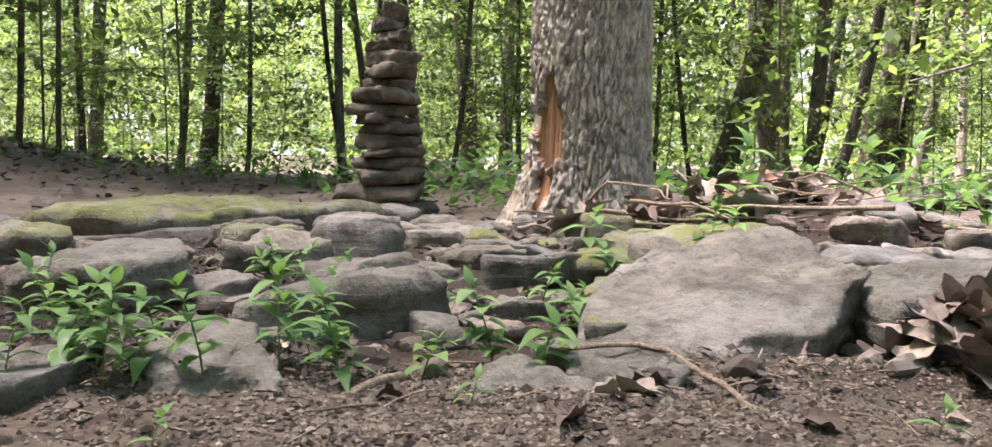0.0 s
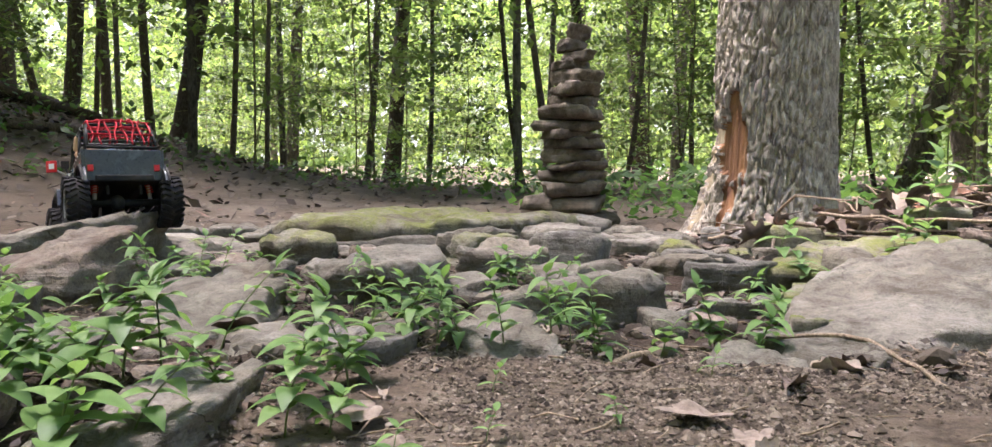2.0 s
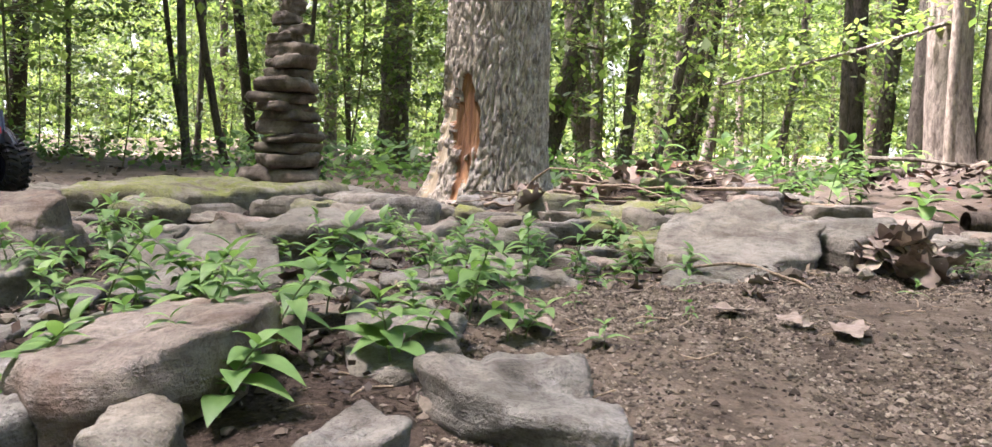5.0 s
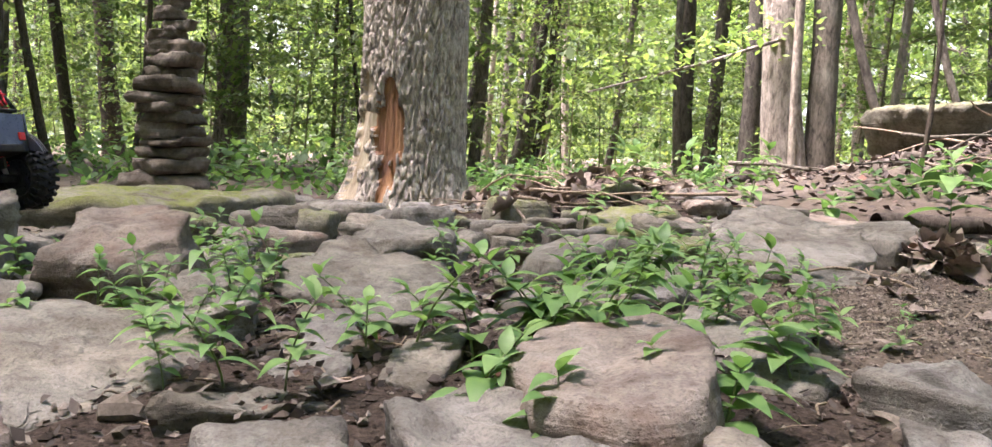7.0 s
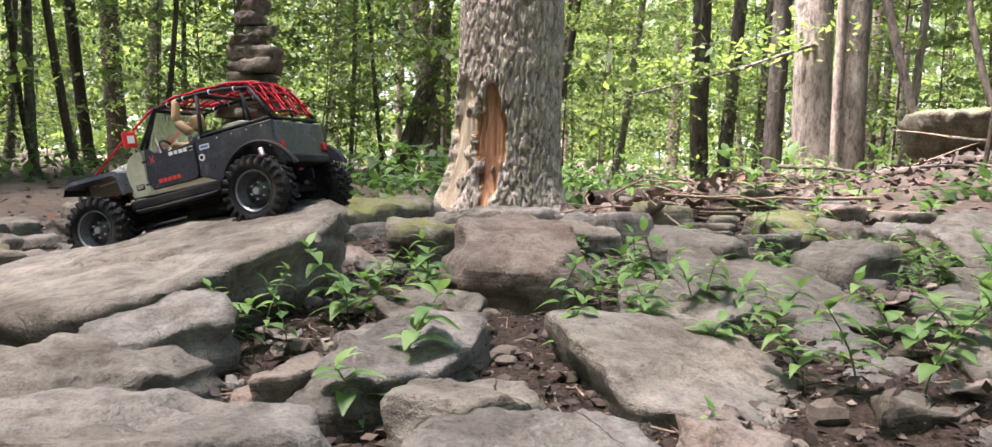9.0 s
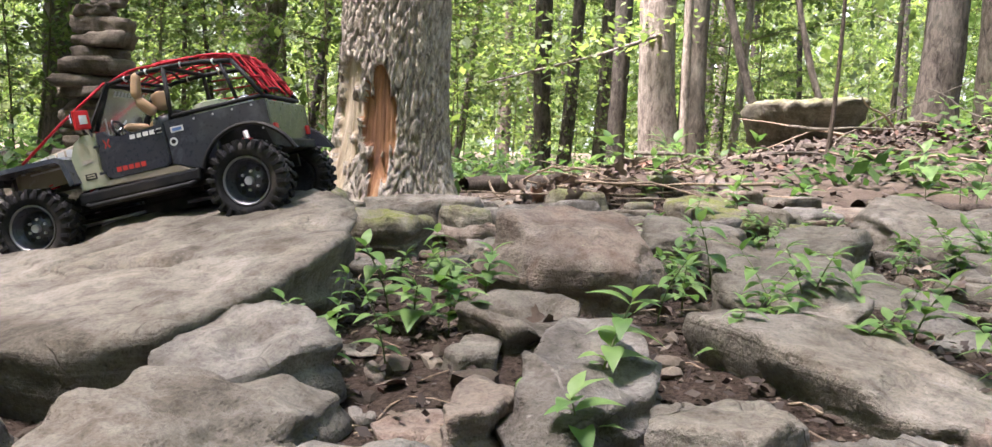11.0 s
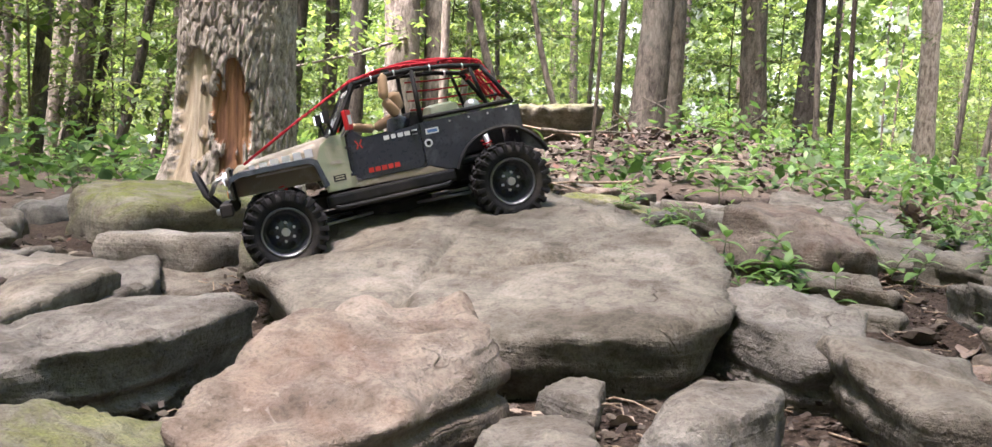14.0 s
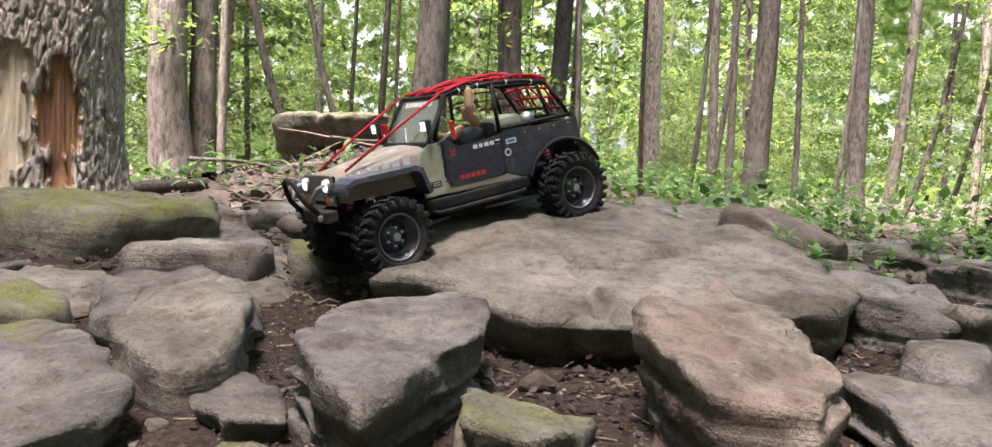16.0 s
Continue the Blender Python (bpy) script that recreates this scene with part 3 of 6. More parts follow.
stone(-0.24, 1.28, -0.01, 0.36, 0.26, 0.09, 0.5, 82, STONE, level=4)
stone(-1.02, 1.84, -0.005, 0.22, 0.17, 0.13, 0.4, 83, STONE_MOSS, "squarish block of sandstone with green moss", 4, 40)
stone(-1.38, 1.80, -0.03, 0.34, 0.22, 0.10, 0.2, 84, STONE, level=4)
stone(-1.52, 2.25, -0.07, 0.40, 0.30, 0.13, 0.6, 85, STONE, level=4)
rock([(-1.45, 2.55), (-1.05, 2.45), (-0.55, 2.75), (-0.35, 3.15), (-0.75, 3.25), (-1.25, 3.0)], 0.055, -0.2, 86, STONE_MOSS, (-0.02, 0.03), "broad low boulder covered with olive-green moss", level=5, sharp=18, lean=0.9, bumpy=1.8, chips=7)
stone(0.34, 2.62, -0.04, 0.40, 0.26, 0.16, 0.5, 87, STONE_MOSS, level=4)
stone(0.42, 1.82, -0.02, 0.34, 0.22, 0.12, 0.3, 88, STONE, level=4)
stone(0.16, 1.13, -0.03, 0.12, 0.09, 0.07, 0.3, 89, STONE_MOSS, "small mossy stone beside the boulder", 4)
stone(-0.30, 1.85, -0.05, 0.40, 0.24, 0.10, 0.9, 90, STONE, level=4)
stone(0.05, 2.15, -0.06, 0.34, 0.24, 0.12, 0.2, 91, STONE_GREY, level=4)
stone(-0.95, 1.48, -0.02, 0.22, 0.16, 0.08, 1.2, 92, STONE, level=4)
boulder = rock([(4.95, 5.15), (4.88, 4.6), (4.95, 4.12), (5.25, 3.95), (5.65, 4.3), (5.7, 4.9), (5.3, 5.2)], 0.73, 0.2, 95, BOULDER, (0.02, -0.05), "big grey-green boulder lying on the leafy mound", level=5, bumpy=3.0, sharp=24, lean=0.8, steep=(-1.0, -0.15), chips=9)

def rubble_material():
    s = Nodes("broken stone bits")
    g = s.add("NewGeometry")
    col = s.ramp(g.outputs["Random Per Island"], [(0, (0.04, 0.032, 0.025)), (0.6, (0.105, 0.086, 0.066)), (1, (0.22, 0.19, 0.15))])
    col = s.mix(0.7, col, s.ramp(s.noise(s.coords(), 220, 4, 0.7), [(0.3, (0.5, 0.48, 0.45)), (0.7, (1.15, 1.13, 1.1))]), 'MULTIPLY')
    s.bump(s.noise(s.coords(), 300, 4, 0.7), 0.5, 0.002)
    return s.done(col, 0.9, specular=0.1)


RUBBLE = rubble_material()

for k, (x, y, z, ln) in enumerate(((4.3, 3.95, 0.22, 0.5), (4.7, 3.8, 0.26, 0.4), (5.2, 4.0, 0.34, 0.55), (4.0, 4.35, 0.12, 0.45), (4.5, 3.55, 0.22, 0.35), (3.7, 4.0, 0.06, 0.4), (5.5, 4.3, 0.4, 0.4))):
    stone(x, y, z, ln, ln * 0.7, 0.22, 0.5 * k, 960 + k, CAIRN, "mossy grey stone under the big boulder", 4, 30)
# large stones heaped behind the slab
heap = np.random.RandomState(19)
spots_ = [(-1.52, 2.25, 0.2), (-0.9, 2.8, 0.45), (-1.2, 2.35, 0.3), (-1.85, 2.1, 0.18), (-1.0, 1.84, 0.1), (-1.38, 1.8, 0.15), (-2.0, 1.98, 0.15), (-1.72, 2.45, 0.14)]
made = 0
for k in range(600):
    if made >= 30:
        break
    x, y, size = heap.uniform(-2.3, -0.3), heap.uniform(1.85, 3.4), heap.uniform(0.12, 0.3)
    if any(math.hypot(x - a, y - b) < 0.8 * r + 0.42 * size for a, b, r in spots_):
        continue
    spots_.append((x, y, size / 2))
    made += 1
    stone(x, y, float(height(np.array([x]), np.array([y]))[0]) + 0.02, size * 1.3, size, size * 0.5, heap.uniform(0, 3), 1300 + made, (STONE, STONE_GREY, STONE_MOSS, STONE)[made % 4], "weathered sandstone rock of the trail", 4, 40)
# loose filling stones between the large ones
fill = np.random.RandomState(41)
PATH_LINE = [(0, 0), (-0.27, -0.48), (-1.22, -0.31), (-1.6, -0.2), (-2.0, 0.18), (-2.6, 0.8), (-3.05, 1.42)]
taken = [(o.location.x, o.location.y, max(o.dimensions.x, o.dimensions.y) / 2) for o in scene.objects if o.name.startswith("rock")]
made = 0
for k in range(3000):
    if made >= 210:
        break
    x, y = fill.uniform(-2.9, 1.6), fill.uniform(0.25, 3.3)
    if -0.5 < x < 0.8 and y < 1.1 or min(math.hypot(x - a, y - b) for a, b in PATH_LINE) < 0.5:
        continue
    if math.hypot(x - 0.43, y - 4.05) < 0.6 or math.hypot(x + 1.6, y - 1.5) < 0.35:
        continue
    size = fill.uniform(0.03, 0.09) + 0.07 * (y > 1.2) * fill.rand() + 0.16 * (y > 1.75) * fill.rand()
    if any(math.hypot(x - a, y - b) < 0.75 * r + size * 0.45 for a, b, r in taken):
        continue
    thick = size * fill.uniform(0.4, 0.65)
    z = float(height(np.array([x]), np.array([y]))[0]) - thick * 0.08
    stone(x, y, z, size * 1.25, size, thick, fill.uniform(0, 3), 200 + made, (STONE, STONE_GREY, STONE, STONE_RED)[made % 4] if made % 9 else STONE_MOSS, level=3 if size < 0.05 else 4, sharp=110, bumpy=0.8, chips=7)
    taken.append((x, y, size / 2))
    made += 1


# rubble too small to count
rub = np.random.RandomState(52)
pieces = []
d2, f2 = BALLS[2]
for k in range(1500):
    x, y = rub.uniform(-2.75, 1.4), rub.uniform(0.2, 2.9)
    if -0.5 < x < 0.9 and y < 0.86 or min(math.hypot(x - a, y - b) for a, b in PATH_LINE) < 0.42:
        continue
    size = 0.006 + 0.016 * rub.rand() ** 2
    dirs = rub.normal(size=(9, 3))
    dirs /= np.linalg.norm(dirs, axis=1)[:, None]
    rad = sum(np.maximum(d2 @ q / rub.uniform(0.6, 1.05), 1e-6) ** 60 for q in dirs) ** (-1 / 60)
    v = d2 * np.minimum(rad, 1.5)[:, None] * size * (1.2, 0.9, 0.65)
    a = rub.uniform(0, 6.28)
    v = v @ np.array([[math.cos(a), math.sin(a), 0], [-math.sin(a), math.cos(a), 0], [0, 0, 1]])
    pieces.append((v + (x, y, float(height(np.array([x]), np.array([y]))[0]) + size * 0.25), f2))
v, f = joined(pieces)
tagged(new("rubble", array_mesh("rubble", v, f, RUBBLE, False)), "small broken stones in the gaps between the rocks", "rubble", kind="stuff")


# ---------- stacked stones ----------
cairn = tagged(new("stone_cairn"), "tall stack of flat grey-brown stones balanced on one another", "cairn")
cairn.location = (-0.65, 5.28, -0.16)
level_z, rng = 0.0, np.random.RandomState(12)
for k in range(17):
    thick = (0.12, 0.10, 0.09)[k] if k < 3 else rng.uniform(0.055, 0.098)
    wide = (0.58, 0.50, 0.44)[k] if k < 3 else 0.40 * (1 - 0.60 * max(0, k - 7) / 10) * rng.uniform(0.76, 1.16)
    n = rng.randint(4, 7)
    a = np.arange(n) * 2 * np.pi / n + rng.uniform(0, 0.7, n)
    planes = [((rng.uniform(-.10, .10), rng.uniform(-.10, .10), 1), thick / 2), ((rng.uniform(-.06, .06), rng.uniform(-.06, .06), -1), thick / 2)]
    planes += [((math.cos(t), math.sin(t), rng.uniform(-0.5, 0.5)), wide / 2 * rng.uniform(0.78, 1.05)) for t in a]
    v, f = faceted(planes, 60, 4, 300 + k, 1.2, 9, 0.6)
    child("stone", array_mesh("stone", v, f, CAIRN), cairn, m=pose(rng.uniform(-.03, .03), rng.uniform(-.03, .03), level_z + thick / 2, 0, 0, rng.uniform(0, 360)))
    level_z += thick * 0.94


# ---------- trees ----------
def trunk_path(h, lean_x, lean_y, bend, seed, n=18):
    rng = np.random.RandomState(seed)
    s = np.linspace(0, 1, n)
    ph = rng.uniform(0, 6.28, 2)
    x = lean_x * s * h + bend * np.sin(s * 3.1 + ph[0]) - bend * math.sin(ph[0])
    y = lean_y * s * h + bend * np.sin(s * 2.6 + ph[1]) - bend * math.sin(ph[1])
    return np.stack([x, y, s * h], -1)


def leaves_at(points, normals, size, rng, droop=0.5):
    """Diamond leaves, folded a little, at points facing about their normals."""
    n = len(points)
    t = rng.normal(size=(n, 3))
    nn = normals / (np.linalg.norm(normals, axis=1)[:, None] + 1e-9)
    t -= nn * (t * nn).sum(1)[:, None]
    t /= np.linalg.norm(t, axis=1)[:, None] + 1e-9
    t[:, 2] -= droop * rng.rand(n)
    w = np.cross(nn, t)
    ln = (size * rng.uniform(0.6, 1.25, n))[:, None]
    v = np.stack([points, points + t * ln * 0.45 + w * ln * 0.3, points + t * ln, points + t * ln * 0.45 - w * ln * 0.3], 1).reshape(-1, 3)
    f = np.arange(4 * n).reshape(n, 4)
    return v, f


CANOPY_GAP = Vector((5.43, 6.38, 0.35))


def crown_arrays(h0, h1, radius, count, size, seed, at=(0, 0, 0)):
    """A crown of clumped leaves round limbs, with gaps."""
    rng = np.random.RandomState(seed)
    clumps = rng.normal(size=(max(12, count // 36), 3))
    clumps /= np.linalg.norm(clumps, axis=1)[:, None]
    clumps *= (rng.uniform(0.35, 1.0, len(clumps)) ** 0.5)[:, None]
    clumps = clumps * (radius, radius, (h1 - h0) / 2) + (0, 0, (h0 + h1) / 2)
    which = rng.randint(0, len(clumps), count)
    p = clumps[which] + rng.normal(size=(count, 3)) * (radius * 0.2, radius * 0.2, radius * 0.1)
    # a gap in the canopy through which the sun falls on one trunk
    rel = p + np.array(at) - np.array(CANOPY_GAP)
    along = rel @ np.array(SUN_FROM)
    off = np.linalg.norm(rel - along[:, None] * np.array(SUN_FROM), axis=1)
    p = p[off > 1.7]
    nn = rng.normal(size=(len(p), 3)) * 0.6 + (0, 0, 1)
    return leaves_at(p, nn, size, rng)


def tree(x, y, dia, h=11.0, lean=(0, 0), bend=0.12, seed=1, bark=None, crown=None, label="tall straight woodland tree with grey bark", sides=14, flare=0.35):
    ob = tagged(new("tree"), label, "tree", "woodland trees")
    ob.location = (x, y, float(height(np.array([x]), np.array([y]))[0]) - 0.05)
    path = trunk_path(h, lean[0], lean[1], bend, seed, 26)
    path[:, 2] = h * np.linspace(0, 1, 26) ** 1.6
    z = path[:, 2]
    r = dia / 2 * (1 - 0.55 * z / h) * (1 + flare * np.exp(-z / (dia * 0.8)))
    v, f = tube_arrays(path, r, sides, seed, 0.10)
    trunk = child("trunk", array_mesh("trunk", v, f, bark or BARK), ob)
    rng = np.random.RandomState(seed + 5)
    for k in range(rng.randint(2, 6)):
        i = rng.randint(12, 24)
        a, ln = rng.uniform(0, 6.28), rng.uniform(0.6, 1.8) * (0.2 + 1.8 * dia)
        s = np.linspace(0, 1, 7)[:, None]
        limb = path[i] + s * ln * np.array([math.cos(a), math.sin(a), rng.uniform(0.2, 0.9)]) + 0.05 * ln * np.sin(s * 5 + k)
        v, f = tube_arrays(limb, r[i] * 0.35 * (1 - 0.8 * s[:, 0]), 6, seed + k)
        child("limb", array_mesh("limb", v, f, bark or BARK), ob)
    if crown:
        v, f = crown_arrays(*crown, seed + 2, ob.location)
        tagged(child("crown", array_mesh("crown", v, f, LEAF_WOOD, False), ob), kind="stuff")
    return ob


def oak():
    """The thick oak with plated bark and two open scars at its foot."""
    ob = tagged(new("oak_tree"), "thick oak with plated bark and bare orange scars at its foot", "tree", "woodland trees")
    ob.location = (0.43, 4.05, -0.12)
    nt = 420
    zz = np.concatenate([np.arange(-0.05, 1.7, 0.0065), np.geomspace(1.72, 9.0, 60)])
    th = np.arange(nt) * 2 * np.pi / nt
    TH, ZZ = np.meshgrid(th, zz)
    r0 = 0.262 * (1 - 0.045 * ZZ) * (1 + 0.36 * np.exp(-np.maximum(ZZ, 0) / 0.16))
    # root swellings
    r0 = r0 * (1 + 0.22 * np.exp(-np.maximum(ZZ, 0) / 0.45) * np.exp(-(((np.degrees(TH) - 168 + 180) % 360 - 180) / 38) ** 2))
    r0 = r0 * (1 + 0.10 * np.exp(-np.maximum(ZZ, 0) / 0.22) * np.sin(5 * TH + 0.8))
    circ = np.stack([np.cos(TH) * 2.2, np.sin(TH) * 2.2, ZZ * 1.5], -1).reshape(-1, 3)
    warp = rough(circ, 3, 3).reshape(TH.shape)
    r0 = r0 * (1 + 0.035 * warp)
    wave, chatter = rough(circ * 2.1, 14, 3).reshape(TH.shape), rough(circ * 11, 16, 3).reshape(TH.shape)

    def cracked(wide, tall, seed, narrow):
        """Bark cells of a given width and height: 0 in the cracks, 1 on the plates."""
        per = round(2 * np.pi * 0.27 / wide)
        u = (TH / (2 * np.pi) * per + 0.45 * wave + 0.22 * chatter) % per
        edge, who = cells(u, ZZ / tall + 0.7 * rough(circ * 1.9 + 7, 15, 2).reshape(TH.shape) + 0.25 * chatter, seed)
        return np.clip(edge / narrow, 0, 1) ** 0.7, who
    plate, who = cracked(0.029, 0.105, 4, 0.22)
    flake, _ = cracked(0.011, 0.034, 9, 0.3)
    fine = rough(np.stack([np.cos(TH) * 26, np.sin(TH) * 26, ZZ * 22], -1).reshape(-1, 3), 21, 3).reshape(TH.shape)
    bark = 0.019 * plate + 0.004 * flake * plate + 0.006 * (who - 0.5) * plate + 0.004 * fine

    def scar(az, half, top, bottom, wig):
        d = (np.degrees(TH) - az + 180) % 360 - 180
        k = np.clip((top - ZZ) / (top - bottom), 0, 1)
        halfw = half * (0.12 + 0.88 * np.sin(np.clip(k, 0, 1) ** 0.6 * 2.7)) * (1 + 0.35 * grain(np.stack([ZZ.ravel() * 14, 0 * ZZ.ravel(), 0 * ZZ.ravel()], -1), wig).reshape(TH.shape))
        jag = 8 * rough(np.stack([np.cos(TH) * 11, np.sin(TH) * 11, ZZ * 4], -1).reshape(-1, 3), wig + 3, 4).reshape(TH.shape)
        inside = np.clip((halfw - np.abs(d) + jag * np.clip(k * 6, 0, 1)) / 2.5, 0, 1)
        return inside * (ZZ < top) * (ZZ > bottom - 0.04)
    s1, s2 = scar(220, 17, 0.72, 0.10, 31), scar(180, 22, 0.76, 0.08, 32)
    streak = rough(np.stack([np.cos(TH) * 22, np.sin(TH) * 22, ZZ * 2.2], -1).reshape(-1, 3), 41, 3).reshape(TH.shape)
    open_ = np.maximum(s1, s2)
    R = r0 + bark * (1 - open_) + open_ * (-0.018 + 0.0045 * streak)
    v = np.stack([np.cos(TH) * R, np.sin(TH) * R, ZZ], -1).reshape(-1, 3)
    rows, cols = TH.shape
    i = np.arange(rows - 1)[:, None] * cols
    j = np.arange(cols)[None]
    f = np.stack([i + j, i + (j + 1) % cols, i + cols + (j + 1) % cols, i + cols + j], -1).reshape(-1, 4)
    me = array_mesh("trunk", v, f, BARK_OAK)
    me.materials.append(WOOD_ORANGE)
    me.materials.append(WOOD_PALE)
    a, b = s1.ravel()[f].mean(1) > 0.5, s2.ravel()[f].mean(1) > 0.5
    me.polygons.foreach_set("material_index", np.where(a, 1, np.where(b, 2, 0)).astype(np.int32))
    child("trunk", me, ob)
    v, f = crown_arrays(7.0, 13.0, 5.6, 3600, 0.34, 77, ob.location)
    tagged(child("crown", array_mesh("crown", v, f, LEAF_WOOD, False), ob), kind="stuff")


def bare_wood(name, a, b, c):
    s = Nodes(name)
    v = s.coords(1.0, (1, 1, 0.12))
    g, h = s.noise(v, 45, 6, 0.7, 0.8), s.noise(v, 9, 4, 0.6, 0.5)
    col = s.ramp(h, [(0.3, a), (0.52, b), (0.72, c)])
    col = s.mix(0.7, col, s.ramp(g, [(0.3, (0.45, 0.4, 0.36)), (0.65, (1.1, 1.1, 1.1))]), 'MULTIPLY')
    s.bump(g, 0.7, 0.01)
    return s.done(col, 0.8, specular=0.3)


WOOD_ORANGE = bare_wood("orange bare wood", (0.10, 0.045, 0.025), (0.33, 0.165, 0.075), (0.52, 0.36, 0.21))
WOOD_PALE = bare_wood("pale bare wood", (0.22, 0.15, 0.09), (0.45, 0.37, 0.25), (0.56, 0.49, 0.36))
oak()

CR = (8.0, 12.5, 2.6, 420, 0.32)
for spec in (
    # pale bark here puts the brightness of the sun patch into the colour
    dict(x=5.43, y=6.38, dia=0.42, seed=2, crown=CR, bark=BARK_PALE, label="woodland tree with bark lightened for the sun on its foot"),
    dict(x=5.72, y=6.25, dia=0.30, seed=3, lean=(0.03, 0.0)),
    dict(x=6.34, y=3.95, dia=0.36, seed=4, crown=CR),
    dict(x=9.95, y=3.48, dia=0.42, seed=5, crown=CR),
    dict(x=10.08, y=2.93, dia=0.30, seed=6),
    dict(x=0.9, y=12.93, dia=0.48, seed=10, crown=CR),
):
    tree(**spec)

sunlit = [o for o in scene.objects if o.name.startswith("tree") and abs(o.location.x - 5.43) < 0.01][0]
limb = np.array([(5.36, 6.33, 1.52), (4.85, 6.28, 1.36), (4.27, 6.31, 1.17), (3.7, 6.47, 1.0), (3.13, 6.63, 0.83)]) - np.array(sunlit.location)
child("limb", array_mesh("limb", *tube_arrays(limb, np.linspace(0.022, 0.009, 5), 7), BARK_PALE), sunlit, "pale bare limb reaching low out of the trunk")
rng = np.random.RandomState(88)
q = rng.uniform(0.05, 1.0, 420)
p = np.stack([np.interp(q, np.linspace(0, 1, 5), limb[:, i]) for i in range(3)], -1) + rng.normal(0, 1, (420, 3)) * (0.2, 0.24, 0.09) + (0, 0, 0.12)
tagged(child("foliage", array_mesh("foliage", *leaves_at(p, rng.normal(0, 0.35, (420, 3)) + (0, 0, 1), 0.09, rng, 0.6), LEAF_WOOD, False), sunlit), kind="stuff")
for k, (x, y, lx) in enumerate(((3.68, 3.5, 0.03), (2.73, 1.44, -0.04))):
    tree(x, y, 0.034, 4.2, (lx, 0.02), 0.07, 390 + k, BARK_DARK, label="thin dark sapling growing in front of the mound", sides=8, flare=0.1)

# trees added beside, behind and beyond the camera so their crowns block the sun
for k, (x, y, r, n) in enumerate(((-5.3, 1.7, 4.2, 1300), (-4.9, -1.4, 3.6, 900), (-5.7, 4.5, 3.6, 900), (-7.6, 0.2, 3.0, 1500), (-1.6, -3.2, 3.2, 900), (3.6, -4.5, 2.8, 700), (-5.4, 8.8, 4.0, 2200), (-1.8, 10.2, 3.6, 1900), (-9.0, 8.0, 3.6, 1800), (-6.2, 13.0, 4.2, 2000), (-2.2, 15.0, 4.2, 1600), (9.2, 5.4, 3.6, 1500), (8.6, 0.4, 3.4, 500), (13.5, 3.0, 4.0, 600), (12.5, 9.0, 4.0, 1500), (6.5, 9.5, 3.4, 1300), (-9.5, 13.5, 4.0, 1800), (-13.0, 11.0, 3.6, 1500))):
    tree(x, y, 0.11 if y > 7 or x > 8 else 0.4, 11.0, seed=60 + k, crown=(6.0, 11.5, r, n, 0.34))

# the stands behind the trail: place, thickness, lean
def stand(trees, bark, label, seed):
    for k, (x, y, dia, lx, ly) in enumerate(trees):
        tree(x, y, dia, 11.0 if dia > 0.12 else 7.5, (lx, ly), 0.10, seed + k, bark, label=label, sides=14 if dia > 0.2 else 9, flare=0.35 if dia > 0.2 else 0.15)


# beyond the earth bank
stand([(-10.47, 11.83, 0.47, 0.0, 0.0), (-8.72, 10.68, 0.12, -0.106, -0.083), (-9.14, 11.62, 0.26, 0.037, 0.028), (-10.35, 14.44, 0.21, -0.009, -0.007), (-8.1, 12.34, 0.15, -0.023, -0.014), (-7.31, 11.64, 0.31, 0.079, 0.047), (-5.67, 10.27, 0.08, 0.003, 0.002), (-4.84, 9.57, 0.06, -0.007, -0.003), (-5.0, 14.87, 0.3, 0.059, 0.019), (-3.81, 13.14, 0.08, 0.03, 0.008), (-9.41, 12.66, 0.09, 0.0, 0.0)], BARK_DARK, "dark-barked tree beyond the earth bank", 400)
stand([(-7.48, 16.06, 0.26, 0.011, 0.005), (-5.07, 13.79, 0.13, 0.011, 0.004)], BARK, "grey-brown rough-barked tree beyond the earth bank", 411)
# behind the cairn and the oak
stand([(-1.73, 10.52, 0.07, -0.107, -0.016), (-1.36, 10.57, 0.1, -0.134, -0.015), (-0.63, 10.63, 0.07, 0.065, 0.003), (-0.43, 16.64, 0.37, -0.027, -0.0), (-1.09, 12.95, 0.17, -0.096, -0.008), (0.38, 15.0, 0.1, 0.023, -0.001), (2.11, 11.81, 0.07, 0.057, -0.01), (2.65, 11.7, 0.07, -0.056, 0.013)], BARK_DARK, "dark-barked tree behind the cairn and the oak", 413)
stand([(0.19, 17.64, 0.29, 0.0, -0.0), (3.09, 12.63, 0.34, 0.168, -0.041)], BARK, "grey-brown rough-barked tree behind the cairn and the oak", 421)
# beyond the brush pile
stand([(4.68, 14.25, 0.44, -0.073, 0.024), (5.05, 14.12, 0.18, 0.065, -0.023), (7.38, 15.32, 0.22, 0.059, -0.028), (5.23, 12.06, 0.29, 0.034, -0.018), (5.38, 11.98, 0.14, 0.054, -0.03), (7.52, 13.02, 0.15, 0.07, -0.047), (3.86, 10.81, 0.19, 0.046, -0.028), (3.32, 8.89, 0.12, 0.13, -0.102)], BARK, "brown-barked tree beyond the brush pile", 423)
stand([(7.57, 17.43, 0.25, 0.007, -0.003), (6.59, 14.58, 0.29, 0.06, -0.027), (6.84, 9.79, 0.24, 0.009, -0.007), (7.03, 9.64, 0.21, 0.038, -0.032), (10.86, 10.02, 0.16, 0.02, -0.024), (7.36, 9.24, 0.23, 0.032, -0.033), (6.08, 7.69, 0.24, 0.005, -0.006), (4.57, 13.86, 0.2, 0.0, -0.0)], BARK, "grey-brown rough-barked tree beyond the brush pile", 431)
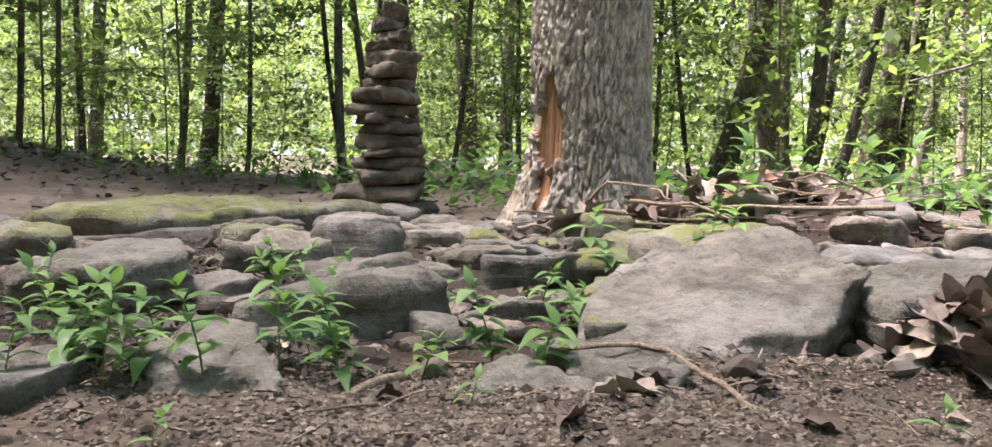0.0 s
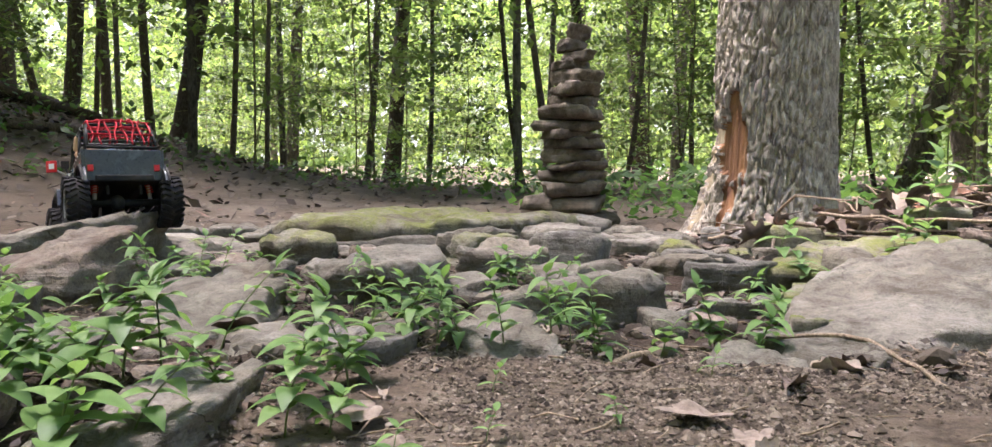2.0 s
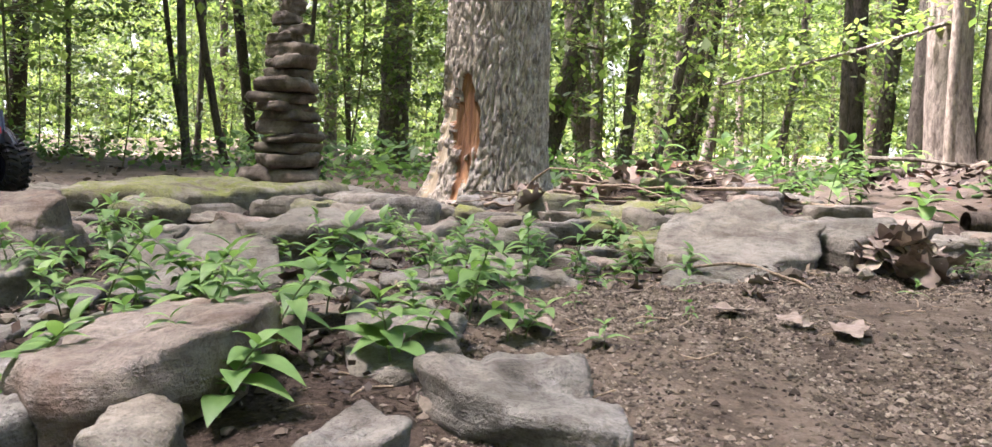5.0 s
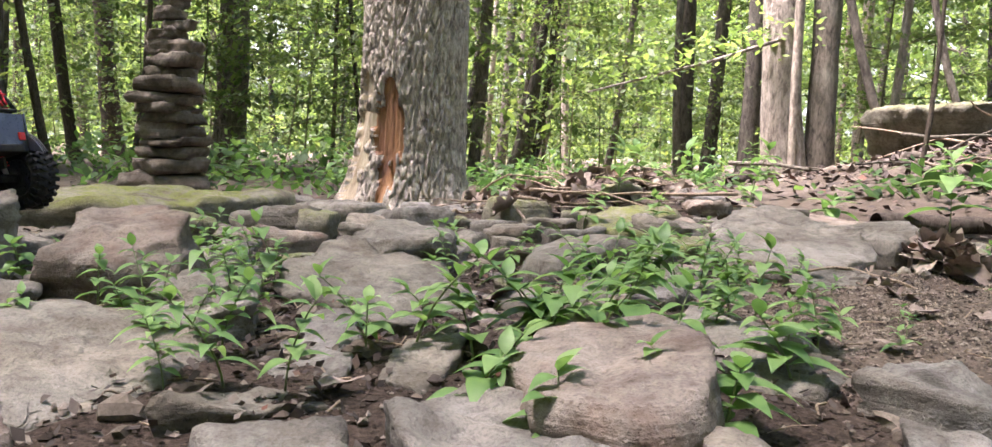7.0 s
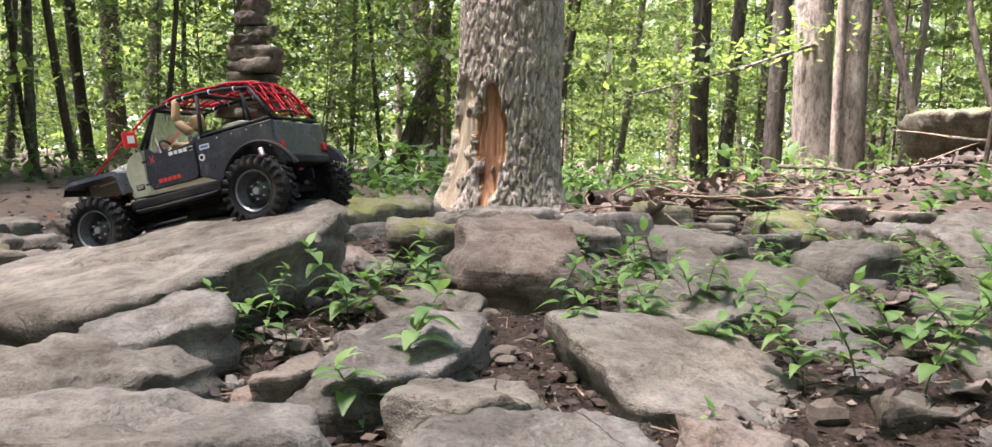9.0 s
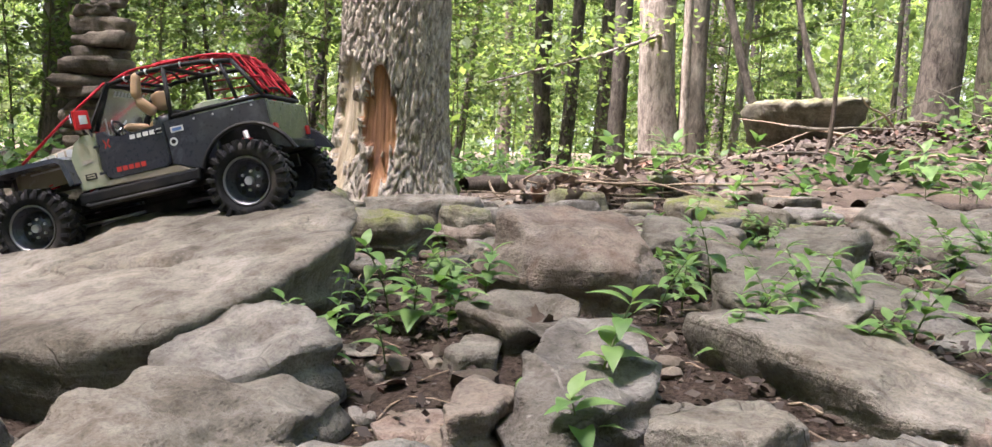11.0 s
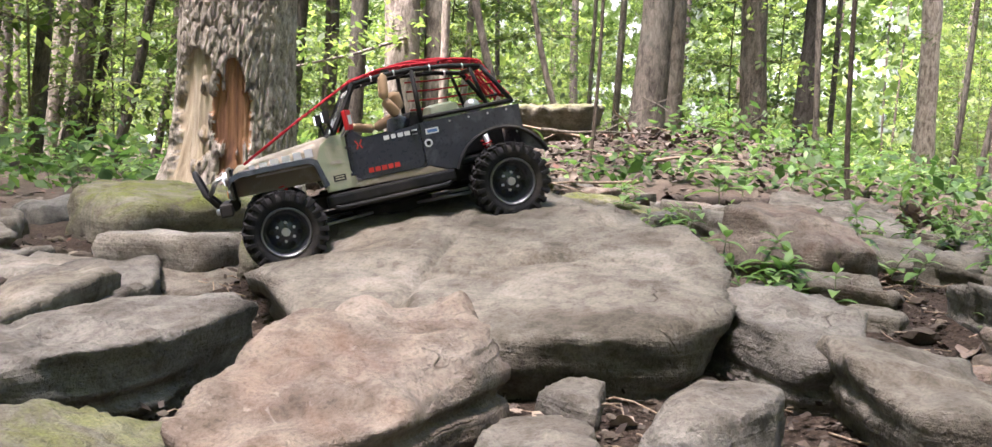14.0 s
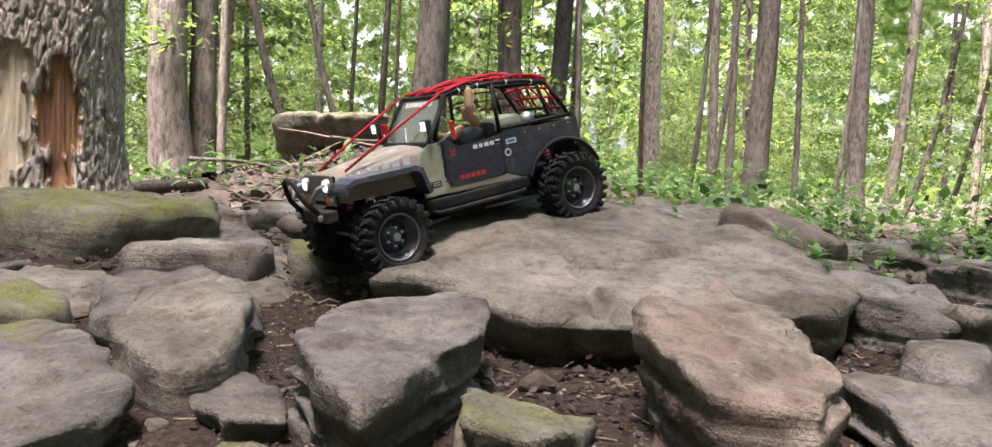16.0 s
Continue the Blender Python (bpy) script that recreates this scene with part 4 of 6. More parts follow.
stand([(8.48, 18.11, 0.15, 0.01, -0.005), (9.45, 17.63, 0.2, 0.0, -0.0), (7.68, 18.47, 0.15, 0.007, -0.003), (12.66, 10.97, 0.21, 0.014, -0.018), (9.11, 8.73, 0.18, 0.012, -0.015), (7.74, 7.22, 0.12, 0.038, -0.053)], BARK_PALE, "pale-barked tree beyond the brush pile", 439)
# beyond the mound
stand([(5.89, 4.53, 0.07, -0.082, 0.152), (7.16, 0.79, 0.07, -0.001, -0.046), (10.12, -0.06, 0.36, -0.0, -0.0), (6.91, 2.23, 0.07, 0.001, -0.008), (6.94, 1.01, 0.06, -0.001, -0.027), (10.78, -0.76, 0.1, -0.0, -0.0), (8.73, -0.86, 0.07, -0.015, -0.076), (11.59, -1.82, 0.33, 0.003, 0.015), (9.55, -1.75, 0.17, -0.011, -0.045), (7.59, -1.37, 0.07, -0.046, -0.175), (7.46, -1.81, 0.06, -0.03, -0.099), (5.27, 4.84, 0.09, -0.073, 0.178), (10.11, 6.19, 0.08, 0.0, -0.0)], BARK, "slender brown tree beyond the mound", 445)
stand([(10.91, 0.41, 0.16, -0.0, -0.0), (8.93, 4.47, 0.31, 0.0, 0.0)], BARK, "grey-brown rough-barked tree beyond the mound", 458)
stand([(13.16, 1.43, 0.35, 0.0, -0.008), (13.96, -4.45, 0.18, -0.004, -0.011), (4.48, 5.36, 0.09, 0.021, -0.041)], BARK_PALE, "pale-barked tree beyond the mound", 460)

wood = np.random.RandomState(23)
placed = [(0.43, 4.05)]
made = 0
for k in range(2000):
    if made >= 34:
        break
    b, r = radians(wood.uniform(-47, 114)), wood.uniform(21, 42)
    x, y = -1.4 + r * math.sin(b), 0.4 + r * math.cos(b)
    if any(math.hypot(x - p, y - q) < 1.5 for p, q in placed) or math.hypot(x, y) < 9:
        continue
    placed.append((x, y))
    thin = wood.rand() < 0.5
    dia = wood.uniform(0.1, 0.18) if thin else wood.uniform(0.2, 0.45)
    lean = (wood.uniform(-0.12, 0.12), 0) if thin else (wood.uniform(-0.04, 0.04), 0)
    tree(x, y, dia, wood.uniform(9, 13), lean, 0.2, 100 + made, BARK_DARK if thin or wood.rand() < 0.4 else BARK, label="slender dark young tree in the woods" if thin else "woodland tree with grey-brown bark", sides=9 if thin else 12)
    made += 1


# fallen logs on the bank
for k, (x, y, a, ln, r) in enumerate(((-8.0, 8.6, 0.5, 2.6, 0.10), (-7.2, 9.4, -0.3, 2.0, 0.07), (-9.6, 10.4, 0.2, 1.6, 0.09), (-6.4, 8.2, 1.1, 1.5, 0.06), (-7.8, 7.4, -0.5, 1.8, 0.06))):
    t = np.linspace(-0.5, 0.5, 12)
    px, py = x + ln * t * math.cos(a), y + ln * t * math.sin(a)
    path = np.stack([px, py, height(px, py) + r * 0.7], -1)
    v, f = tube_arrays(path, r * (1 - 0.3 * (t + 0.5)), 10, k, 0.15)
    tagged(new("fallen_log", array_mesh("fallen_log", v, f, BARK_DARK)), "dark fallen log on the earth bank", "log", "fallen logs")


t = np.linspace(0, 1, 14)
for x0, y0, x1, y1, r, label in ((1.55, 4.9, 2.7, 4.6, 0.07, "dark rotten log lying behind the rocks"), (1.9, 2.3, 2.9, 1.7, 0.05, "mossy log half sunk in the leaf litter"), (3.4, 4.9, 4.6, 5.6, 0.06, "grey fallen branch by the boulder")):
    px, py = x0 + (x1 - x0) * t, y0 + (y1 - y0) * t + 0.06 * np.sin(t * 5)
    path = np.stack([px, py, height(px, py) + r * 0.6], -1)
    v, f = tube_arrays(path, r * (1 - 0.35 * t), 12, 5, 0.2)
    tagged(new("fallen_log", array_mesh("fallen_log", v, f, BARK_DARK)), label, "log", "fallen logs")


# ---------- leafy saplings ----------
SHOOT = bark_material("young green-brown shoots", (0.05, 0.05, 0.025), (0.13, 0.12, 0.065), 3.0, 0.0)


def sapling(h, reach, count, size, seed, low=0.15):
    rng = np.random.RandomState(seed)
    ob = tagged(new("sapling"), "thin sapling with flat layers of bright green leaves", "sapling", "leafy saplings")
    path = trunk_path(h, rng.uniform(-.06, .06), rng.uniform(-.06, .06), 0.10, seed, 12)
    child("trunk", array_mesh("trunk", *tube_arrays(path, np.linspace(0.011, 0.004, 12), 6), SHOOT), ob)
    pieces = []
    pts, nrm = [], []
    nb = count // 55
    for k in range(nb):
        s = low + (1 - low) * (k + rng.rand()) / nb
        base = path[min(11, int(s * 11.99))]
        a = rng.uniform(0, 6.283)
        ln = reach * (1.15 - 0.75 * s) * rng.uniform(0.55, 1.15)
        d = np.array([math.cos(a), math.sin(a), rng.uniform(-0.05, 0.45)])
        q = np.linspace(0, 1, 6)[:, None]
        bp = base + q * ln * d - np.array([0, 0, 1]) * (q ** 2) * ln * 0.22
        pieces.append(tube_arrays(bp, 0.0045 * (1 - 0.8 * q[:, 0]), 4))
        m = 55
        t = rng.uniform(0.12, 1.05, m)[:, None]
        side = np.array([-d[1], d[0], 0])
        p = base + t * ln * d - np.array([0, 0, 1]) * (t ** 2) * ln * 0.22 + side * rng.normal(0, 0.16 * ln + 0.05, (m, 1)) * (1.1 - 0.6 * t) + rng.normal(0, 0.035, (m, 3))
        pts.append(p)
        nrm.append(rng.normal(0, 0.33, (m, 3)) + (0, 0, 1))
    v, f = joined(pieces)
    tagged(child("branchwork", array_mesh("branchwork", v, f, SHOOT), ob), kind="stuff")
    v, f = leaves_at(np.concatenate(pts), np.concatenate(nrm), size, rng, 0.8)
    tagged(child("foliage", array_mesh("foliage", v, f, LEAF_WOOD, False), ob), kind="stuff")
    return ob


kinds = [sapling(4.6, 1.8, 3300, 0.075, 1), sapling(3.4, 1.5, 2600, 0.07, 2), sapling(6.0, 2.3, 3800, 0.08, 3), sapling(2.4, 1.2, 1800, 0.065, 4)]
for o in kinds:
    o.location = (-12 + 2 * kinds.index(o), -14, -0.15)
made = 0
spots = []
for k in range(4000):
    if made >= 125:
        break
    b, r = radians(wood.uniform(-46, 114)), 8.5 + 20 * wood.rand() ** 0.9
    x, y = -1.4 + r * math.sin(b), 0.4 + r * math.cos(b)
    if b > radians(70) and wood.rand() < 0.45 or any(math.hypot(x - p, y - q) < 0.9 for p, q in spots) or math.hypot(x - 0.4, y - 4) < 4.5 or math.hypot(x - 5.4, y - 6.4) < 1.6 and r < 10:
        continue
    spots.append((x, y))
    c = copy_thing(kinds[wood.randint(4)], pose(x, y, float(height(np.array([x]), np.array([y]))[0]) - 0.04, 0, 0, wood.uniform(0, 360)))
    s = wood.uniform(0.8, 1.5)
    c.scale = (s, s, s)
    made += 1

# the far woods: one mass of leaves that nobody could count
far = np.random.RandomState(7)
n = 60000
b, r = np.radians(far.uniform(-50, 118, n)), far.uniform(27, 48, n)
z = far.uniform(0, 1, n) ** 1.1 * 13
keep = (grain(np.stack([b * 20, z * 0.5, r * 0.15], -1), 8) + 0.5 * grain(np.stack([b * 60, z * 1.5, r * 0.4], -1), 9)) > -0.35
# the woods thin out towards the clearing and let the sky through in patches
thin = (np.degrees(b) > 62) & (grain(np.stack([b * 9, z * 0.22, 0 * b], -1), 18) + 0.35 * grain(np.stack([b * 40, z * 1.1, 0 * b], -1), 19) > -0.12) & (z > 1.2)
light = (np.degrees(b) < 62) & (np.degrees(b) > 12) & (grain(np.stack([b * 11, z * 0.3, 0 * b], -1), 28) + 0.4 * grain(np.stack([b * 45, z * 1.2, 0 * b], -1), 29) > 0.25) & (z > 2.0)
keep &= ~thin & ~light
p = np.stack([-1.4 + r * np.sin(b), 0.4 + r * np.cos(b), z - 0.2], -1)[keep]
v, f = leaves_at(p, far.normal(0, 0.6, (len(p), 3)) + (0, 0, 1), 0.42, far, 0.8)
tagged(new("far_woods", array_mesh("far_woods", v, f, LEAF_WOOD, False)), "mass of bright green leaves of the distant woods", "woods", kind="stuff")

# unseen leaf screen added behind the camera to cut low sky light
n = 36000
b, r = np.radians(far.uniform(112, 316, n)), far.uniform(8, 24, n)
z = far.uniform(0, 1, n) * 11
p = np.stack([-1.4 + r * np.sin(b), 0.4 + r * np.cos(b), z], -1)
v, f = leaves_at(p, far.normal(0, 0.6, (n, 3)) + (0, 0, 1), 0.5, far, 0.8)
tagged(new("woods_behind", array_mesh("woods_behind", v, f, LEAF_WOOD, False)), "unseen green leaf screen behind the camera that blocks low sky light", "woods", kind="stuff")

# glowing backdrop: its emission stands in for sunlight on the open woods beyond
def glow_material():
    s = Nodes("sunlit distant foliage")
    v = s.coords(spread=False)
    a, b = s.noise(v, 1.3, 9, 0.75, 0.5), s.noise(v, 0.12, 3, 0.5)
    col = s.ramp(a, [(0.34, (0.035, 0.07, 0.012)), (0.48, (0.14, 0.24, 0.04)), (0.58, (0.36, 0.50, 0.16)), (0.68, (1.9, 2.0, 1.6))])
    # bright patches painted in for sky showing between the leaves here and there
    painted_sky = s.ramp(s.noise(v, 0.75, 5, 0.7, 0.3), [(0.54, (0, 0, 0)), (0.62, (1, 1, 1))])
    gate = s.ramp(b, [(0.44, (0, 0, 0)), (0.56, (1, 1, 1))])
    col = s.mix(s.mix(1.0, painted_sky, gate, 'MULTIPLY'), col, (2.6, 2.7, 2.5))
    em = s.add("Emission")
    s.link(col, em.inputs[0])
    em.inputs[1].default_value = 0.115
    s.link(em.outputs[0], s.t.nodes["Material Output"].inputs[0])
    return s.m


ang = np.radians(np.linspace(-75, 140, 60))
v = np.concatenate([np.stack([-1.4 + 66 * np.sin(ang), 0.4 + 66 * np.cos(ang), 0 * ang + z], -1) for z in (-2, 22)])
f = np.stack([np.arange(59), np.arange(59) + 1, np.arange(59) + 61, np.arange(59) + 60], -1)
tagged(new("backdrop", array_mesh("backdrop", v, f, glow_material())), "glowing backdrop painted as the hazy sunlit green of distant woods", "backdrop", kind="structure")

# low green growth on the forest floor
n = 26000
b, r = np.radians(far.uniform(-48, 116, n)), 5.0 + 22 * far.rand(n) ** 1.3
x, y = -1.4 + r * np.sin(b), 0.4 + r * np.cos(b)
patch = grain(np.stack([x * 0.45, y * 0.45, 0 * x], -1), 12) + 0.5 * grain(np.stack([x * 1.7, y * 1.7, 0 * x], -1), 13)
trail = (np.degrees(b) < 2) & (r < 8)
bank = bell(x, y, -9.8, 8.6, 2.6, 2.8) > 0.15
keep = ((patch > -0.1) & ~trail | bank) & (np.hypot((x - 4.3) / 1.1, y - 4.1) > 1.0) & (np.hypot(x - 0.43, y - 4.05) > 0.7)
x, y = x[keep], y[keep]
p = np.stack([x, y, height(x, y) + far.uniform(0.0, 0.32, len(x)) * (0.4 + np.clip(patch[keep], 0, 1))], -1)
v, f = leaves_at(p, far.normal(0, 0.4, (len(p), 3)) + (0, 0, 1), 0.10, far, 0.5)
tagged(new("undergrowth", array_mesh("undergrowth", v, f, LEAF_LOW, False)), "low green weeds and ferns on the forest floor", "undergrowth", kind="stuff")


# ---------- the toy crawler ----------
def paint(name, base, worn, wear=0.5, rough_=0.32, metal=0.0, coat=0.0):
    s = Nodes(name)
    v = s.coords(spread=False)
    a, b, c = s.noise(v, 30, 5, 0.65, 0.6), s.noise(v, 160, 4, 0.7), s.noise(v, 9, 3)
    col = s.mix(s.ramp(a, [(0.52, (0, 0, 0)), (0.66, (wear, wear, wear))]), base, worn)
    col = s.mix(s.ramp(c, [(0.45, (0, 0, 0)), (0.8, (0.25, 0.25, 0.25))]), col, (0.16, 0.13, 0.10))
    s.bump(b, 0.15, 0.0006)
    s.p.inputs["Coat Weight"].default_value, s.p.inputs["Coat Roughness"].default_value = coat, 0.18
    return s.done(col, s.ramp(b, [(0.3, (rough_, rough_, rough_)), (0.75, (rough_ + 0.3,) * 3)]), metal, 0.5 if metal else 0.22)


# the blue cast of the black stands in for reflected sky
BLACK = paint("scuffed black paint", (0.024, 0.027, 0.038), (0.09, 0.092, 0.11), 0.55, 0.2, 0.0, 0.9)
MATTE = paint("black plastic", (0.010, 0.010, 0.011), (0.035, 0.034, 0.033), 0.5, 0.55)
OLIVE = paint("faded olive paint", (0.30, 0.33, 0.23), (0.40, 0.37, 0.27), 0.8, 0.45)
TAN = paint("worn tan metallic paint", (0.26, 0.22, 0.165), (0.42, 0.385, 0.32), 0.9, 0.32)
RUBBER = paint("dusty rubber", (0.011, 0.011, 0.012), (0.055, 0.048, 0.04), 0.55, 0.72)
RING_STEEL = paint("dull rim steel", (0.20, 0.20, 0.205), (0.10, 0.10, 0.10), 0.5, 0.35, 0.9)
STEEL = paint("bare steel", (0.55, 0.55, 0.56), (0.35, 0.33, 0.31), 0.4, 0.3, 0.9)
RED = paint("red cord", (0.38, 0.012, 0.02), (0.20, 0.01, 0.015), 0.5, 0.6)
RED_GLOSS = paint("red plastic", (0.55, 0.02, 0.02), (0.4, 0.02, 0.02), 0.3, 0.3)
WHITE_INK = Nodes("white sticker").done((0.62, 0.62, 0.60), 0.5)
RED_INK = Nodes("red sticker").done((0.45, 0.03, 0.02), 0.5)
BLUE_INK = Nodes("blue sticker").done((0.08, 0.16, 0.35), 0.5)
AMBER = Nodes("amber lens").done((0.5, 0.10, 0.015), 0.25)
DENIM = Nodes("blue cloth").done((0.10, 0.16, 0.26), 0.9)
SKIN = paint("beige plastic figure", (0.40, 0.26, 0.15), (0.30, 0.19, 0.11), 0.4, 0.55)


def glass_material():
    s = Nodes("clear plastic pane")
    s.p.inputs["Transmission Weight"].default_value = 0.95
    return s.done((0.75, 0.8, 0.78), 0.12)


PANE = glass_material()


def lamp_material():
    s = Nodes("lit lamp lens")
    s.p.inputs["Emission Color"].default_value = (0.9, 0.95, 1.0, 1)
    s.p.inputs["Emission Strength"].default_value = 0.22
    return s.done((0.5, 0.5, 0.5), 0.2)


LAMP = lamp_material()


def add_box(bm, c, s, bevel=0.0, m=None):
    r = bmesh.ops.create_cube(bm, size=1)
    bmesh.ops.scale(bm, vec=s, verts=r["verts"])
    if bevel:
        edges = list({e for v in r["verts"] for e in v.link_edges})
        out = bmesh.ops.bevel(bm, geom=edges, offset=bevel, segments=2, affect='EDGES', profile=0.6)
        verts = list({v for f in out["faces"] for v in f.verts} | {v for v in r["verts"] if v.is_valid})
    else:
        verts = r["verts"]
    if m is not None:
        bmesh.ops.transform(bm, matrix=m, verts=verts)
    bmesh.ops.translate(bm, vec=c, verts=verts)
    return bm


def boxy(c, s, bevel=0.0, m=None):
    return add_box(bmesh.new(), c, s, bevel, m)


def plate(profile, y0, y1, bevel=0.0015):
    """An outline in the x-z plane, given thickness from y0 to y1."""
    bm = bmesh.new()
    a = [bm.verts.new((x, y0, z)) for x, z in profile]
    b = [bm.verts.new((x, y1, z)) for x, z in profile]
    n = len(profile)
    bm.faces.new(a)
    bm.faces.new(b[::-1])
    for k in range(n):
        bm.faces.new((a[k], b[k], b[(k + 1) % n], a[(k + 1) % n]))
    bmesh.ops.recalc_face_normals(bm, faces=bm.faces)
    if bevel:
        rim = [e for e in bm.edges if abs(e.verts[0].co.y - e.verts[1].co.y) < 1e-6]
        bmesh.ops.bevel(bm, geom=rim, offset=bevel, segments=2, affect='EDGES', clamp_overlap=True)
    return bm


def rod_mesh(name, path, radius, material, sides=8):
    v, f = tube_arrays(path, radius, sides)
    n = len(v)
    v = np.concatenate([v, [path[0]], [path[-1]]])
    me = array_mesh(name, v, f, material)
    bm = bmesh.new()
    bm.from_mesh(me)
    bmesh.ops.holes_fill(bm, edges=[e for e in bm.edges if e.is_boundary], sides=0)
    bmesh.ops.delete(bm, geom=[w for w in bm.verts if not w.link_faces], context='VERTS')
    bm.to_mesh(me)
    bm.free()
    return me


def rod(name, path, radius, material, parent, label="", sides=8):
    return child(name, rod_mesh(name, np.array(path, float), radius, material, sides), parent, label)


def disc(bm, c, r, depth, axis='Y', segments=24):
    m = Matrix.Rotation(radians(90), 4, 'X') if axis == 'Y' else Matrix.Rotation(radians(90), 4, 'Y') if axis == 'X' else Matrix()
    bmesh.ops.create_cone(bm, cap_ends=True, segments=segments, radius1=r, radius2=r, depth=depth, matrix=Matrix.Translation(c) @ m)
    return bm


def lathe(profile, segments=48):
    """A ring about the y axis from (radius, y) points."""
    p = np.array(profile, float)
    a = np.arange(segments) * 2 * np.pi / segments
    v = np.stack([np.cos(a)[:, None] * p[None, :, 0], np.broadcast_to(p[None, :, 1], (segments, len(p))), np.sin(a)[:, None] * p[None, :, 0]], -1).reshape(-1, 3)
    k = len(p)
    i = np.arange(segments)[:, None]
    j = np.arange(k - 1)[None]
    f = np.stack([i * k + j, i * k + j + 1, ((i + 1) % segments) * k + j + 1, ((i + 1) % segments) * k + j], -1).reshape(-1, 4)
    return v, f


TYRE_R, WHEELBASE, TRACK = 0.059, 0.34, 0.096


def tyre_mesh():
    return array_mesh("tyre", *lathe([(0.0345, -0.0175), (0.041, -0.0235), (0.050, -0.0225), (0.0545, -0.018), (0.0555, 0.0), (0.0545, 0.018), (0.050, 0.0225), (0.041, 0.0235), (0.0345, 0.0175)], 56), RUBBER)


def tread_blocks():
    """Meshes and places of the tread: centre blocks, edge blocks and side lugs, staggered from side to side."""
    out, count = [], 24
    for s in (-1, 1):
        shapes = [bm_mesh("tread_block", boxy((0, s * y, TYRE_R - 0.0035), (w, ln, 0.0075), 0.0012, Matrix.Rotation(slant, 4, 'Z')), RUBBER) for y, ln, w, slant in ((0.0085, 0.0135, 0.0062, s * 0.5), (0.0188, 0.0095, 0.0078, -s * 0.25))]
        shapes.append(bm_mesh("side_lug", boxy((0, s * 0.0228, 0.0505), (0.0058, 0.0042, 0.011), 0.0009), RUBBER))
        for k in range(count):
            for me, turn in zip(shapes, (0, 0.07, 0.07)):
                out.append((me, Matrix.Rotation(-(2 * math.pi * k / count + (s > 0) * math.pi / count + turn), 4, 'Y')))
    return out


TREAD = tread_blocks()
TYRE = tyre_mesh()
RIM = array_mesh("rim", *lathe([(0.0005, 0.006), (0.011, 0.006), (0.013, 0.004), (0.022, 0.004), (0.024, -0.002), (0.0295, -0.002), (0.031, 0.016), (0.0345, 0.0185), (0.035, 0.015), (0.033, -0.02), (0.0345, -0.0185), (0.03, -0.016), (0.0005, -0.012)], 40), BLACK)
RING = array_mesh("bead_ring", *lathe([(0.0322, 0.0182), (0.0335, 0.0205), (0.0350, 0.0205), (0.0358, 0.0182), (0.0345, 0.0175), (0.0322, 0.0182)], 48), RING_STEEL)
HUB = bm_mesh("hub_cap", disc(bmesh.new(), (0, 0.009, 0), 0.0062, 0.008, segments=12), STEEL)
BOLT = bm_mesh("wheel_bolt", disc(bmesh.new(), (0, 0, 0), 0.0022, 0.005, segments=6), STEEL)
HOLE = bm_mesh("wheel_hole", disc(bmesh.new(), (0, 0, 0), 0.0035, 0.001, segments=12), MATTE)


def wheel(car, x, side, turn, steer=0):
    w = child("wheel", TYRE.copy(), car, "black wheel with a deep-lugged tyre", pose(x, side * TRACK, TYRE_R, 0, turn, (0 if side > 0 else 180) + steer))
    w.data.name = "tyre"
    for me, m in TREAD:
        child(me.name.split(".")[0], me, w, m=m)
    child("rim", RIM, w, "black six-spoke rim")
    child("bead_ring", RING, w, "silver bead ring")
    child("hub_cap", HUB, w)
    for k in range(6):
        a = k * math.pi / 3
        child("wheel_bolt", BOLT, w, m=pose(0.0135 * math.cos(a), 0.0055, 0.0135 * math.sin(a)))
        child("wheel_hole", HOLE, w, m=pose(0.0195 * math.cos(a + 0.52), 0.0044, 0.0195 * math.sin(a + 0.52)))


def arch(cx, cz, r, a0, a1, n=9):
    return [(cx + r * math.cos(radians(a0 + (a1 - a0) * k / (n - 1))), cz + r * math.sin(radians(a0 + (a1 - a0) * k / (n - 1)))) for k in range(n)]


def sticker(name, car_part, pieces, material, y, side):
    """Flat printed shapes on a side panel: (x, z, width, height) each."""
    for x, z, w, h in pieces:
        part(name, boxy((x, side * y, z), (w, 0.0006, h)), material, car_part)


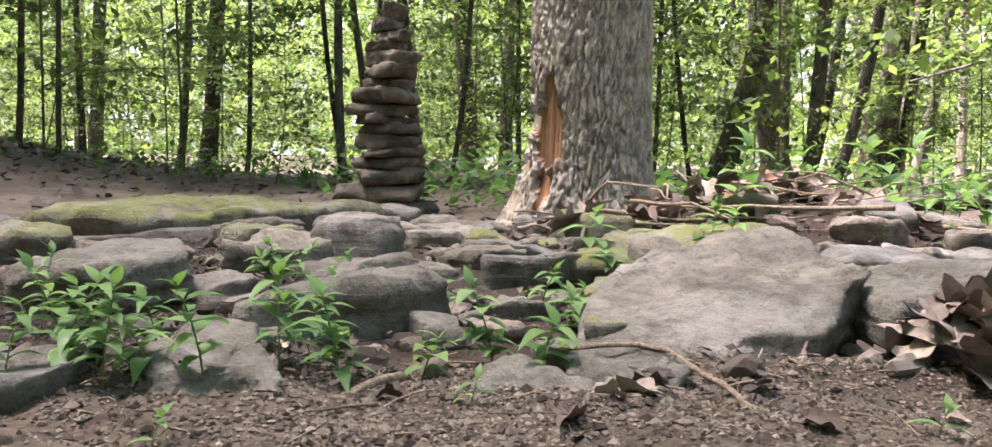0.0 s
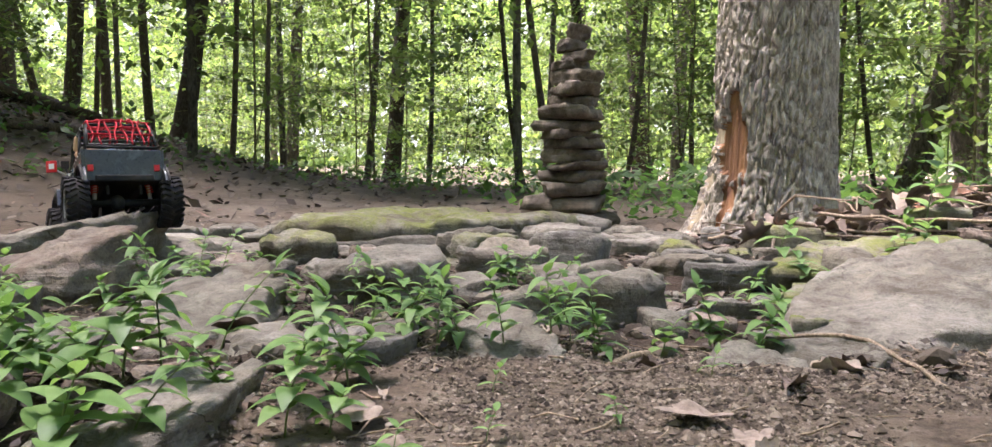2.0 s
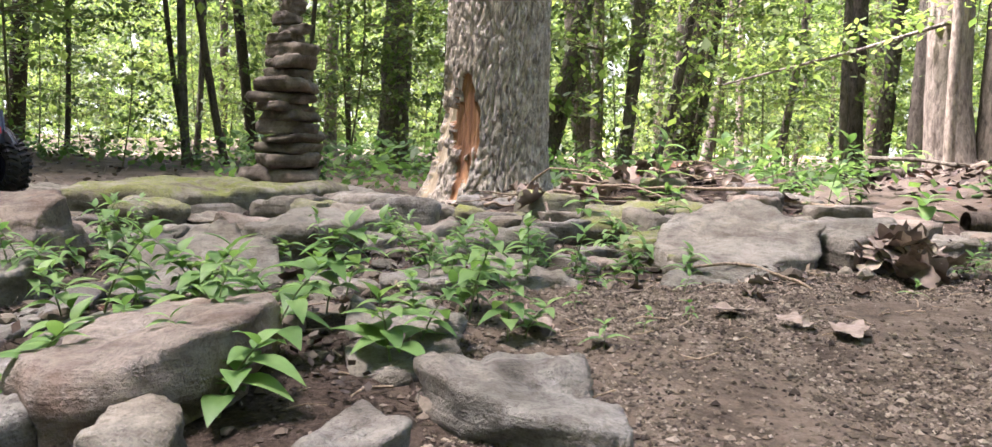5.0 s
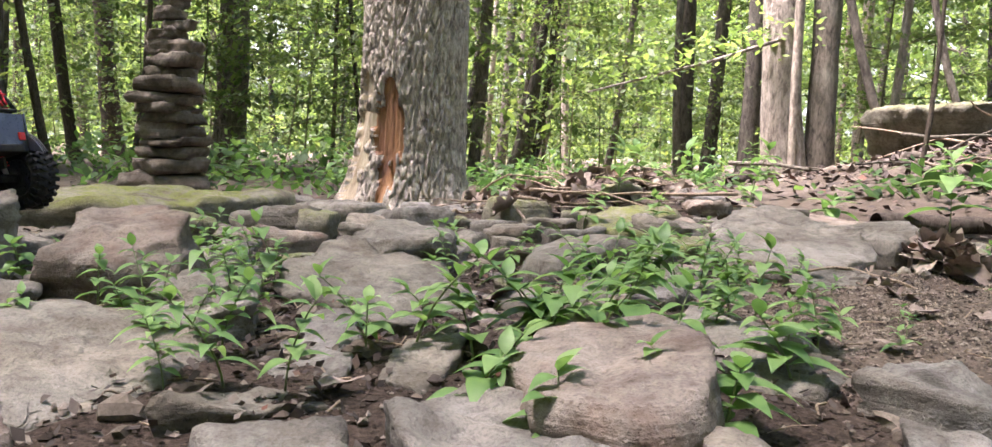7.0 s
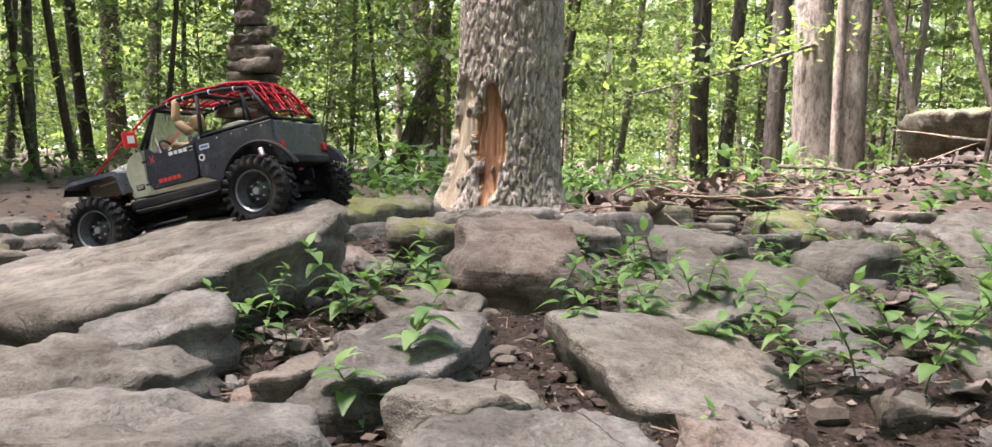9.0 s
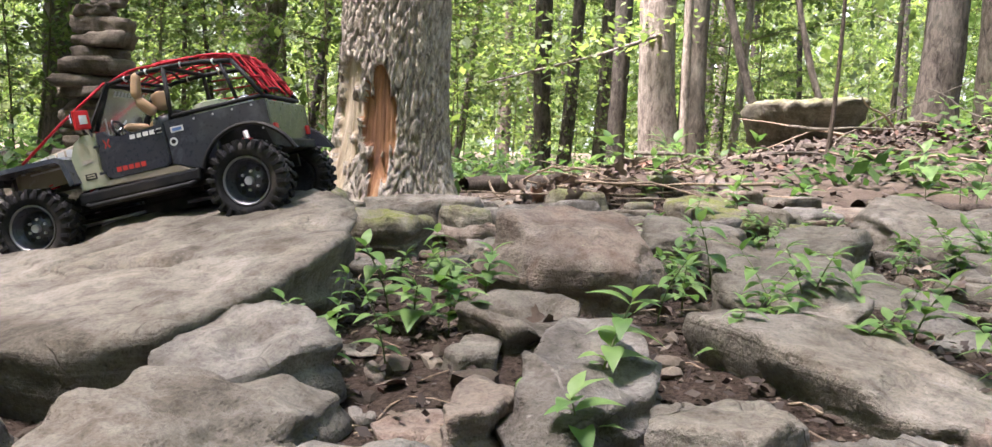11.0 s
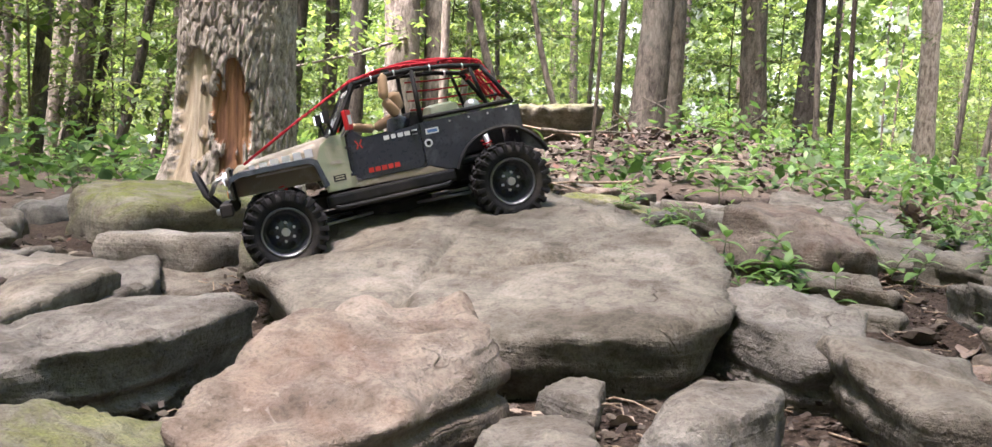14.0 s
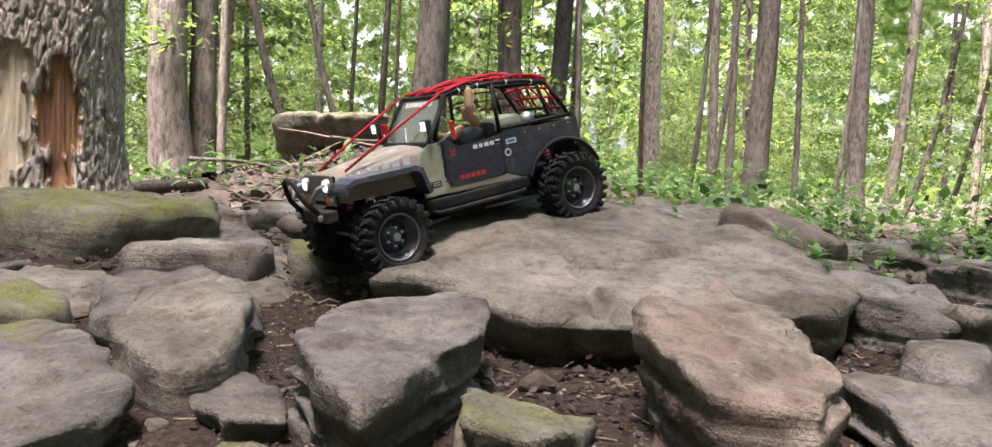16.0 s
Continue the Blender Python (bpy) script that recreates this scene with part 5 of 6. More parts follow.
def crawler():
    car = tagged(new("toy_crawler"), "remote-controlled toy off-road car in scuffed black, tan and olive paint", "toy car")
    fx, rx = WHEELBASE / 2, -WHEELBASE / 2
    wheel(car, fx, 1, 20, 4)
    wheel(car, fx, -1, 50, 4)
    wheel(car, rx, 1, 75)
    wheel(car, rx, -1, 10)
    # running gear
    for x in (fx, rx):
        rod("axle", [(x, -TRACK + 0.02, TYRE_R), (x, TRACK - 0.02, TYRE_R)], 0.008, MATTE, car, "black axle housing", 12)
        part("differential", bmesh.ops.create_uvsphere(b := bmesh.new(), u_segments=14, v_segments=10, radius=0.017, matrix=Matrix.Translation((x, 0.012, TYRE_R))) and b, MATTE, car, smooth=True)
        for s in (-1, 1):
            sx = x - 0.012 if x > 0 else x + 0.012
            sh = rod("shock", [(x, s * 0.058, TYRE_R + 0.004), (sx, s * 0.052, 0.135)], 0.0045, STEEL, car, "steel shock absorber")
            t = np.linspace(0, 1, 60)[:, None]
            coil = np.array([x, s * 0.058, TYRE_R + 0.02]) * (1 - t) + np.array([sx, s * 0.052, 0.125]) * t
            coil = coil + 0.0075 * np.concatenate([np.cos(t * 50), np.sin(t * 50), 0 * t], 1)
            rod("spring", coil, 0.0013, RED_GLOSS, sh, "red coil spring", 5)
            rod("link_rod", [(x + (-0.012 if x > 0 else 0.012), s * 0.045, TYRE_R - 0.010), (math.copysign(0.035, x), s * 0.03, 0.052)], 0.0028, STEEL, car, "thin steel suspension link")
    rod("drive_shaft", [(fx - 0.02, 0.01, TYRE_R + 0.005), (0.02, 0.0, 0.062)], 0.004, MATTE, car)
    rod("drive_shaft", [(rx + 0.02, 0.01, TYRE_R + 0.005), (-0.02, 0.0, 0.062)], 0.004, MATTE, car)
    part("skid_plate", plate([(0.06, 0.052), (0.045, 0.043), (-0.045, 0.043), (-0.06, 0.052), (-0.06, 0.06), (0.06, 0.06)], -0.032, 0.032), MATTE, car)
    for s in (-1, 1):
        part("chassis_rail", boxy((0, s * 0.034, 0.082), (0.40, 0.006, 0.02), 0.001), MATTE, car)
        rod("tie_rod", [(fx + 0.018, -0.07, TYRE_R - 0.002), (fx + 0.018, 0.07, TYRE_R - 0.002)], 0.0028, STEEL, car, "steel steering rod") if s > 0 else None
    part("gearbox", boxy((0.0, 0.0, 0.078), (0.08, 0.05, 0.04), 0.006), MATTE, car)
    # tub
    part("tub_floor", boxy((-0.06, 0, 0.102), (0.29, 0.160, 0.006), 0.001), MATTE, car)
    part("firewall", boxy((0.082, 0, 0.135), (0.006, 0.156, 0.07), 0.001), MATTE, car)
    part("tailgate", boxy((-0.2085, 0, 0.135), (0.006, 0.158, 0.070), 0.002), BLACK, car)
    part("dashboard", boxy((0.066, 0, 0.160), (0.028, 0.148, 0.022), 0.005), MATTE, car)
    for s in (-1, 1):
        y0, y1 = sorted((s * 0.079, s * 0.085))
        quarter = part("rear_quarter_panel", plate([(-0.053, 0.172), (-0.053, 0.108), (-0.085, 0.096)] + arch(rx, 0.066, 0.076, 22, 158, 13) + [(-0.252 + 0.003, 0.093), (-0.2115, 0.105), (-0.2115, 0.171)][1:], y0, y1), BLACK, car)
        part("wheel_arch_lip", bm_lip(rx, 0.066, 0.076, 20, 160, s), MATTE, quarter)
        door = part("door", plate([(0.054, 0.178), (0.058, 0.125), (0.052, 0.112), (0.044, 0.107), (-0.041, 0.107), (-0.049, 0.111), (-0.0515, 0.12), (-0.0515, 0.171), (-0.02, 0.1675), (0.022, 0.166), (0.034, 0.170), (0.042, 0.178)], *sorted((s * 0.0805, s * 0.0868))), BLACK, car, "black half door with stickers")
        part("door_handle", boxy((-0.043, s * 0.0885, 0.160), (0.011, 0.003, 0.004), 0.001), MATTE, door)
        for z in (0.118, 0.158):
            part("hinge", boxy((0.056, s * 0.0882, z), (0.010, 0.003, 0.004), 0.0008), BLACK, door)
        part("cowl_panel", plate([(0.0575, 0.179), (0.0595, 0.126), (0.053, 0.109), (0.050, 0.099), (0.098, 0.099), (0.103, 0.150), (0.094, 0.170), (0.078, 0.179)], y0, y1), OLIVE, car, "faded olive cowl panel")
        part("sill_panel", plate([(0.0575, 0.1065), (0.0575, 0.098), (-0.085, 0.094), (-0.058, 0.106)], *sorted((s * 0.0795, s * 0.0858))), TAN, car, "scraped tan sill strip")
        rocker = part("rock_slider", boxy((0.005, s * 0.084, 0.086), (0.195, 0.014, 0.018), 0.004), MATTE, car)
        rod("slider_tube", [(0.098, s * 0.082, 0.080), (0.085, s * 0.093, 0.074), (-0.075, s * 0.093, 0.074), (-0.088, s * 0.082, 0.080)], 0.0036, MATTE, rocker)
        # front wing
        wing = part("front_wing", wing_mesh(s), BLACK, car, "flat black front wing")
        # stickers, as plain shapes
        marks = [(-0.012 + k * 0.0105, 0.1605, 0.0082 if k % 3 else 0.0065, 0.0062) for k in range(-3, 2)]
        sticker("white_sticker", door, marks, WHITE_INK, 0.0870, s)
        part("square_sticker", boxy((-0.0475 + 0.003, s * 0.0870, 0.1605), (0.0075, 0.0006, 0.0075)), WHITE_INK, door)
        sticker("red_sticker", door, [(0.030 - k * 0.0098, 0.1185, 0.0076, 0.0070) for k in range(5)], RED_INK, 0.0870, s)
        part("deer_sticker", deer(s), RED_INK, door)
        sticker("oval_sticker", quarter, [(-0.071, 0.157, 0.020, 0.0085)], WHITE_INK, 0.0852, s)
        sticker("oval_print", quarter, [(-0.071, 0.157, 0.015, 0.0045)], BLUE_INK, 0.0856, s)
        part("round_sticker", disc(bmesh.new(), (-0.062, s * 0.0852, 0.140), 0.0062, 0.0006), WHITE_INK, quarter)
        part("round_print", disc(bmesh.new(), (-0.062, s * 0.0857, 0.140), 0.0035, 0.0006), MATTE, quarter)
        sticker("dark_sticker", car, [(0.077, 0.117, 0.018, 0.009)], MATTE, 0.0853, s)
        sticker("sticker_print", car, [(0.077, 0.119, 0.013, 0.0018), (0.077, 0.1155, 0.013, 0.0018)], OLIVE, 0.0858, s)
        sticker("brown_sticker", car, [(0.078, 0.140, 0.016, 0.005)], TAN, 0.0853, s)
        for x, z in ((-0.10, 0.166), (-0.13, 0.166), (-0.16, 0.166), (-0.19, 0.166), (-0.2, 0.13), (-0.2, 0.11)):
            part("rivet", disc(bmesh.new(), (x, s * 0.0855, z), 0.0016, 0.001, segments=8), STEEL, quarter)
        # mirror
        mirror = part("mirror", boxy((0.052, s * 0.118, 0.196), (0.006, 0.024, 0.028), 0.002, Matrix.Rotation(radians(-s * 25), 4, 'Z')), RED_GLOSS, car, "red door mirror")
        part("mirror_badge", boxy((0.0487, s * 0.1185, 0.196), (0.0012, 0.012, 0.013), 0.0, Matrix.Rotation(radians(-s * 25), 4, 'Z')), WHITE_INK, mirror)
        rod("mirror_arm", [(0.062, s * 0.083, 0.176), (0.058, s * 0.100, 0.184), (0.053, s * 0.113, 0.192)], 0.0022, STEEL, mirror)
        # pillar spotlight
        spot = part("spotlight", boxy((0.078, s * 0.086, 0.207), (0.010, 0.018, 0.018), 0.002), MATTE, car)
        part("lens", boxy((0.0835, s * 0.086, 0.207), (0.0016, 0.014, 0.014), 0.001), LAMP, spot)
        rod("bracket", [(0.072, s * 0.080, 0.178), (0.076, s * 0.085, 0.198)], 0.0022, MATTE, spot)
    # bonnet and nose
    bm = bmesh.new()
    rows = []
    for x, w, z0, z1 in ((0.224, 0.048, 0.118, 0.153), (0.215, 0.052, 0.118, 0.160), (0.17, 0.058, 0.118, 0.166), (0.12, 0.066, 0.118, 0.172), (0.082, 0.073, 0.118, 0.177)):
        prof = [(-w, z0), (-w, z1 - 0.010), (-w + 0.004, z1 - 0.004), (-w + 0.012, z1), (0, z1 + 0.003), (w - 0.012, z1), (w - 0.004, z1 - 0.004), (w, z1 - 0.010), (w, z0)]
        rows.append([bm.verts.new((x, y, z)) for y, z in prof])
    for a, b in zip(rows, rows[1:]):
        for k in range(len(a) - 1):
            bm.faces.new((a[k], a[k + 1], b[k + 1], b[k]))
    bm.faces.new(rows[0][::-1])
    bm.faces.new(rows[-1])
    bmesh.ops.recalc_face_normals(bm, faces=bm.faces)
    bonnet = part("bonnet", bm, TAN, car, "worn tan bonnet with white sticker shapes", True)
    for s in (-1, 1):
        for k in range(6):
            part("white_sticker", boxy((0.195 - k * 0.0165, s * (0.0555 + k * 0.0026), 0.1535 + k * 0.0014), (0.0115 if k else 0.008, 0.0012, 0.0125), 0, Matrix.Rotation(radians(s * -9), 4, 'Z')), WHITE_INK, bonnet)
        bm = boxy((0.15, s * 0.0625, 0.1425), (0.085, 0.0012, 0.0028), 0, Matrix.Rotation(radians(s * -9), 4, 'Z'))
        part("sticker_line", bm, WHITE_INK, bonnet)
        part("bonnet_latch", boxy((0.205, s * 0.054, 0.150), (0.006, 0.004, 0.010), 0.001), STEEL, bonnet)
    grille = part("grille", plate_x(0.2255, 0.0285, 0.052, 0.114, 0.160), MATTE, car, "upright grey slotted grille")
    for k in range(8):
        part("grille_bar", boxy((0.2305, (k - 3.5) * 0.0074, 0.140), (0.004, 0.0034, 0.036), 0.0012), TAN_GREY, grille)
    part("grille_rim", boxy((0.2298, 0, 0.160), (0.004, 0.098, 0.005), 0.0015), TAN_GREY, grille)
    for s in (-1, 1):
        part("grille_cheek", boxy((0.2298, s * 0.0415, 0.138), (0.004, 0.022, 0.046), 0.0018), TAN_GREY, grille)
        lamp = part("headlight", disc(bmesh.new(), (0.2335, s * 0.0405, 0.147), 0.0105, 0.007, 'X'), STEEL, car, "round lit headlight")
        part("lens", disc(bmesh.new(), (0.2372, s * 0.0405, 0.147), 0.0085, 0.002, 'X'), LAMP, lamp)
        ind = part("indicator", disc(bmesh.new(), (0.2330, s * 0.0405, 0.1245), 0.0075, 0.005, 'X'), STEEL, car)
        part("lens", disc(bmesh.new(), (0.2362, s * 0.0405, 0.1245), 0.0055, 0.002, 'X'), AMBER, ind, "amber lens")
    bumper = part("front_bumper", boxy((0.243, 0, 0.103), (0.018, 0.128, 0.018), 0.003), MATTE, car)
    rod("bumper_hoop", [(0.250, -0.032, 0.105), (0.268, -0.030, 0.130), (0.276, -0.020, 0.158), (0.278, 0.0, 0.164), (0.276, 0.020, 0.158), (0.268, 0.030, 0.130), (0.250, 0.032, 0.105)], 0.0042, MATTE, bumper)
    for s in (-1, 1):
        rod("steel_stay", [(0.240, s * 0.050, 0.150), (0.252, s * 0.046, 0.146), (0.262, s * 0.034, 0.128)], 0.0026, STEEL, bumper)
        part("tow_hook", boxy((0.254, s * 0.045, 0.103), (0.008, 0.006, 0.009), 0.002), STEEL, bumper)
    part("winch", disc(bmesh.new(), (0.232, 0, 0.107), 0.009, 0.05), MATTE, bumper)
    part("rear_bumper", boxy((-0.218, 0, 0.104), (0.012, 0.12, 0.014), 0.003), MATTE, car)
    for s in (-1, 1):
        part("tail_light", boxy((-0.2125, s * 0.068, 0.128), (0.005, 0.012, 0.014), 0.001), RED_GLOSS, car)
    # windscreen
    def slope(y, t):
        return (0.074 - 0.046 * t, y, 0.178 + 0.068 * t)
    frame_ = part("windscreen_frame", quad_bar([slope(-0.074, 0), slope(0.074, 0)], 0.006), MATTE, car)
    for pair in ([slope(-0.070, 1), slope(0.070, 1)], [slope(-0.074, 0), slope(-0.070, 1)], [slope(0.074, 0), slope(0.070, 1)]):
        part("frame_bar", quad_bar(pair, 0.006), MATTE, frame_)
    bm = bmesh.new()
    n = np.array([0.828, 0, 0.56]) * 0.0009
    c = [np.array(slope(*q)) for q in ((-0.071, 0.04), (0.071, 0.04), (0.068, 0.96), (-0.068, 0.96))]
    top, bot = [bm.verts.new(q + n) for q in c], [bm.verts.new(q - n) for q in c]
    bm.faces.new(top)
    bm.faces.new(bot[::-1])
    for k in range(4):
        bm.faces.new((top[k], bot[k], bot[(k + 1) % 4], top[(k + 1) % 4]))
    bmesh.ops.recalc_face_normals(bm, faces=bm.faces)
    pane = part("pane", bm, PANE, frame_, "clear dusty windscreen")
    pane.visible_shadow = False
    part("windscreen_banner", strip_on(slope, 0.045, 0.80, 0.90), WHITE_INK, frame_)
    for s in (-1, 1):
        rod("wiper", [slope(s * 0.005 + 0.012, -0.02), tuple(np.array(slope(s * 0.03 + 0.012, 0.35)) + n * 3)], 0.0013, STEEL, frame_)
    # cage
    cage = part("roll_cage", boxy((0.0, 0, 0.2455), (0.004, 0.12, 0.004), 0.001), MATTE, car)
    P = {"fr": (0.030, 0.246), "b": (-0.062, 0.252), "r": (-0.168, 0.238), "e": (-0.205, 0.177), "fb": (0.060, 0.182), "bb": (-0.060, 0.172)}
    for s in (-1, 1):
        y = s * 0.066
        q = {k: (v[0], y if k in "frb" else s * 0.072, v[1]) for k, v in P.items()}
        rod("cage_tube", [q["fb"], q["fr"]], 0.0036, MATTE, cage)
        rod("cage_tube", [q["fr"], (-0.016, y, 0.251), q["b"], (-0.12, y, 0.247), q["r"]], 0.0036, MATTE, cage)
        rod("cage_tube", [q["r"], (-0.187, s * 0.069, 0.208), q["e"]], 0.0036, MATTE, cage)
        rod("cage_tube", [q["b"], q["bb"]], 0.0036, MATTE, cage)
        rod("cage_tube", [(-0.062, s * 0.072, 0.178), (-0.205, s * 0.072, 0.178)], 0.0033, MATTE, cage)
        rod("cage_tube", [(-0.150, y, 0.241), (-0.165, s * 0.07, 0.178)], 0.003, MATTE, cage)
        for x, z in ((0.0, 0.249), (-0.035, 0.252), (-0.09, 0.250), (-0.14, 0.243)):
            part("cable_tie", disc(bmesh.new(), (x, y, z), 0.0046, 0.002, 'X', 10), WHITE_INK, cage)
    for x, z, w in ((0.030, 0.246, 0.066), (-0.062, 0.252, 0.066), (-0.168, 0.238, 0.066), (-0.205, 0.177, 0.072)):
        rod("cage_tube", [(x, -w, z), (x, w, z)], 0.0036, MATTE, cage)
    # red cord net over roof and tail
    rng = np.random.RandomState(4)
    line = [(0.030, 0.2475), (-0.016, 0.2535), (-0.062, 0.2555), (-0.12, 0.251), (-0.168, 0.242), (-0.187, 0.213), (-0.206, 0.182)]
    xs, zs = np.array(line).T
    s_ = np.linspace(0, 1, 40)
    cum = np.r_[0, np.cumsum(np.hypot(np.diff(xs), np.diff(zs)))]
    cum /= cum[-1]
    for y in np.linspace(-0.060, 0.060, 8):
        sag = 0.005 * np.sin(s_ * 14 + y * 90)
        pts = np.stack([np.interp(s_, cum, xs), y + 0.004 * np.sin(s_ * 20 + y * 200), np.interp(s_, cum, zs) + 0.004 + 0.007 * np.cos(y / 0.066 * 1.5) * np.sin(s_ * 3.14) + sag * 0.4], -1)
        rod("net_cord", pts, 0.0021, RED, cage, "red net cord", 5)
    for k in np.linspace(0.05, 0.97, 13):
        x, z = np.interp(k, cum, xs), np.interp(k, cum, zs)
        yy = np.linspace(-0.066, 0.066, 14)
        pts = np.stack([x + 0.005 * np.sin(yy * 60 + k * 30), yy, z + 0.002 + 0.008 * np.cos(yy / 0.066 * 1.5) * math.sin(k * 3.14)], -1)
        rod("net_cord", pts, 0.0021, RED if rng.rand() < 0.8 else MATTE, cage, "red net cord", 5)
    for s in (-1, 1):
        for z in np.linspace(0.190, 0.236, 4):
            e = -0.205 + (z - 0.177) * 0.6
            rod("net_cord", [(-0.072, s * 0.070, z + 0.004), (-0.12, s * 0.0695, z - 0.001), (e, s * 0.0695, z - 0.004)], 0.0014, RED if s < 0 else MATTE, cage, "red net cord", 5) if s < 0 else None
        rod("limb_riser", [(0.205, s * 0.050, 0.163), (0.12, s * 0.060, 0.208), (0.034, s * 0.066, 0.250)], 0.0022, RED, car, "red cord from nose to roof", 6)
    # inside
    for s in (-1, 1):
        seat = part("seat", boxy((-0.020, s * 0.036, 0.120), (0.05, 0.048, 0.026), 0.008), MATTE, car)
        part("seat_back", boxy((-0.050, s * 0.036, 0.158), (0.016, 0.046, 0.066), 0.007, Matrix.Rotation(radians(-12), 4, 'Y')), MATTE, seat)
    part("cargo_box", boxy((-0.15, -0.01, 0.135), (0.085, 0.09, 0.055), 0.004), MATTE, car)
    lid = part("cargo_tarp", boxy((-0.105, 0.012, 0.178), (0.05, 0.07, 0.034), 0.013), OLIVE, car, "crumpled olive cargo bag")
    part("cargo_lamp", bmesh.ops.create_uvsphere(b := bmesh.new(), u_segments=16, v_segments=10, radius=0.013, matrix=Matrix.Translation((-0.155, 0.018, 0.180))) and b, STEEL, car, "round silver lamp in the cargo bed", True)
    wheel_ = rod("steering_wheel", [(0.043 + 0.006 * math.sin(a), 0.036 + 0.017 * math.cos(a), 0.182 + 0.015 * math.sin(a)) for a in np.linspace(0, 6.283, 20)], 0.002, MATTE, car, sides=6)
    rod("steering_column", [(0.043, 0.036, 0.182), (0.066, 0.036, 0.166)], 0.002, MATTE, wheel_)
    return car


def bm_lip(cx, cz, r, a0, a1, s):
    v, f = tube_arrays(np.array([(x, s * 0.0875, z) for x, z in arch(cx, cz, r, a0, a1, 16)]), 0.0035, 6)
    bm = bmesh.new()
    vs = [bm.verts.new(q) for q in v]
    for q in f:
        bm.faces.new([vs[i] for i in q])
    return bm


def wing_mesh(s):
    """A flat-topped wing with its outer lip, from nose to sill."""
    top = [(0.232, 0.138), (0.228, 0.150), (0.215, 0.1555), (0.115, 0.1555), (0.104, 0.150), (0.094, 0.112)]
    low = [(0.232, 0.132), (0.226, 0.143), (0.214, 0.1475), (0.117, 0.1475), (0.110, 0.143), (0.101, 0.108)]
    bm = bmesh.new()
    ins = [bm.verts.new((x, s * (0.050 + 0.10 * max(0, 0.232 - x)), z)) for x, z in top]
    out = [bm.verts.new((x, s * 0.104, z - 0.001)) for x, z in top]
    lip = [bm.verts.new((x, s * 0.1055, z)) for x, z in low]
    und = [bm.verts.new((x, s * (0.050 + 0.10 * max(0, 0.232 - x)), z)) for x, z in low]
    for a, b in ((ins, out), (out, lip), (lip, und), (und, ins)):
        for k in range(len(top) - 1):
            bm.faces.new((a[k], a[k + 1], b[k + 1], b[k]))
    for k in (0, -1):
        bm.faces.new((ins[k], out[k], lip[k], und[k]))
    bmesh.ops.recalc_face_normals(bm, faces=bm.faces)
    return bm


def plate_x(x, wt, wb, z0, z1):
    return boxy((x, 0, (z0 + z1) / 2), (0.004, 2 * wb, z1 - z0), 0.001)


def quad_bar(pair, w):
    v, f = tube_arrays(np.array(pair, float), w / 2 * 1.3, 4)
    bm = bmesh.new()
    vs = [bm.verts.new(q) for q in v]
    for q in f:
        bm.faces.new([vs[i] for i in q])
    bm.faces.new(vs[:4])
    bm.faces.new(vs[4:8][::-1])
    bmesh.ops.recalc_face_normals(bm, faces=bm.faces)
    return bm


def strip_on(slope, half, t0, t1):
    bm = bmesh.new()
    n = Vector((0.828, 0, 0.56)) * 0.0022
    k = 9
    for i in range(k):
        a, b = -half + 2 * half * i / k, -half + 2 * half * (i + 0.72) / k
        bm.faces.new([bm.verts.new(Vector(slope(y, t)) + n) for y, t in ((a, t0), (b, t0), (b, t1), (a, t1))])
    return bm


def deer(s):
    """A small red badge of two bent strokes."""
    bm = bmesh.new()
    for k in (-1, 1):
        add_box(bm, (0.040 + k * 0.003, s * 0.0871, 0.162), (0.0018, 0.0006, 0.007), 0, Matrix.Rotation(k * 0.5, 4, 'Y'))
        add_box(bm, (0.040 + k * 0.0026, s * 0.0871, 0.1555), (0.0018, 0.0006, 0.006), 0, Matrix.Rotation(-k * 0.5, 4, 'Y'))
    return bm


TAN_GREY = paint("grey-tan grille paint", (0.17, 0.155, 0.13), (0.28, 0.25, 0.21), 0.6, 0.45)


def blob(pieces):
    """Plain rounded limbs between pairs of points as one shape."""
    out = []
    for a, b, r0, r1 in pieces:
        s = np.linspace(0, 1, 9)
        p = np.array(a)[None] * (1 - s[:, None]) + np.array(b)[None] * s[:, None]
        cap = np.sqrt(np.clip(1 - (np.abs(s - 0.5) * 2) ** 6, 0.02, 1))
        out.append(tube_arrays(p, (r0 + (r1 - r0) * s) * cap, 10))
    return joined(out)


CAR_AT = Vector((-1.4929, 1.7522, 0.0340))
CAR_AHEAD = Vector((-0.66, 0.70, -0.245)).normalized()
car = crawler()
side_ = Vector((0, 0, 1)).cross(CAR_AHEAD).normalized()
up_ = CAR_AHEAD.cross(side_)
car_m = Matrix.Translation(CAR_AT) @ Matrix((CAR_AHEAD, side_, up_)).transposed().to_4x4() @ Matrix.Scale(1.1, 4)
car.matrix_world = car_m
# the plain figure at the wheel, one arm up on the roof bar
v, f = blob([((-0.026, 0.036, 0.135), (-0.034, 0.036, 0.190), 0.018, 0.020), ((-0.034, 0.036, 0.195), (-0.030, 0.036, 0.226), 0.012, 0.013),
             ((-0.030, 0.056, 0.190), (-0.012, 0.070, 0.215), 0.009, 0.008), ((-0.012, 0.070, 0.215), (-0.018, 0.066, 0.255), 0.008, 0.007),
             ((-0.030, 0.018, 0.188), (0.004, 0.016, 0.176), 0.009, 0.008), ((0.004, 0.016, 0.176), (0.040, 0.030, 0.186), 0.008, 0.006),
             ((-0.020, 0.046, 0.138), (0.026, 0.048, 0.150), 0.012, 0.011), ((-0.020, 0.026, 0.138), (0.026, 0.024, 0.150), 0.012, 0.011)])
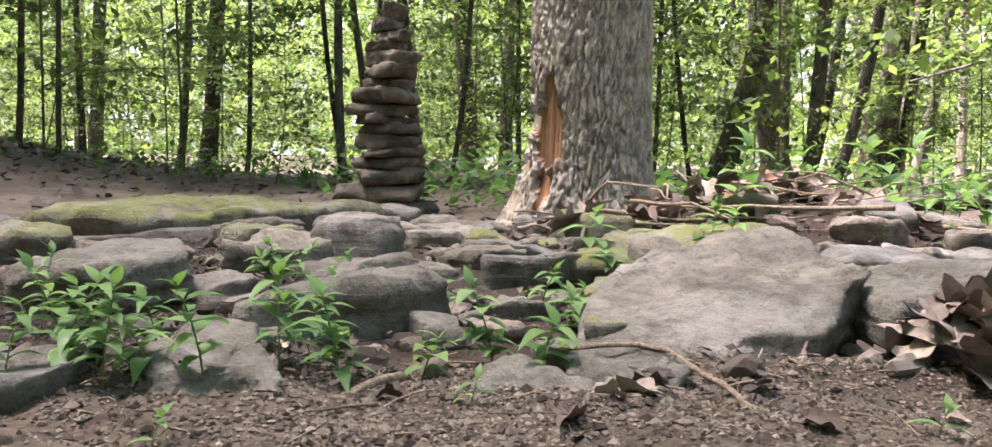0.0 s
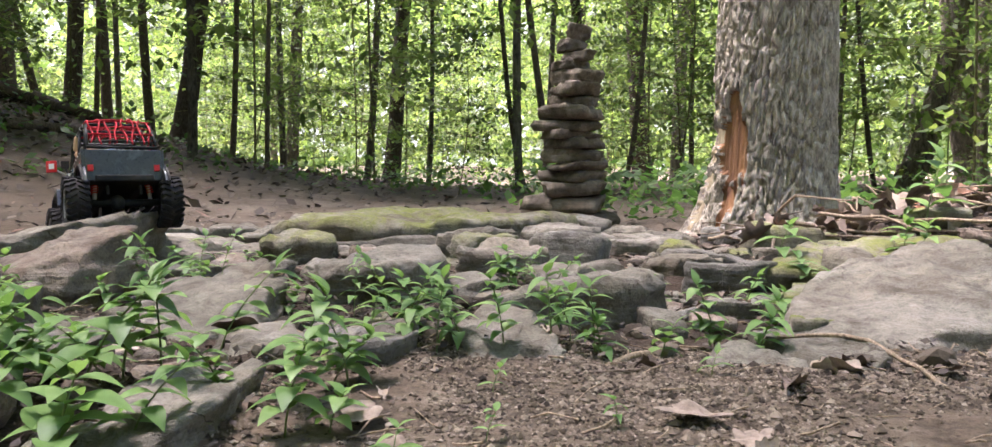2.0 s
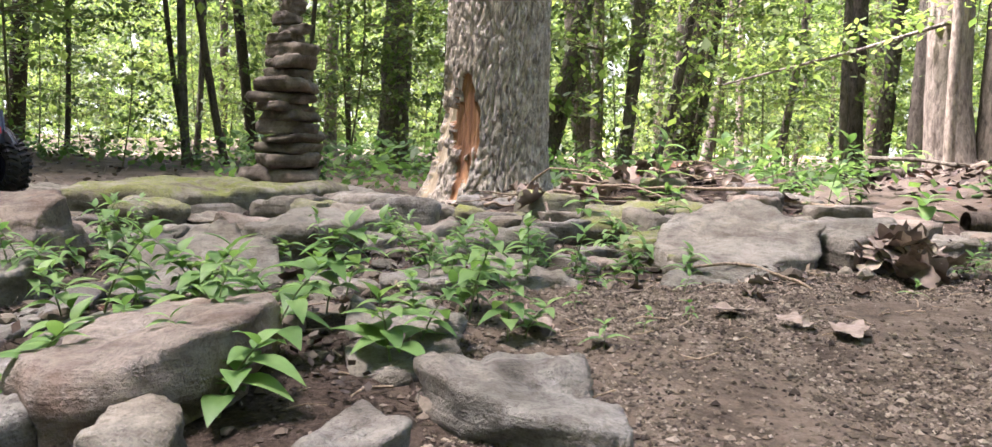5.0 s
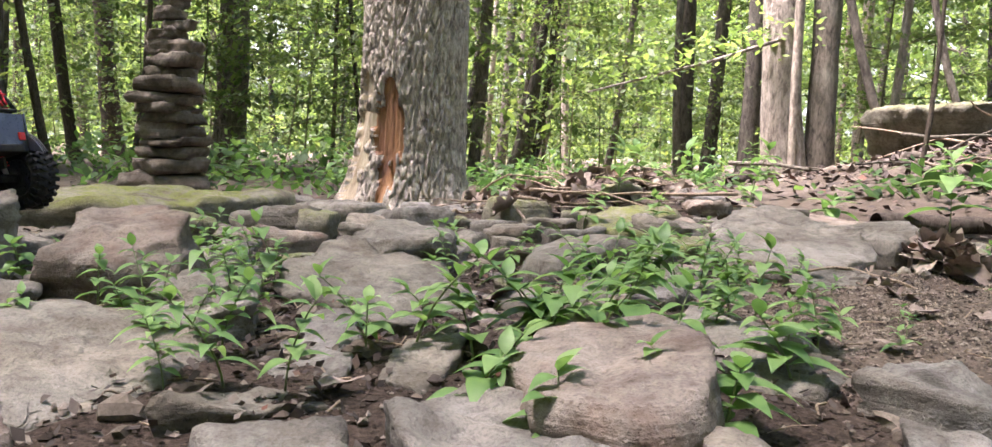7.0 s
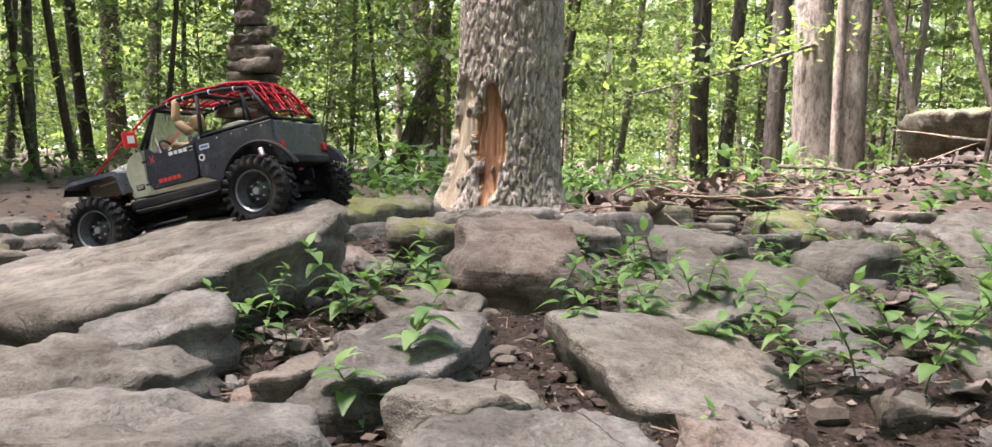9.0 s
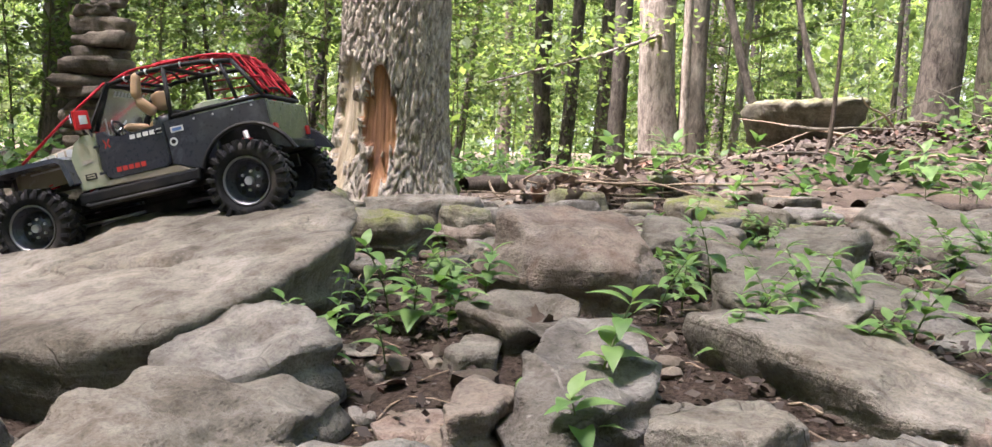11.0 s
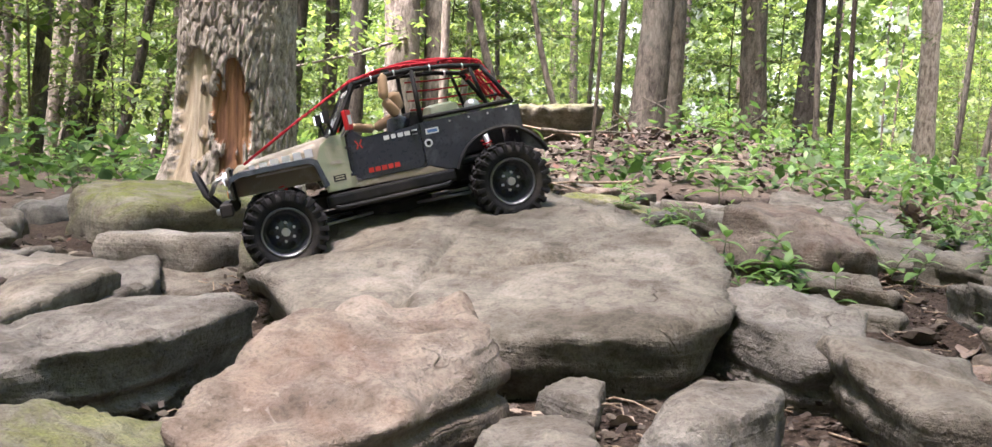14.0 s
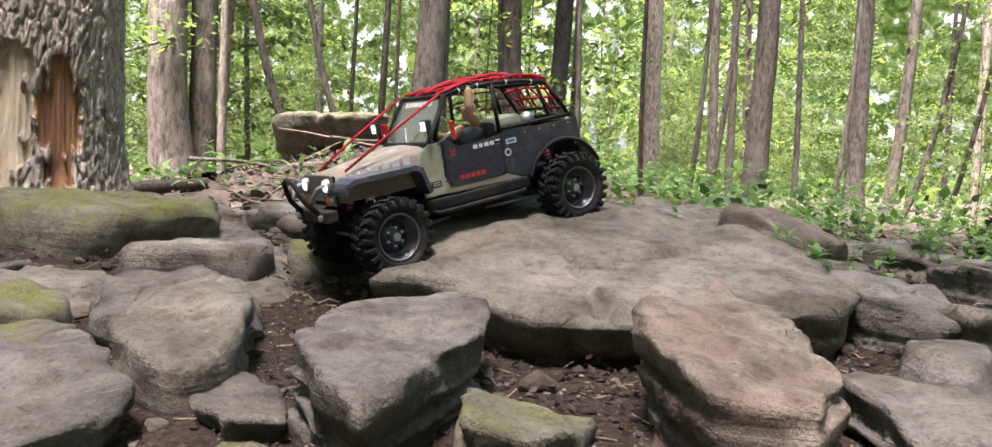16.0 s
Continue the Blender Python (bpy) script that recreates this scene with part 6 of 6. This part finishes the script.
me = array_mesh("toy_figure", v, f, SKIN)
me.materials.append(BLACK)
me.materials.append(DENIM)
n8 = len(f) // 8
me.polygons.foreach_set("material_index", np.where(np.arange(len(f)) < n8, 1, np.where(np.arange(len(f)) >= 6 * n8, 2, 0)).astype(np.int32))
figure = tagged(new("toy_figure", me), "plain beige toy figure seated in the crawler, one arm raised", "figure")
figure.matrix_world = car_m


# ---------- weeds between the rocks ----------
def blade(length, width, curl, seed=0):
    """A pointed leaf with a fold along its rib, lying along +x."""
    n = 7
    s = np.linspace(0, 1, n)
    w = width / 2 * np.sin(np.pi * np.clip(s, 0, 1) ** 0.75) ** 0.9 * (1 - 0.25 * s)
    w[0], w[-1] = width * 0.04, 0.0003
    z = curl * length * (0.55 * s - 1.1 * s ** 2)
    v = []
    for k in range(n):
        v += [(s[k] * length, -w[k], z[k] + 0.22 * w[k]), (s[k] * length, 0, z[k]), (s[k] * length, w[k], z[k] + 0.22 * w[k])]
    f = []
    for k in range(n - 1):
        a = 3 * k
        f += [(a, a + 3, a + 4, a + 1), (a + 1, a + 4, a + 5, a + 2)]
    return array_mesh("leaf", v, f, LEAF_WEED)


BLADES = [blade(0.056, 0.021, 0.5), blade(0.046, 0.019, 0.7), blade(0.066, 0.023, 0.6), blade(0.034, 0.016, 0.4)]
OVAL = [blade(0.048, 0.031, 0.5), blade(0.04, 0.026, 0.6), blade(0.055, 0.033, 0.45)]
BROAD = [blade(0.06, 0.034, 0.4), blade(0.05, 0.03, 0.6)]


def weed(x, y, tall, pairs, seed, leaves=None, z=None, size=1.0, lean=0.25, label="green leafy weed growing between the rocks", group="weeds"):
    rng = np.random.RandomState(seed)
    ob = tagged(new("weed_plant"), label, "plant", group)
    ob.location = (x, y, float(height(np.array([x]), np.array([y]))[0]) - 0.004 if z is None else z)
    t = np.linspace(0, 1, 7)
    a = rng.uniform(0, 6.28)
    path = np.stack([lean * tall * t ** 1.7 * math.cos(a), lean * tall * t ** 1.7 * math.sin(a), tall * t * (1 - 0.1 * t)], -1)
    child("stem", rod_mesh("stem", path, np.linspace(0.0016, 0.0008, 7) * min(size, 2), STEM, 5), ob)
    turn = rng.uniform(0, 180)
    for k in range(pairs):
        s = 0.25 + 0.75 * (k + 0.5) / pairs if pairs > 1 else 1.0
        p = np.array([np.interp(s, t, path[:, i]) for i in range(3)])
        turn += 90 + rng.uniform(-25, 25)
        for side in (0, 180):
            me = (leaves or BLADES)[rng.randint(len(leaves or BLADES))]
            m = pose(*p, 0, rng.uniform(-28, 12), turn + side + rng.uniform(-20, 20))
            sc = size * rng.uniform(0.75, 1.2) * (1.1 - 0.35 * s)
            child("leaf", me, ob, m=m @ Matrix.Diagonal((sc, sc, sc, 1)))
    for k in range(2):
        m = pose(*path[-1], 0, rng.uniform(-60, -20), rng.uniform(0, 360))
        child("leaf", BLADES[3], ob, m=m @ Matrix.Diagonal((size, size, size, 1)))
    return ob


# seedlings, the thick growth beside the dug soil, and single weeds in the joints of the rocks
SEEDLINGS = [(-0.12, 0.56), (-0.3, 0.41), (-0.26, 0.64), (-0.23, 0.46), (0.39, 0.74), (-0.02, 0.78), (-1.32, 0.51), (-1.46, 0.85), (-1.52, 0.83)]
PATCH = [(-0.92, 0.63), (-0.79, 0.52), (-0.71, 0.54), (-0.77, 0.42), (-0.56, 0.35), (-0.73, 0.46), (-0.82, 0.6), (-0.85, 0.27), (-0.89, 0.33), (-0.82, 0.47), (-0.51, 0.52), (-0.54, 0.4), (-0.74, 0.29), (-0.67, 0.39), (-0.73, 0.5), (-0.68, 0.53), (-0.66, 0.47), (-0.74, 0.55), (-0.63, 0.56), (-0.61, 0.62)]
JOINTS = [(-1.02, 0.79), (-0.42, 0.83), (-0.36, 0.78), (-0.17, 0.91), (-0.08, 0.95), (-0.31, 1.46), (-0.39, 1.66), (-0.97, 1.1), (-0.68, 1.04), (-0.45, 0.78), (-0.44, 0.52), (-0.41, 0.44), (-0.34, 0.84), (-0.4, 1.56), (-0.08, 1.46), (0.08, 1.47), (0.13, 1.25), (-1.22, 1.34), (-1.17, 1.41), (-1.14, 1.12), (-1.13, 0.72), (-1.09, 0.54), (-0.28, 0.82), (-0.41, 0.6), (-0.24, 1.11), (0.25, 1.77), (0.27, 1.45), (-1.55, 1.13), (-1.23, 1.48), (-1.23, 1.17), (-1.01, 1.05)]
JOINTS_FAR = [(-1.07, 0.69), (-1.04, 0.5), (0.33, 1.57), (1.25, 2.37), (0.0, 1.03), (0.05, 0.93), (-1.42, 1.21), (-1.54, 1.03), (-1.0, 1.36), (-0.94, 1.24), (-1.13, 1.08), (-1.12, 0.86), (-1.2, 0.79), (-1.29, 0.78), (-1.03, 0.84), (-1.16, 0.76), (-1.55, 0.73), (-0.6, 1.13), (-0.25, 1.41), (0.66, 1.32), (-0.23, 0.91), (-1.63, 1.09), (-1.37, 1.1), (-1.16, 1.16), (-0.93, 1.06), (-1.09, 0.99), (-0.97, 1.48), (-1.04, 1.39), (0.8, 1.02), (-0.4, 1.01), (-0.45, 0.89), (-1.19, 0.95)]
rng = np.random.RandomState(9)
for k, (x, y) in enumerate(SEEDLINGS):
    weed(x, y, 0.035, 2, 500 + k, size=0.5, label="pale green seedling on the soil")
for k, (x, y) in enumerate(PATCH):
    for j in range(1 if k % 3 else 2):
        weed(x + rng.normal(0, 0.022), y + rng.normal(0, 0.022), rng.uniform(0.06, 0.14), rng.randint(4, 7), 520 + 2 * k + j, OVAL, size=rng.uniform(0.7, 1.15), lean=0.55, label="broad-leaved green weed in a thick patch")
for k, (x, y) in enumerate(JOINTS + JOINTS_FAR):
    for j in range(1 + k % 2):
        weed(x + j * rng.normal(0, 0.035), y + j * rng.normal(0, 0.035), rng.uniform(0.05, 0.13), rng.randint(4, 8), 600 + 3 * k + j, OVAL if k % 3 else None, size=rng.uniform(0.6, 1.0), lean=rng.uniform(0.2, 0.7))
# broad-leaved seedlings by the brush pile
for k, (x, y) in enumerate(((0.50, 2.0), (0.56, 2.06), (0.62, 2.5), (0.2, 1.95))):
    weed(x, y, 0.11, 3, 700 + k, BROAD, size=1.25, label="broad-leaved green seedling beside the brush pile", z=0.0)
# knee-high growth further off
k = 0
for _ in range(900):
    if k >= 90:
        break
    b, r = radians(rng.uniform(-12, 112)), rng.uniform(2.6, 8.5)
    x, y = -1.5 + r * math.sin(b), 0.9 + r * math.cos(b)
    if 3.0 < x < 5.2 and 2.6 < y < 5.0 and k % 4 or b < radians(38) and r < 4.5 or x < 0.2 or math.hypot(x - 0.43, y - 4.05) < 0.7 or b > radians(100) and r < 5 or math.hypot(x - 4.8, y - 4.4) < 1.0:
        continue
    weed(x, y, rng.uniform(0.12, 0.4), rng.randint(3, 6), 800 + k, BROAD if k % 2 else None, size=rng.uniform(1.6, 3.2), label="tall green weed of the forest floor", group="forest floor weeds")
    k += 1


# ---------- sticks ----------
def stick(path, r0, r1, label, name="stick", wig=0.004, seed=0, material=None):
    p = np.array(path, float)
    t = np.linspace(0, len(p) - 1, len(p) * 5)
    q = np.stack([np.interp(t, np.arange(len(p)), p[:, i]) for i in range(3)], -1)
    q = q + wig * np.stack([grain(np.stack([t * 1.7, 0 * t + i, 0 * t + seed], -1), seed + i) for i in range(3)], -1)
    ob = new(name, rod_mesh(name, q, np.linspace(r0, r1, len(q)), material or TWIG, 8))
    return tagged(ob, label, "stick", "fallen sticks")


stick([(0.075, 0.934, 0.014), (0.152, 0.937, 0.019), (0.19, 0.917, 0.018), (0.211, 0.863, 0.006), (0.241, 0.807, -0.010), (0.28, 0.779, -0.017), (0.322, 0.76, -0.018)], 0.0028, 0.0036, "thin pale bent twig lying across flat stones", wig=0.003)
stick([(-0.343, 0.70, -0.018), (-0.276, 0.705, -0.014), (-0.204, 0.735, -0.012), (-0.149, 0.82, -0.012), (-0.098, 0.90, -0.01)], 0.0035, 0.006, "weathered grey stick lying along the flat stones", seed=3)
rng = np.random.RandomState(31)
for k in range(46):
    x, y = 0.75 + rng.normal(0, 0.28), 2.78 + rng.normal(0, 0.22)
    a, ln = rng.uniform(0, 6.28), rng.uniform(0.25, 0.75)
    z = float(height(np.array([x]), np.array([y]))[0]) + rng.uniform(0.0, 0.09)
    d = np.array([math.cos(a), math.sin(a), rng.uniform(-0.12, 0.3)]) * ln / 2
    c = np.array([x, y, z])
    stick([c - d, c + 0.02 * rng.normal(size=3), c + d], rng.uniform(0.003, 0.008), 0.002, "dry brown stick of the brush pile at the oak", wig=0.012, seed=40 + k)
for k in range(18):
    x, y = 4.6 + rng.normal(0, 0.75), 3.9 + rng.normal(0, 0.6)
    a, ln = rng.uniform(0, 6.28), rng.uniform(0.5, 1.6)
    z = float(height(np.array([x]), np.array([y]))[0]) + rng.uniform(0.0, 0.15)
    d = np.array([math.cos(a), math.sin(a), rng.uniform(-0.1, 0.5)]) * ln / 2
    c = np.array([x, y, z])
    stick([c - d, c + 0.03 * rng.normal(size=3), c + d], rng.uniform(0.008, 0.02), 0.004, "fallen branch beside the big boulder", wig=0.03, seed=90 + k, material=BARK if k % 3 else TWIG)
for k in range(60):
    x, y = rng.uniform(-2.3, 0.7), rng.uniform(0.3, 1.7)
    if min(math.hypot(x - a, y - b) for a, b in PATH_LINE) < 0.45:
        continue
    a, ln = rng.uniform(0, 6.28), rng.uniform(0.04, 0.14)
    z = float(height(np.array([x]), np.array([y]))[0]) + 0.004
    d = np.array([math.cos(a), math.sin(a), rng.uniform(-0.03, 0.1)]) * ln / 2
    c = np.array([x, y, z])
    stick([c - d, c, c + d], rng.uniform(0.0009, 0.002), 0.0007, "small dry twig on the soil", wig=0.006, seed=150 + k)


# ---------- fallen leaves ----------
def dead_material(name="dead leaf", shade=1.0):
    s = Nodes(name)
    info = s.add("ObjectInfo")
    g = s.add("NewGeometry")
    add = s.add("Math", operation='ADD')
    s.link(info.outputs["Random"], add.inputs[0])
    s.link(g.outputs["Random Per Island"], add.inputs[1])
    fr = s.add("Math", operation='FRACT')
    s.link(add.outputs[0], fr.inputs[0])
    col = s.ramp(fr.outputs[0], [(0, (0.085, 0.06, 0.045)), (0.35, (0.135, 0.096, 0.072)), (0.65, (0.23, 0.18, 0.14)), (0.93, (0.36, 0.29, 0.22)), (1.0, (0.28, 0.09, 0.04))])
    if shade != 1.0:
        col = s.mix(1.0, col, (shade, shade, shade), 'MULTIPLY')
    col = s.mix(0.7, col, s.ramp(s.noise(s.coords(), 90, 4, 0.7), [(0.3, (0.5, 0.48, 0.45)), (0.7, (1.1, 1.1, 1.1))]), 'MULTIPLY')
    s.bump(s.noise(s.coords(), 160, 3), 0.4, 0.002)
    return s.done(col, 0.75, specular=0.3)


DEAD = dead_material()
DEAD_DARK = dead_material("damp dead leaf", 0.45)
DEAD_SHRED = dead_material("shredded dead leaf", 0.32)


def dry_leaf(seed, length=0.06, lobes=4, curl=1.0, material=None):
    """A curled lobed leaf: a fan of small faces with a bent surface."""
    rng = np.random.RandomState(seed)
    n, m = 36, 5
    a = np.linspace(0, 2 * np.pi, n, endpoint=False)
    rim = (0.5 + 0.07 * np.cos(a * lobes * 2 + 0.4)) * (1 + rng.normal(0, 0.06, n))
    v = [(0, 0, 0)]
    for k in range(1, m + 1):
        r = rim * k / m
        for i in range(n):
            v.append((r[i] * math.cos(a[i]), 0.62 * r[i] * math.sin(a[i]), 0))
    v = np.array(v) * length
    v[:, 2] = curl * (3.2 * v[:, 1] ** 2 / length * rng.uniform(0.4, 1.3) - 1.5 * v[:, 0] ** 2 / length * rng.uniform(-0.4, 1.0)) + 0.09 * length * grain(v / length * 4 + seed, seed)
    bm = bmesh.new()
    vs = [bm.verts.new(q) for q in v]
    for i in range(n):
        bm.faces.new((vs[0], vs[1 + i], vs[1 + (i + 1) % n]))
    for k in range(m - 1):
        for i in range(n):
            o, o2 = 1 + k * n, 1 + (k + 1) * n
            bm.faces.new((vs[o + i], vs[o2 + i], vs[o2 + (i + 1) % n], vs[o + (i + 1) % n]))
    return bm_mesh("dead_leaf", bm, material or DEAD, True)


PALE = Nodes("pale dead leaf")
PALE = PALE.done(PALE.ramp(PALE.noise(PALE.coords(), 70, 5, 0.7), [(0.3, (0.11, 0.08, 0.06)), (0.6, (0.24, 0.19, 0.15)), (0.8, (0.32, 0.265, 0.21))]), 0.8, specular=0.2)
FLAT = [dry_leaf(20 + k, 0.06, (2, 3)[k % 2], 0.12, PALE) for k in range(3)]
DRY = [dry_leaf(k, 0.06, (3, 4, 2)[k % 3], (0.8, 1.2, 0.5)[k % 3]) for k in range(6)]


def lay_leaf(x, y, z, size, rng, label="dry curled brown leaf lying on the ground", group="fallen leaves", steep=18, kinds=None):
    kinds = kinds or DRY
    ob = tagged(new("dead_leaf", kinds[rng.randint(len(kinds))]), label, "leaf", group)
    ob.matrix_world = pose(x, y, z, rng.uniform(-steep, steep), rng.uniform(-steep, steep), rng.uniform(0, 360)) @ Matrix.Diagonal((size, size, size, 1))


rng = np.random.RandomState(77)
for k in range(130):
    x, y = rng.uniform(-2.3, 0.75), rng.uniform(0.2, 2.0)
    if min(math.hypot(x - a, y - b) for a, b in PATH_LINE) < 0.45:
        continue
    lay_leaf(x, y, float(height(np.array([x]), np.array([y]))[0]) + 0.006, rng.uniform(0.3, 0.9), rng)
for k in range(46):
    x, y = 0.58 + rng.normal(0, 0.06), 1.0 + rng.normal(0, 0.05)
    lay_leaf(x, y, -0.02 + 0.055 * max(0, 1 - ((x - 0.6) ** 2 + (y - 1.02) ** 2) / 0.016) + rng.uniform(0, 0.02), rng.uniform(0.9, 1.9), rng, "large crumpled brown leaf in a heap", "leaf heap", 40, DRY + FLAT + FLAT)
for k in range(150):
    x, y = 0.78 + rng.normal(0, 0.24), 2.78 + rng.normal(0, 0.2)
    lay_leaf(x, y, float(height(np.array([x]), np.array([y]))[0]) + rng.uniform(0, 0.08), rng.uniform(0.9, 1.8), rng, "dark reddish-brown dead leaf on the brush pile", "brush pile leaves", 50)
for x, y, s in ((-0.05, 0.57, 1.1), (0.05, 0.44, 1.2), (0.0, 0.5, 0.9), (-0.30, 0.42, 0.8), (-0.36, 0.5, 1.0), (-0.65, 0.82, 1.2), (-1.0, 0.48, 0.9)):
    lay_leaf(x, y, float(height(np.array([x]), np.array([y]))[0]) + 0.012, s, rng, "large pale brown leaf lying on the soil", steep=6, kinds=FLAT)

# a spiky seed ball and a red leaf
d3, f3 = BALLS[3]
spike = 0.011 * (1 + 0.28 * np.maximum(0, grain(d3 * 7, 3)) + 0.25 * hashed(np.arange(len(d3)), np.zeros(len(d3)), np.zeros(len(d3)), 2))
ball_ = tagged(new("seed_ball", array_mesh("seed_ball", d3 * spike[:, None], f3, BARK_DARK, False)), "dark spiky seed ball on the soil", "seed ball")
ball_.location = (-0.905, 0.43, -0.012)
lay_leaf(-0.645, 0.822, 0.012, 1.3, np.random.RandomState(3), "curled rust-red leaf among the rocks", "", 40)

# litter of the forest floor, too many to count
n = 9000
b, r = np.radians(rng.uniform(-48, 116, n)), 3.0 + 15 * rng.rand(n) ** 1.5
x, y = -1.4 + r * np.sin(b), 0.6 + r * np.cos(b)
p = np.stack([x, y, height(x, y) + 0.008], -1)
v, f = leaves_at(p, rng.normal(0, 0.3, (n, 3)) + (0, 0, 1), 0.06, rng, 0.0)
tagged(new("leaf_litter", array_mesh("leaf_litter", v, f, DEAD_DARK, False)), "scattered brown leaf litter on the forest floor", "leaf litter", kind="stuff")


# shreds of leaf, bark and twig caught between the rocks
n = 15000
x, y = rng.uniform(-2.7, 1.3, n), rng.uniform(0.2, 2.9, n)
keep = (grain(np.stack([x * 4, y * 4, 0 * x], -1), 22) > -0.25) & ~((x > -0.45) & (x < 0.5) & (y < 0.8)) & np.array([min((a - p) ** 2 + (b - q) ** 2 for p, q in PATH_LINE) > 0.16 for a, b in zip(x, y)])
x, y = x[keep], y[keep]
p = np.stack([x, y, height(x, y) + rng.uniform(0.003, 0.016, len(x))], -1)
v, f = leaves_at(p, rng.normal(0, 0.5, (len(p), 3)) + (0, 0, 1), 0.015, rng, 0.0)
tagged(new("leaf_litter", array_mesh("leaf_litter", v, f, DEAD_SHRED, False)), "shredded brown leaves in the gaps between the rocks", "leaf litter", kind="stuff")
pieces = []
for k in range(1400):
    px, py = rng.uniform(-2.6, 1.0), rng.uniform(0.2, 2.6)
    if min((px - a) ** 2 + (py - b) ** 2 for a, b in PATH_LINE) < 0.16:
        continue
    a, ln = rng.uniform(0, 6.28), rng.uniform(0.015, 0.06)
    e = np.array([math.cos(a), math.sin(a), rng.uniform(-0.15, 0.25)]) * ln / 2
    c = np.array([px, py, float(height(np.array([px]), np.array([py]))[0]) + 0.006])
    pieces.append(tube_arrays(np.stack([c - e, c + rng.normal(0, 0.08, 3) * ln, c + e]), rng.uniform(0.0006, 0.0016), 4))
v, f = joined(pieces)
tagged(new("twig_litter", array_mesh("twig_litter", v, f, TWIG)), "small broken twigs scattered between the rocks", "twigs", kind="stuff")
n = 9000
x, y = -8.6 + rng.normal(0, 2.4, n), 8.6 + rng.normal(0, 2.4, n)
p = np.stack([x, y, height(x, y) + rng.uniform(0, 0.02, n)], -1)
v, f = leaves_at(p, rng.normal(0, 0.45, (n, 3)) + (0, 0, 1), 0.10, rng, 0.0)
tagged(new("leaf_litter", array_mesh("leaf_litter", v, f, DEAD_DARK, False)), "dark brown leaf litter on the earth bank", "leaf litter", kind="stuff")
n = 5000
x, y = 5.0 + rng.normal(0, 1.1, n), 3.8 + rng.normal(0, 1.0, n)
p = np.stack([x, y, height(x, y) + rng.uniform(0, 0.02, n)], -1)
v, f = leaves_at(p, rng.normal(0, 0.45, (n, 3)) + (0, 0, 1), 0.075, rng, 0.0)
tagged(new("leaf_litter", array_mesh("leaf_litter", v, f, DEAD_DARK, False)), "dark brown leaf litter on the mound", "leaf litter", kind="stuff")

# ---------- crumbly soil ----------
def lumps(x, y, size, rng, sink=0.3):
    """Small uneven lumps on the ground, as verts and triangles."""
    base = np.array([(1, 0, 0), (0, 1, 0), (-1, 0, 0), (0, -1, 0), (0, 0, 1), (0, 0, -1)], float)
    tri = np.array([(0, 1, 4), (1, 2, 4), (2, 3, 4), (3, 0, 4), (1, 0, 5), (2, 1, 5), (3, 2, 5), (0, 3, 5)])
    n = len(x)
    a = rng.uniform(0, 6.28, n)
    rot = np.stack([np.stack([np.cos(a), -np.sin(a), 0 * a], -1), np.stack([np.sin(a), np.cos(a), 0 * a], -1), np.stack([0 * a, 0 * a, 0 * a + 1], -1)], 1)
    v = base[None] * (1 + rng.uniform(-0.35, 0.35, (n, 6, 1))) * np.stack([rng.uniform(0.7, 1.3, n), rng.uniform(0.6, 1.1, n), rng.uniform(0.4, 0.8, n)], -1)[:, None]
    v = np.einsum("nij,nkj->nki", rot, v) * (size / 2)[:, None, None]
    v = v + np.stack([x, y, height(x, y) + size * sink * 0.4], -1)[:, None]
    return v.reshape(-1, 3), (tri[None] + 6 * np.arange(n)[:, None, None]).reshape(-1, 3)


# humus lumps, coloured extra dark to carry the shade of the rock gaps
SHADED_SOIL = Nodes("dark humus lumps")
g_ = SHADED_SOIL.add("NewGeometry")
SHADED_SOIL = SHADED_SOIL.done(SHADED_SOIL.ramp(g_.outputs["Random Per Island"], [(0, (0.02, 0.015, 0.011)), (0.5, (0.05, 0.038, 0.029)), (0.85, (0.10, 0.078, 0.06)), (1, (0.22, 0.185, 0.15))]), 0.95, 0.0, 0.08)
n = 64000
x, y = rng.uniform(-0.55, 0.95, n), rng.uniform(0.12, 1.05, n) 
keep = grain(np.stack([x * 5, y * 5, 0 * x], -1), 4) + 0.35 > rng.uniform(-0.6, 0.9, n)
x, y = x[keep], y[keep]
v, f = lumps(x, y, rng.uniform(0.0026, 0.008, len(x)) * (1 + 1.0 * (rng.rand(len(x)) < 0.05)), rng)
tagged(new("soil_crumbs", array_mesh("soil_crumbs", v, f, CRUMB, False)), "crumbly dark brown soil and grit", "soil", kind="stuff")
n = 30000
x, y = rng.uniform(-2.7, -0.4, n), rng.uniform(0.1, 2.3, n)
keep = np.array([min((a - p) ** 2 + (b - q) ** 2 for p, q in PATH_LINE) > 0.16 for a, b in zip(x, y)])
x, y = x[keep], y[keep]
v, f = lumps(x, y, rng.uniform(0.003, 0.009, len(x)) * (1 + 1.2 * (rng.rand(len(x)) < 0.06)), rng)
tagged(new("gravel", array_mesh("gravel", v, f, SHADED_SOIL, False)), "dark soil and small gravel between the rocks, gap shade in the colour", "gravel", kind="stuff")
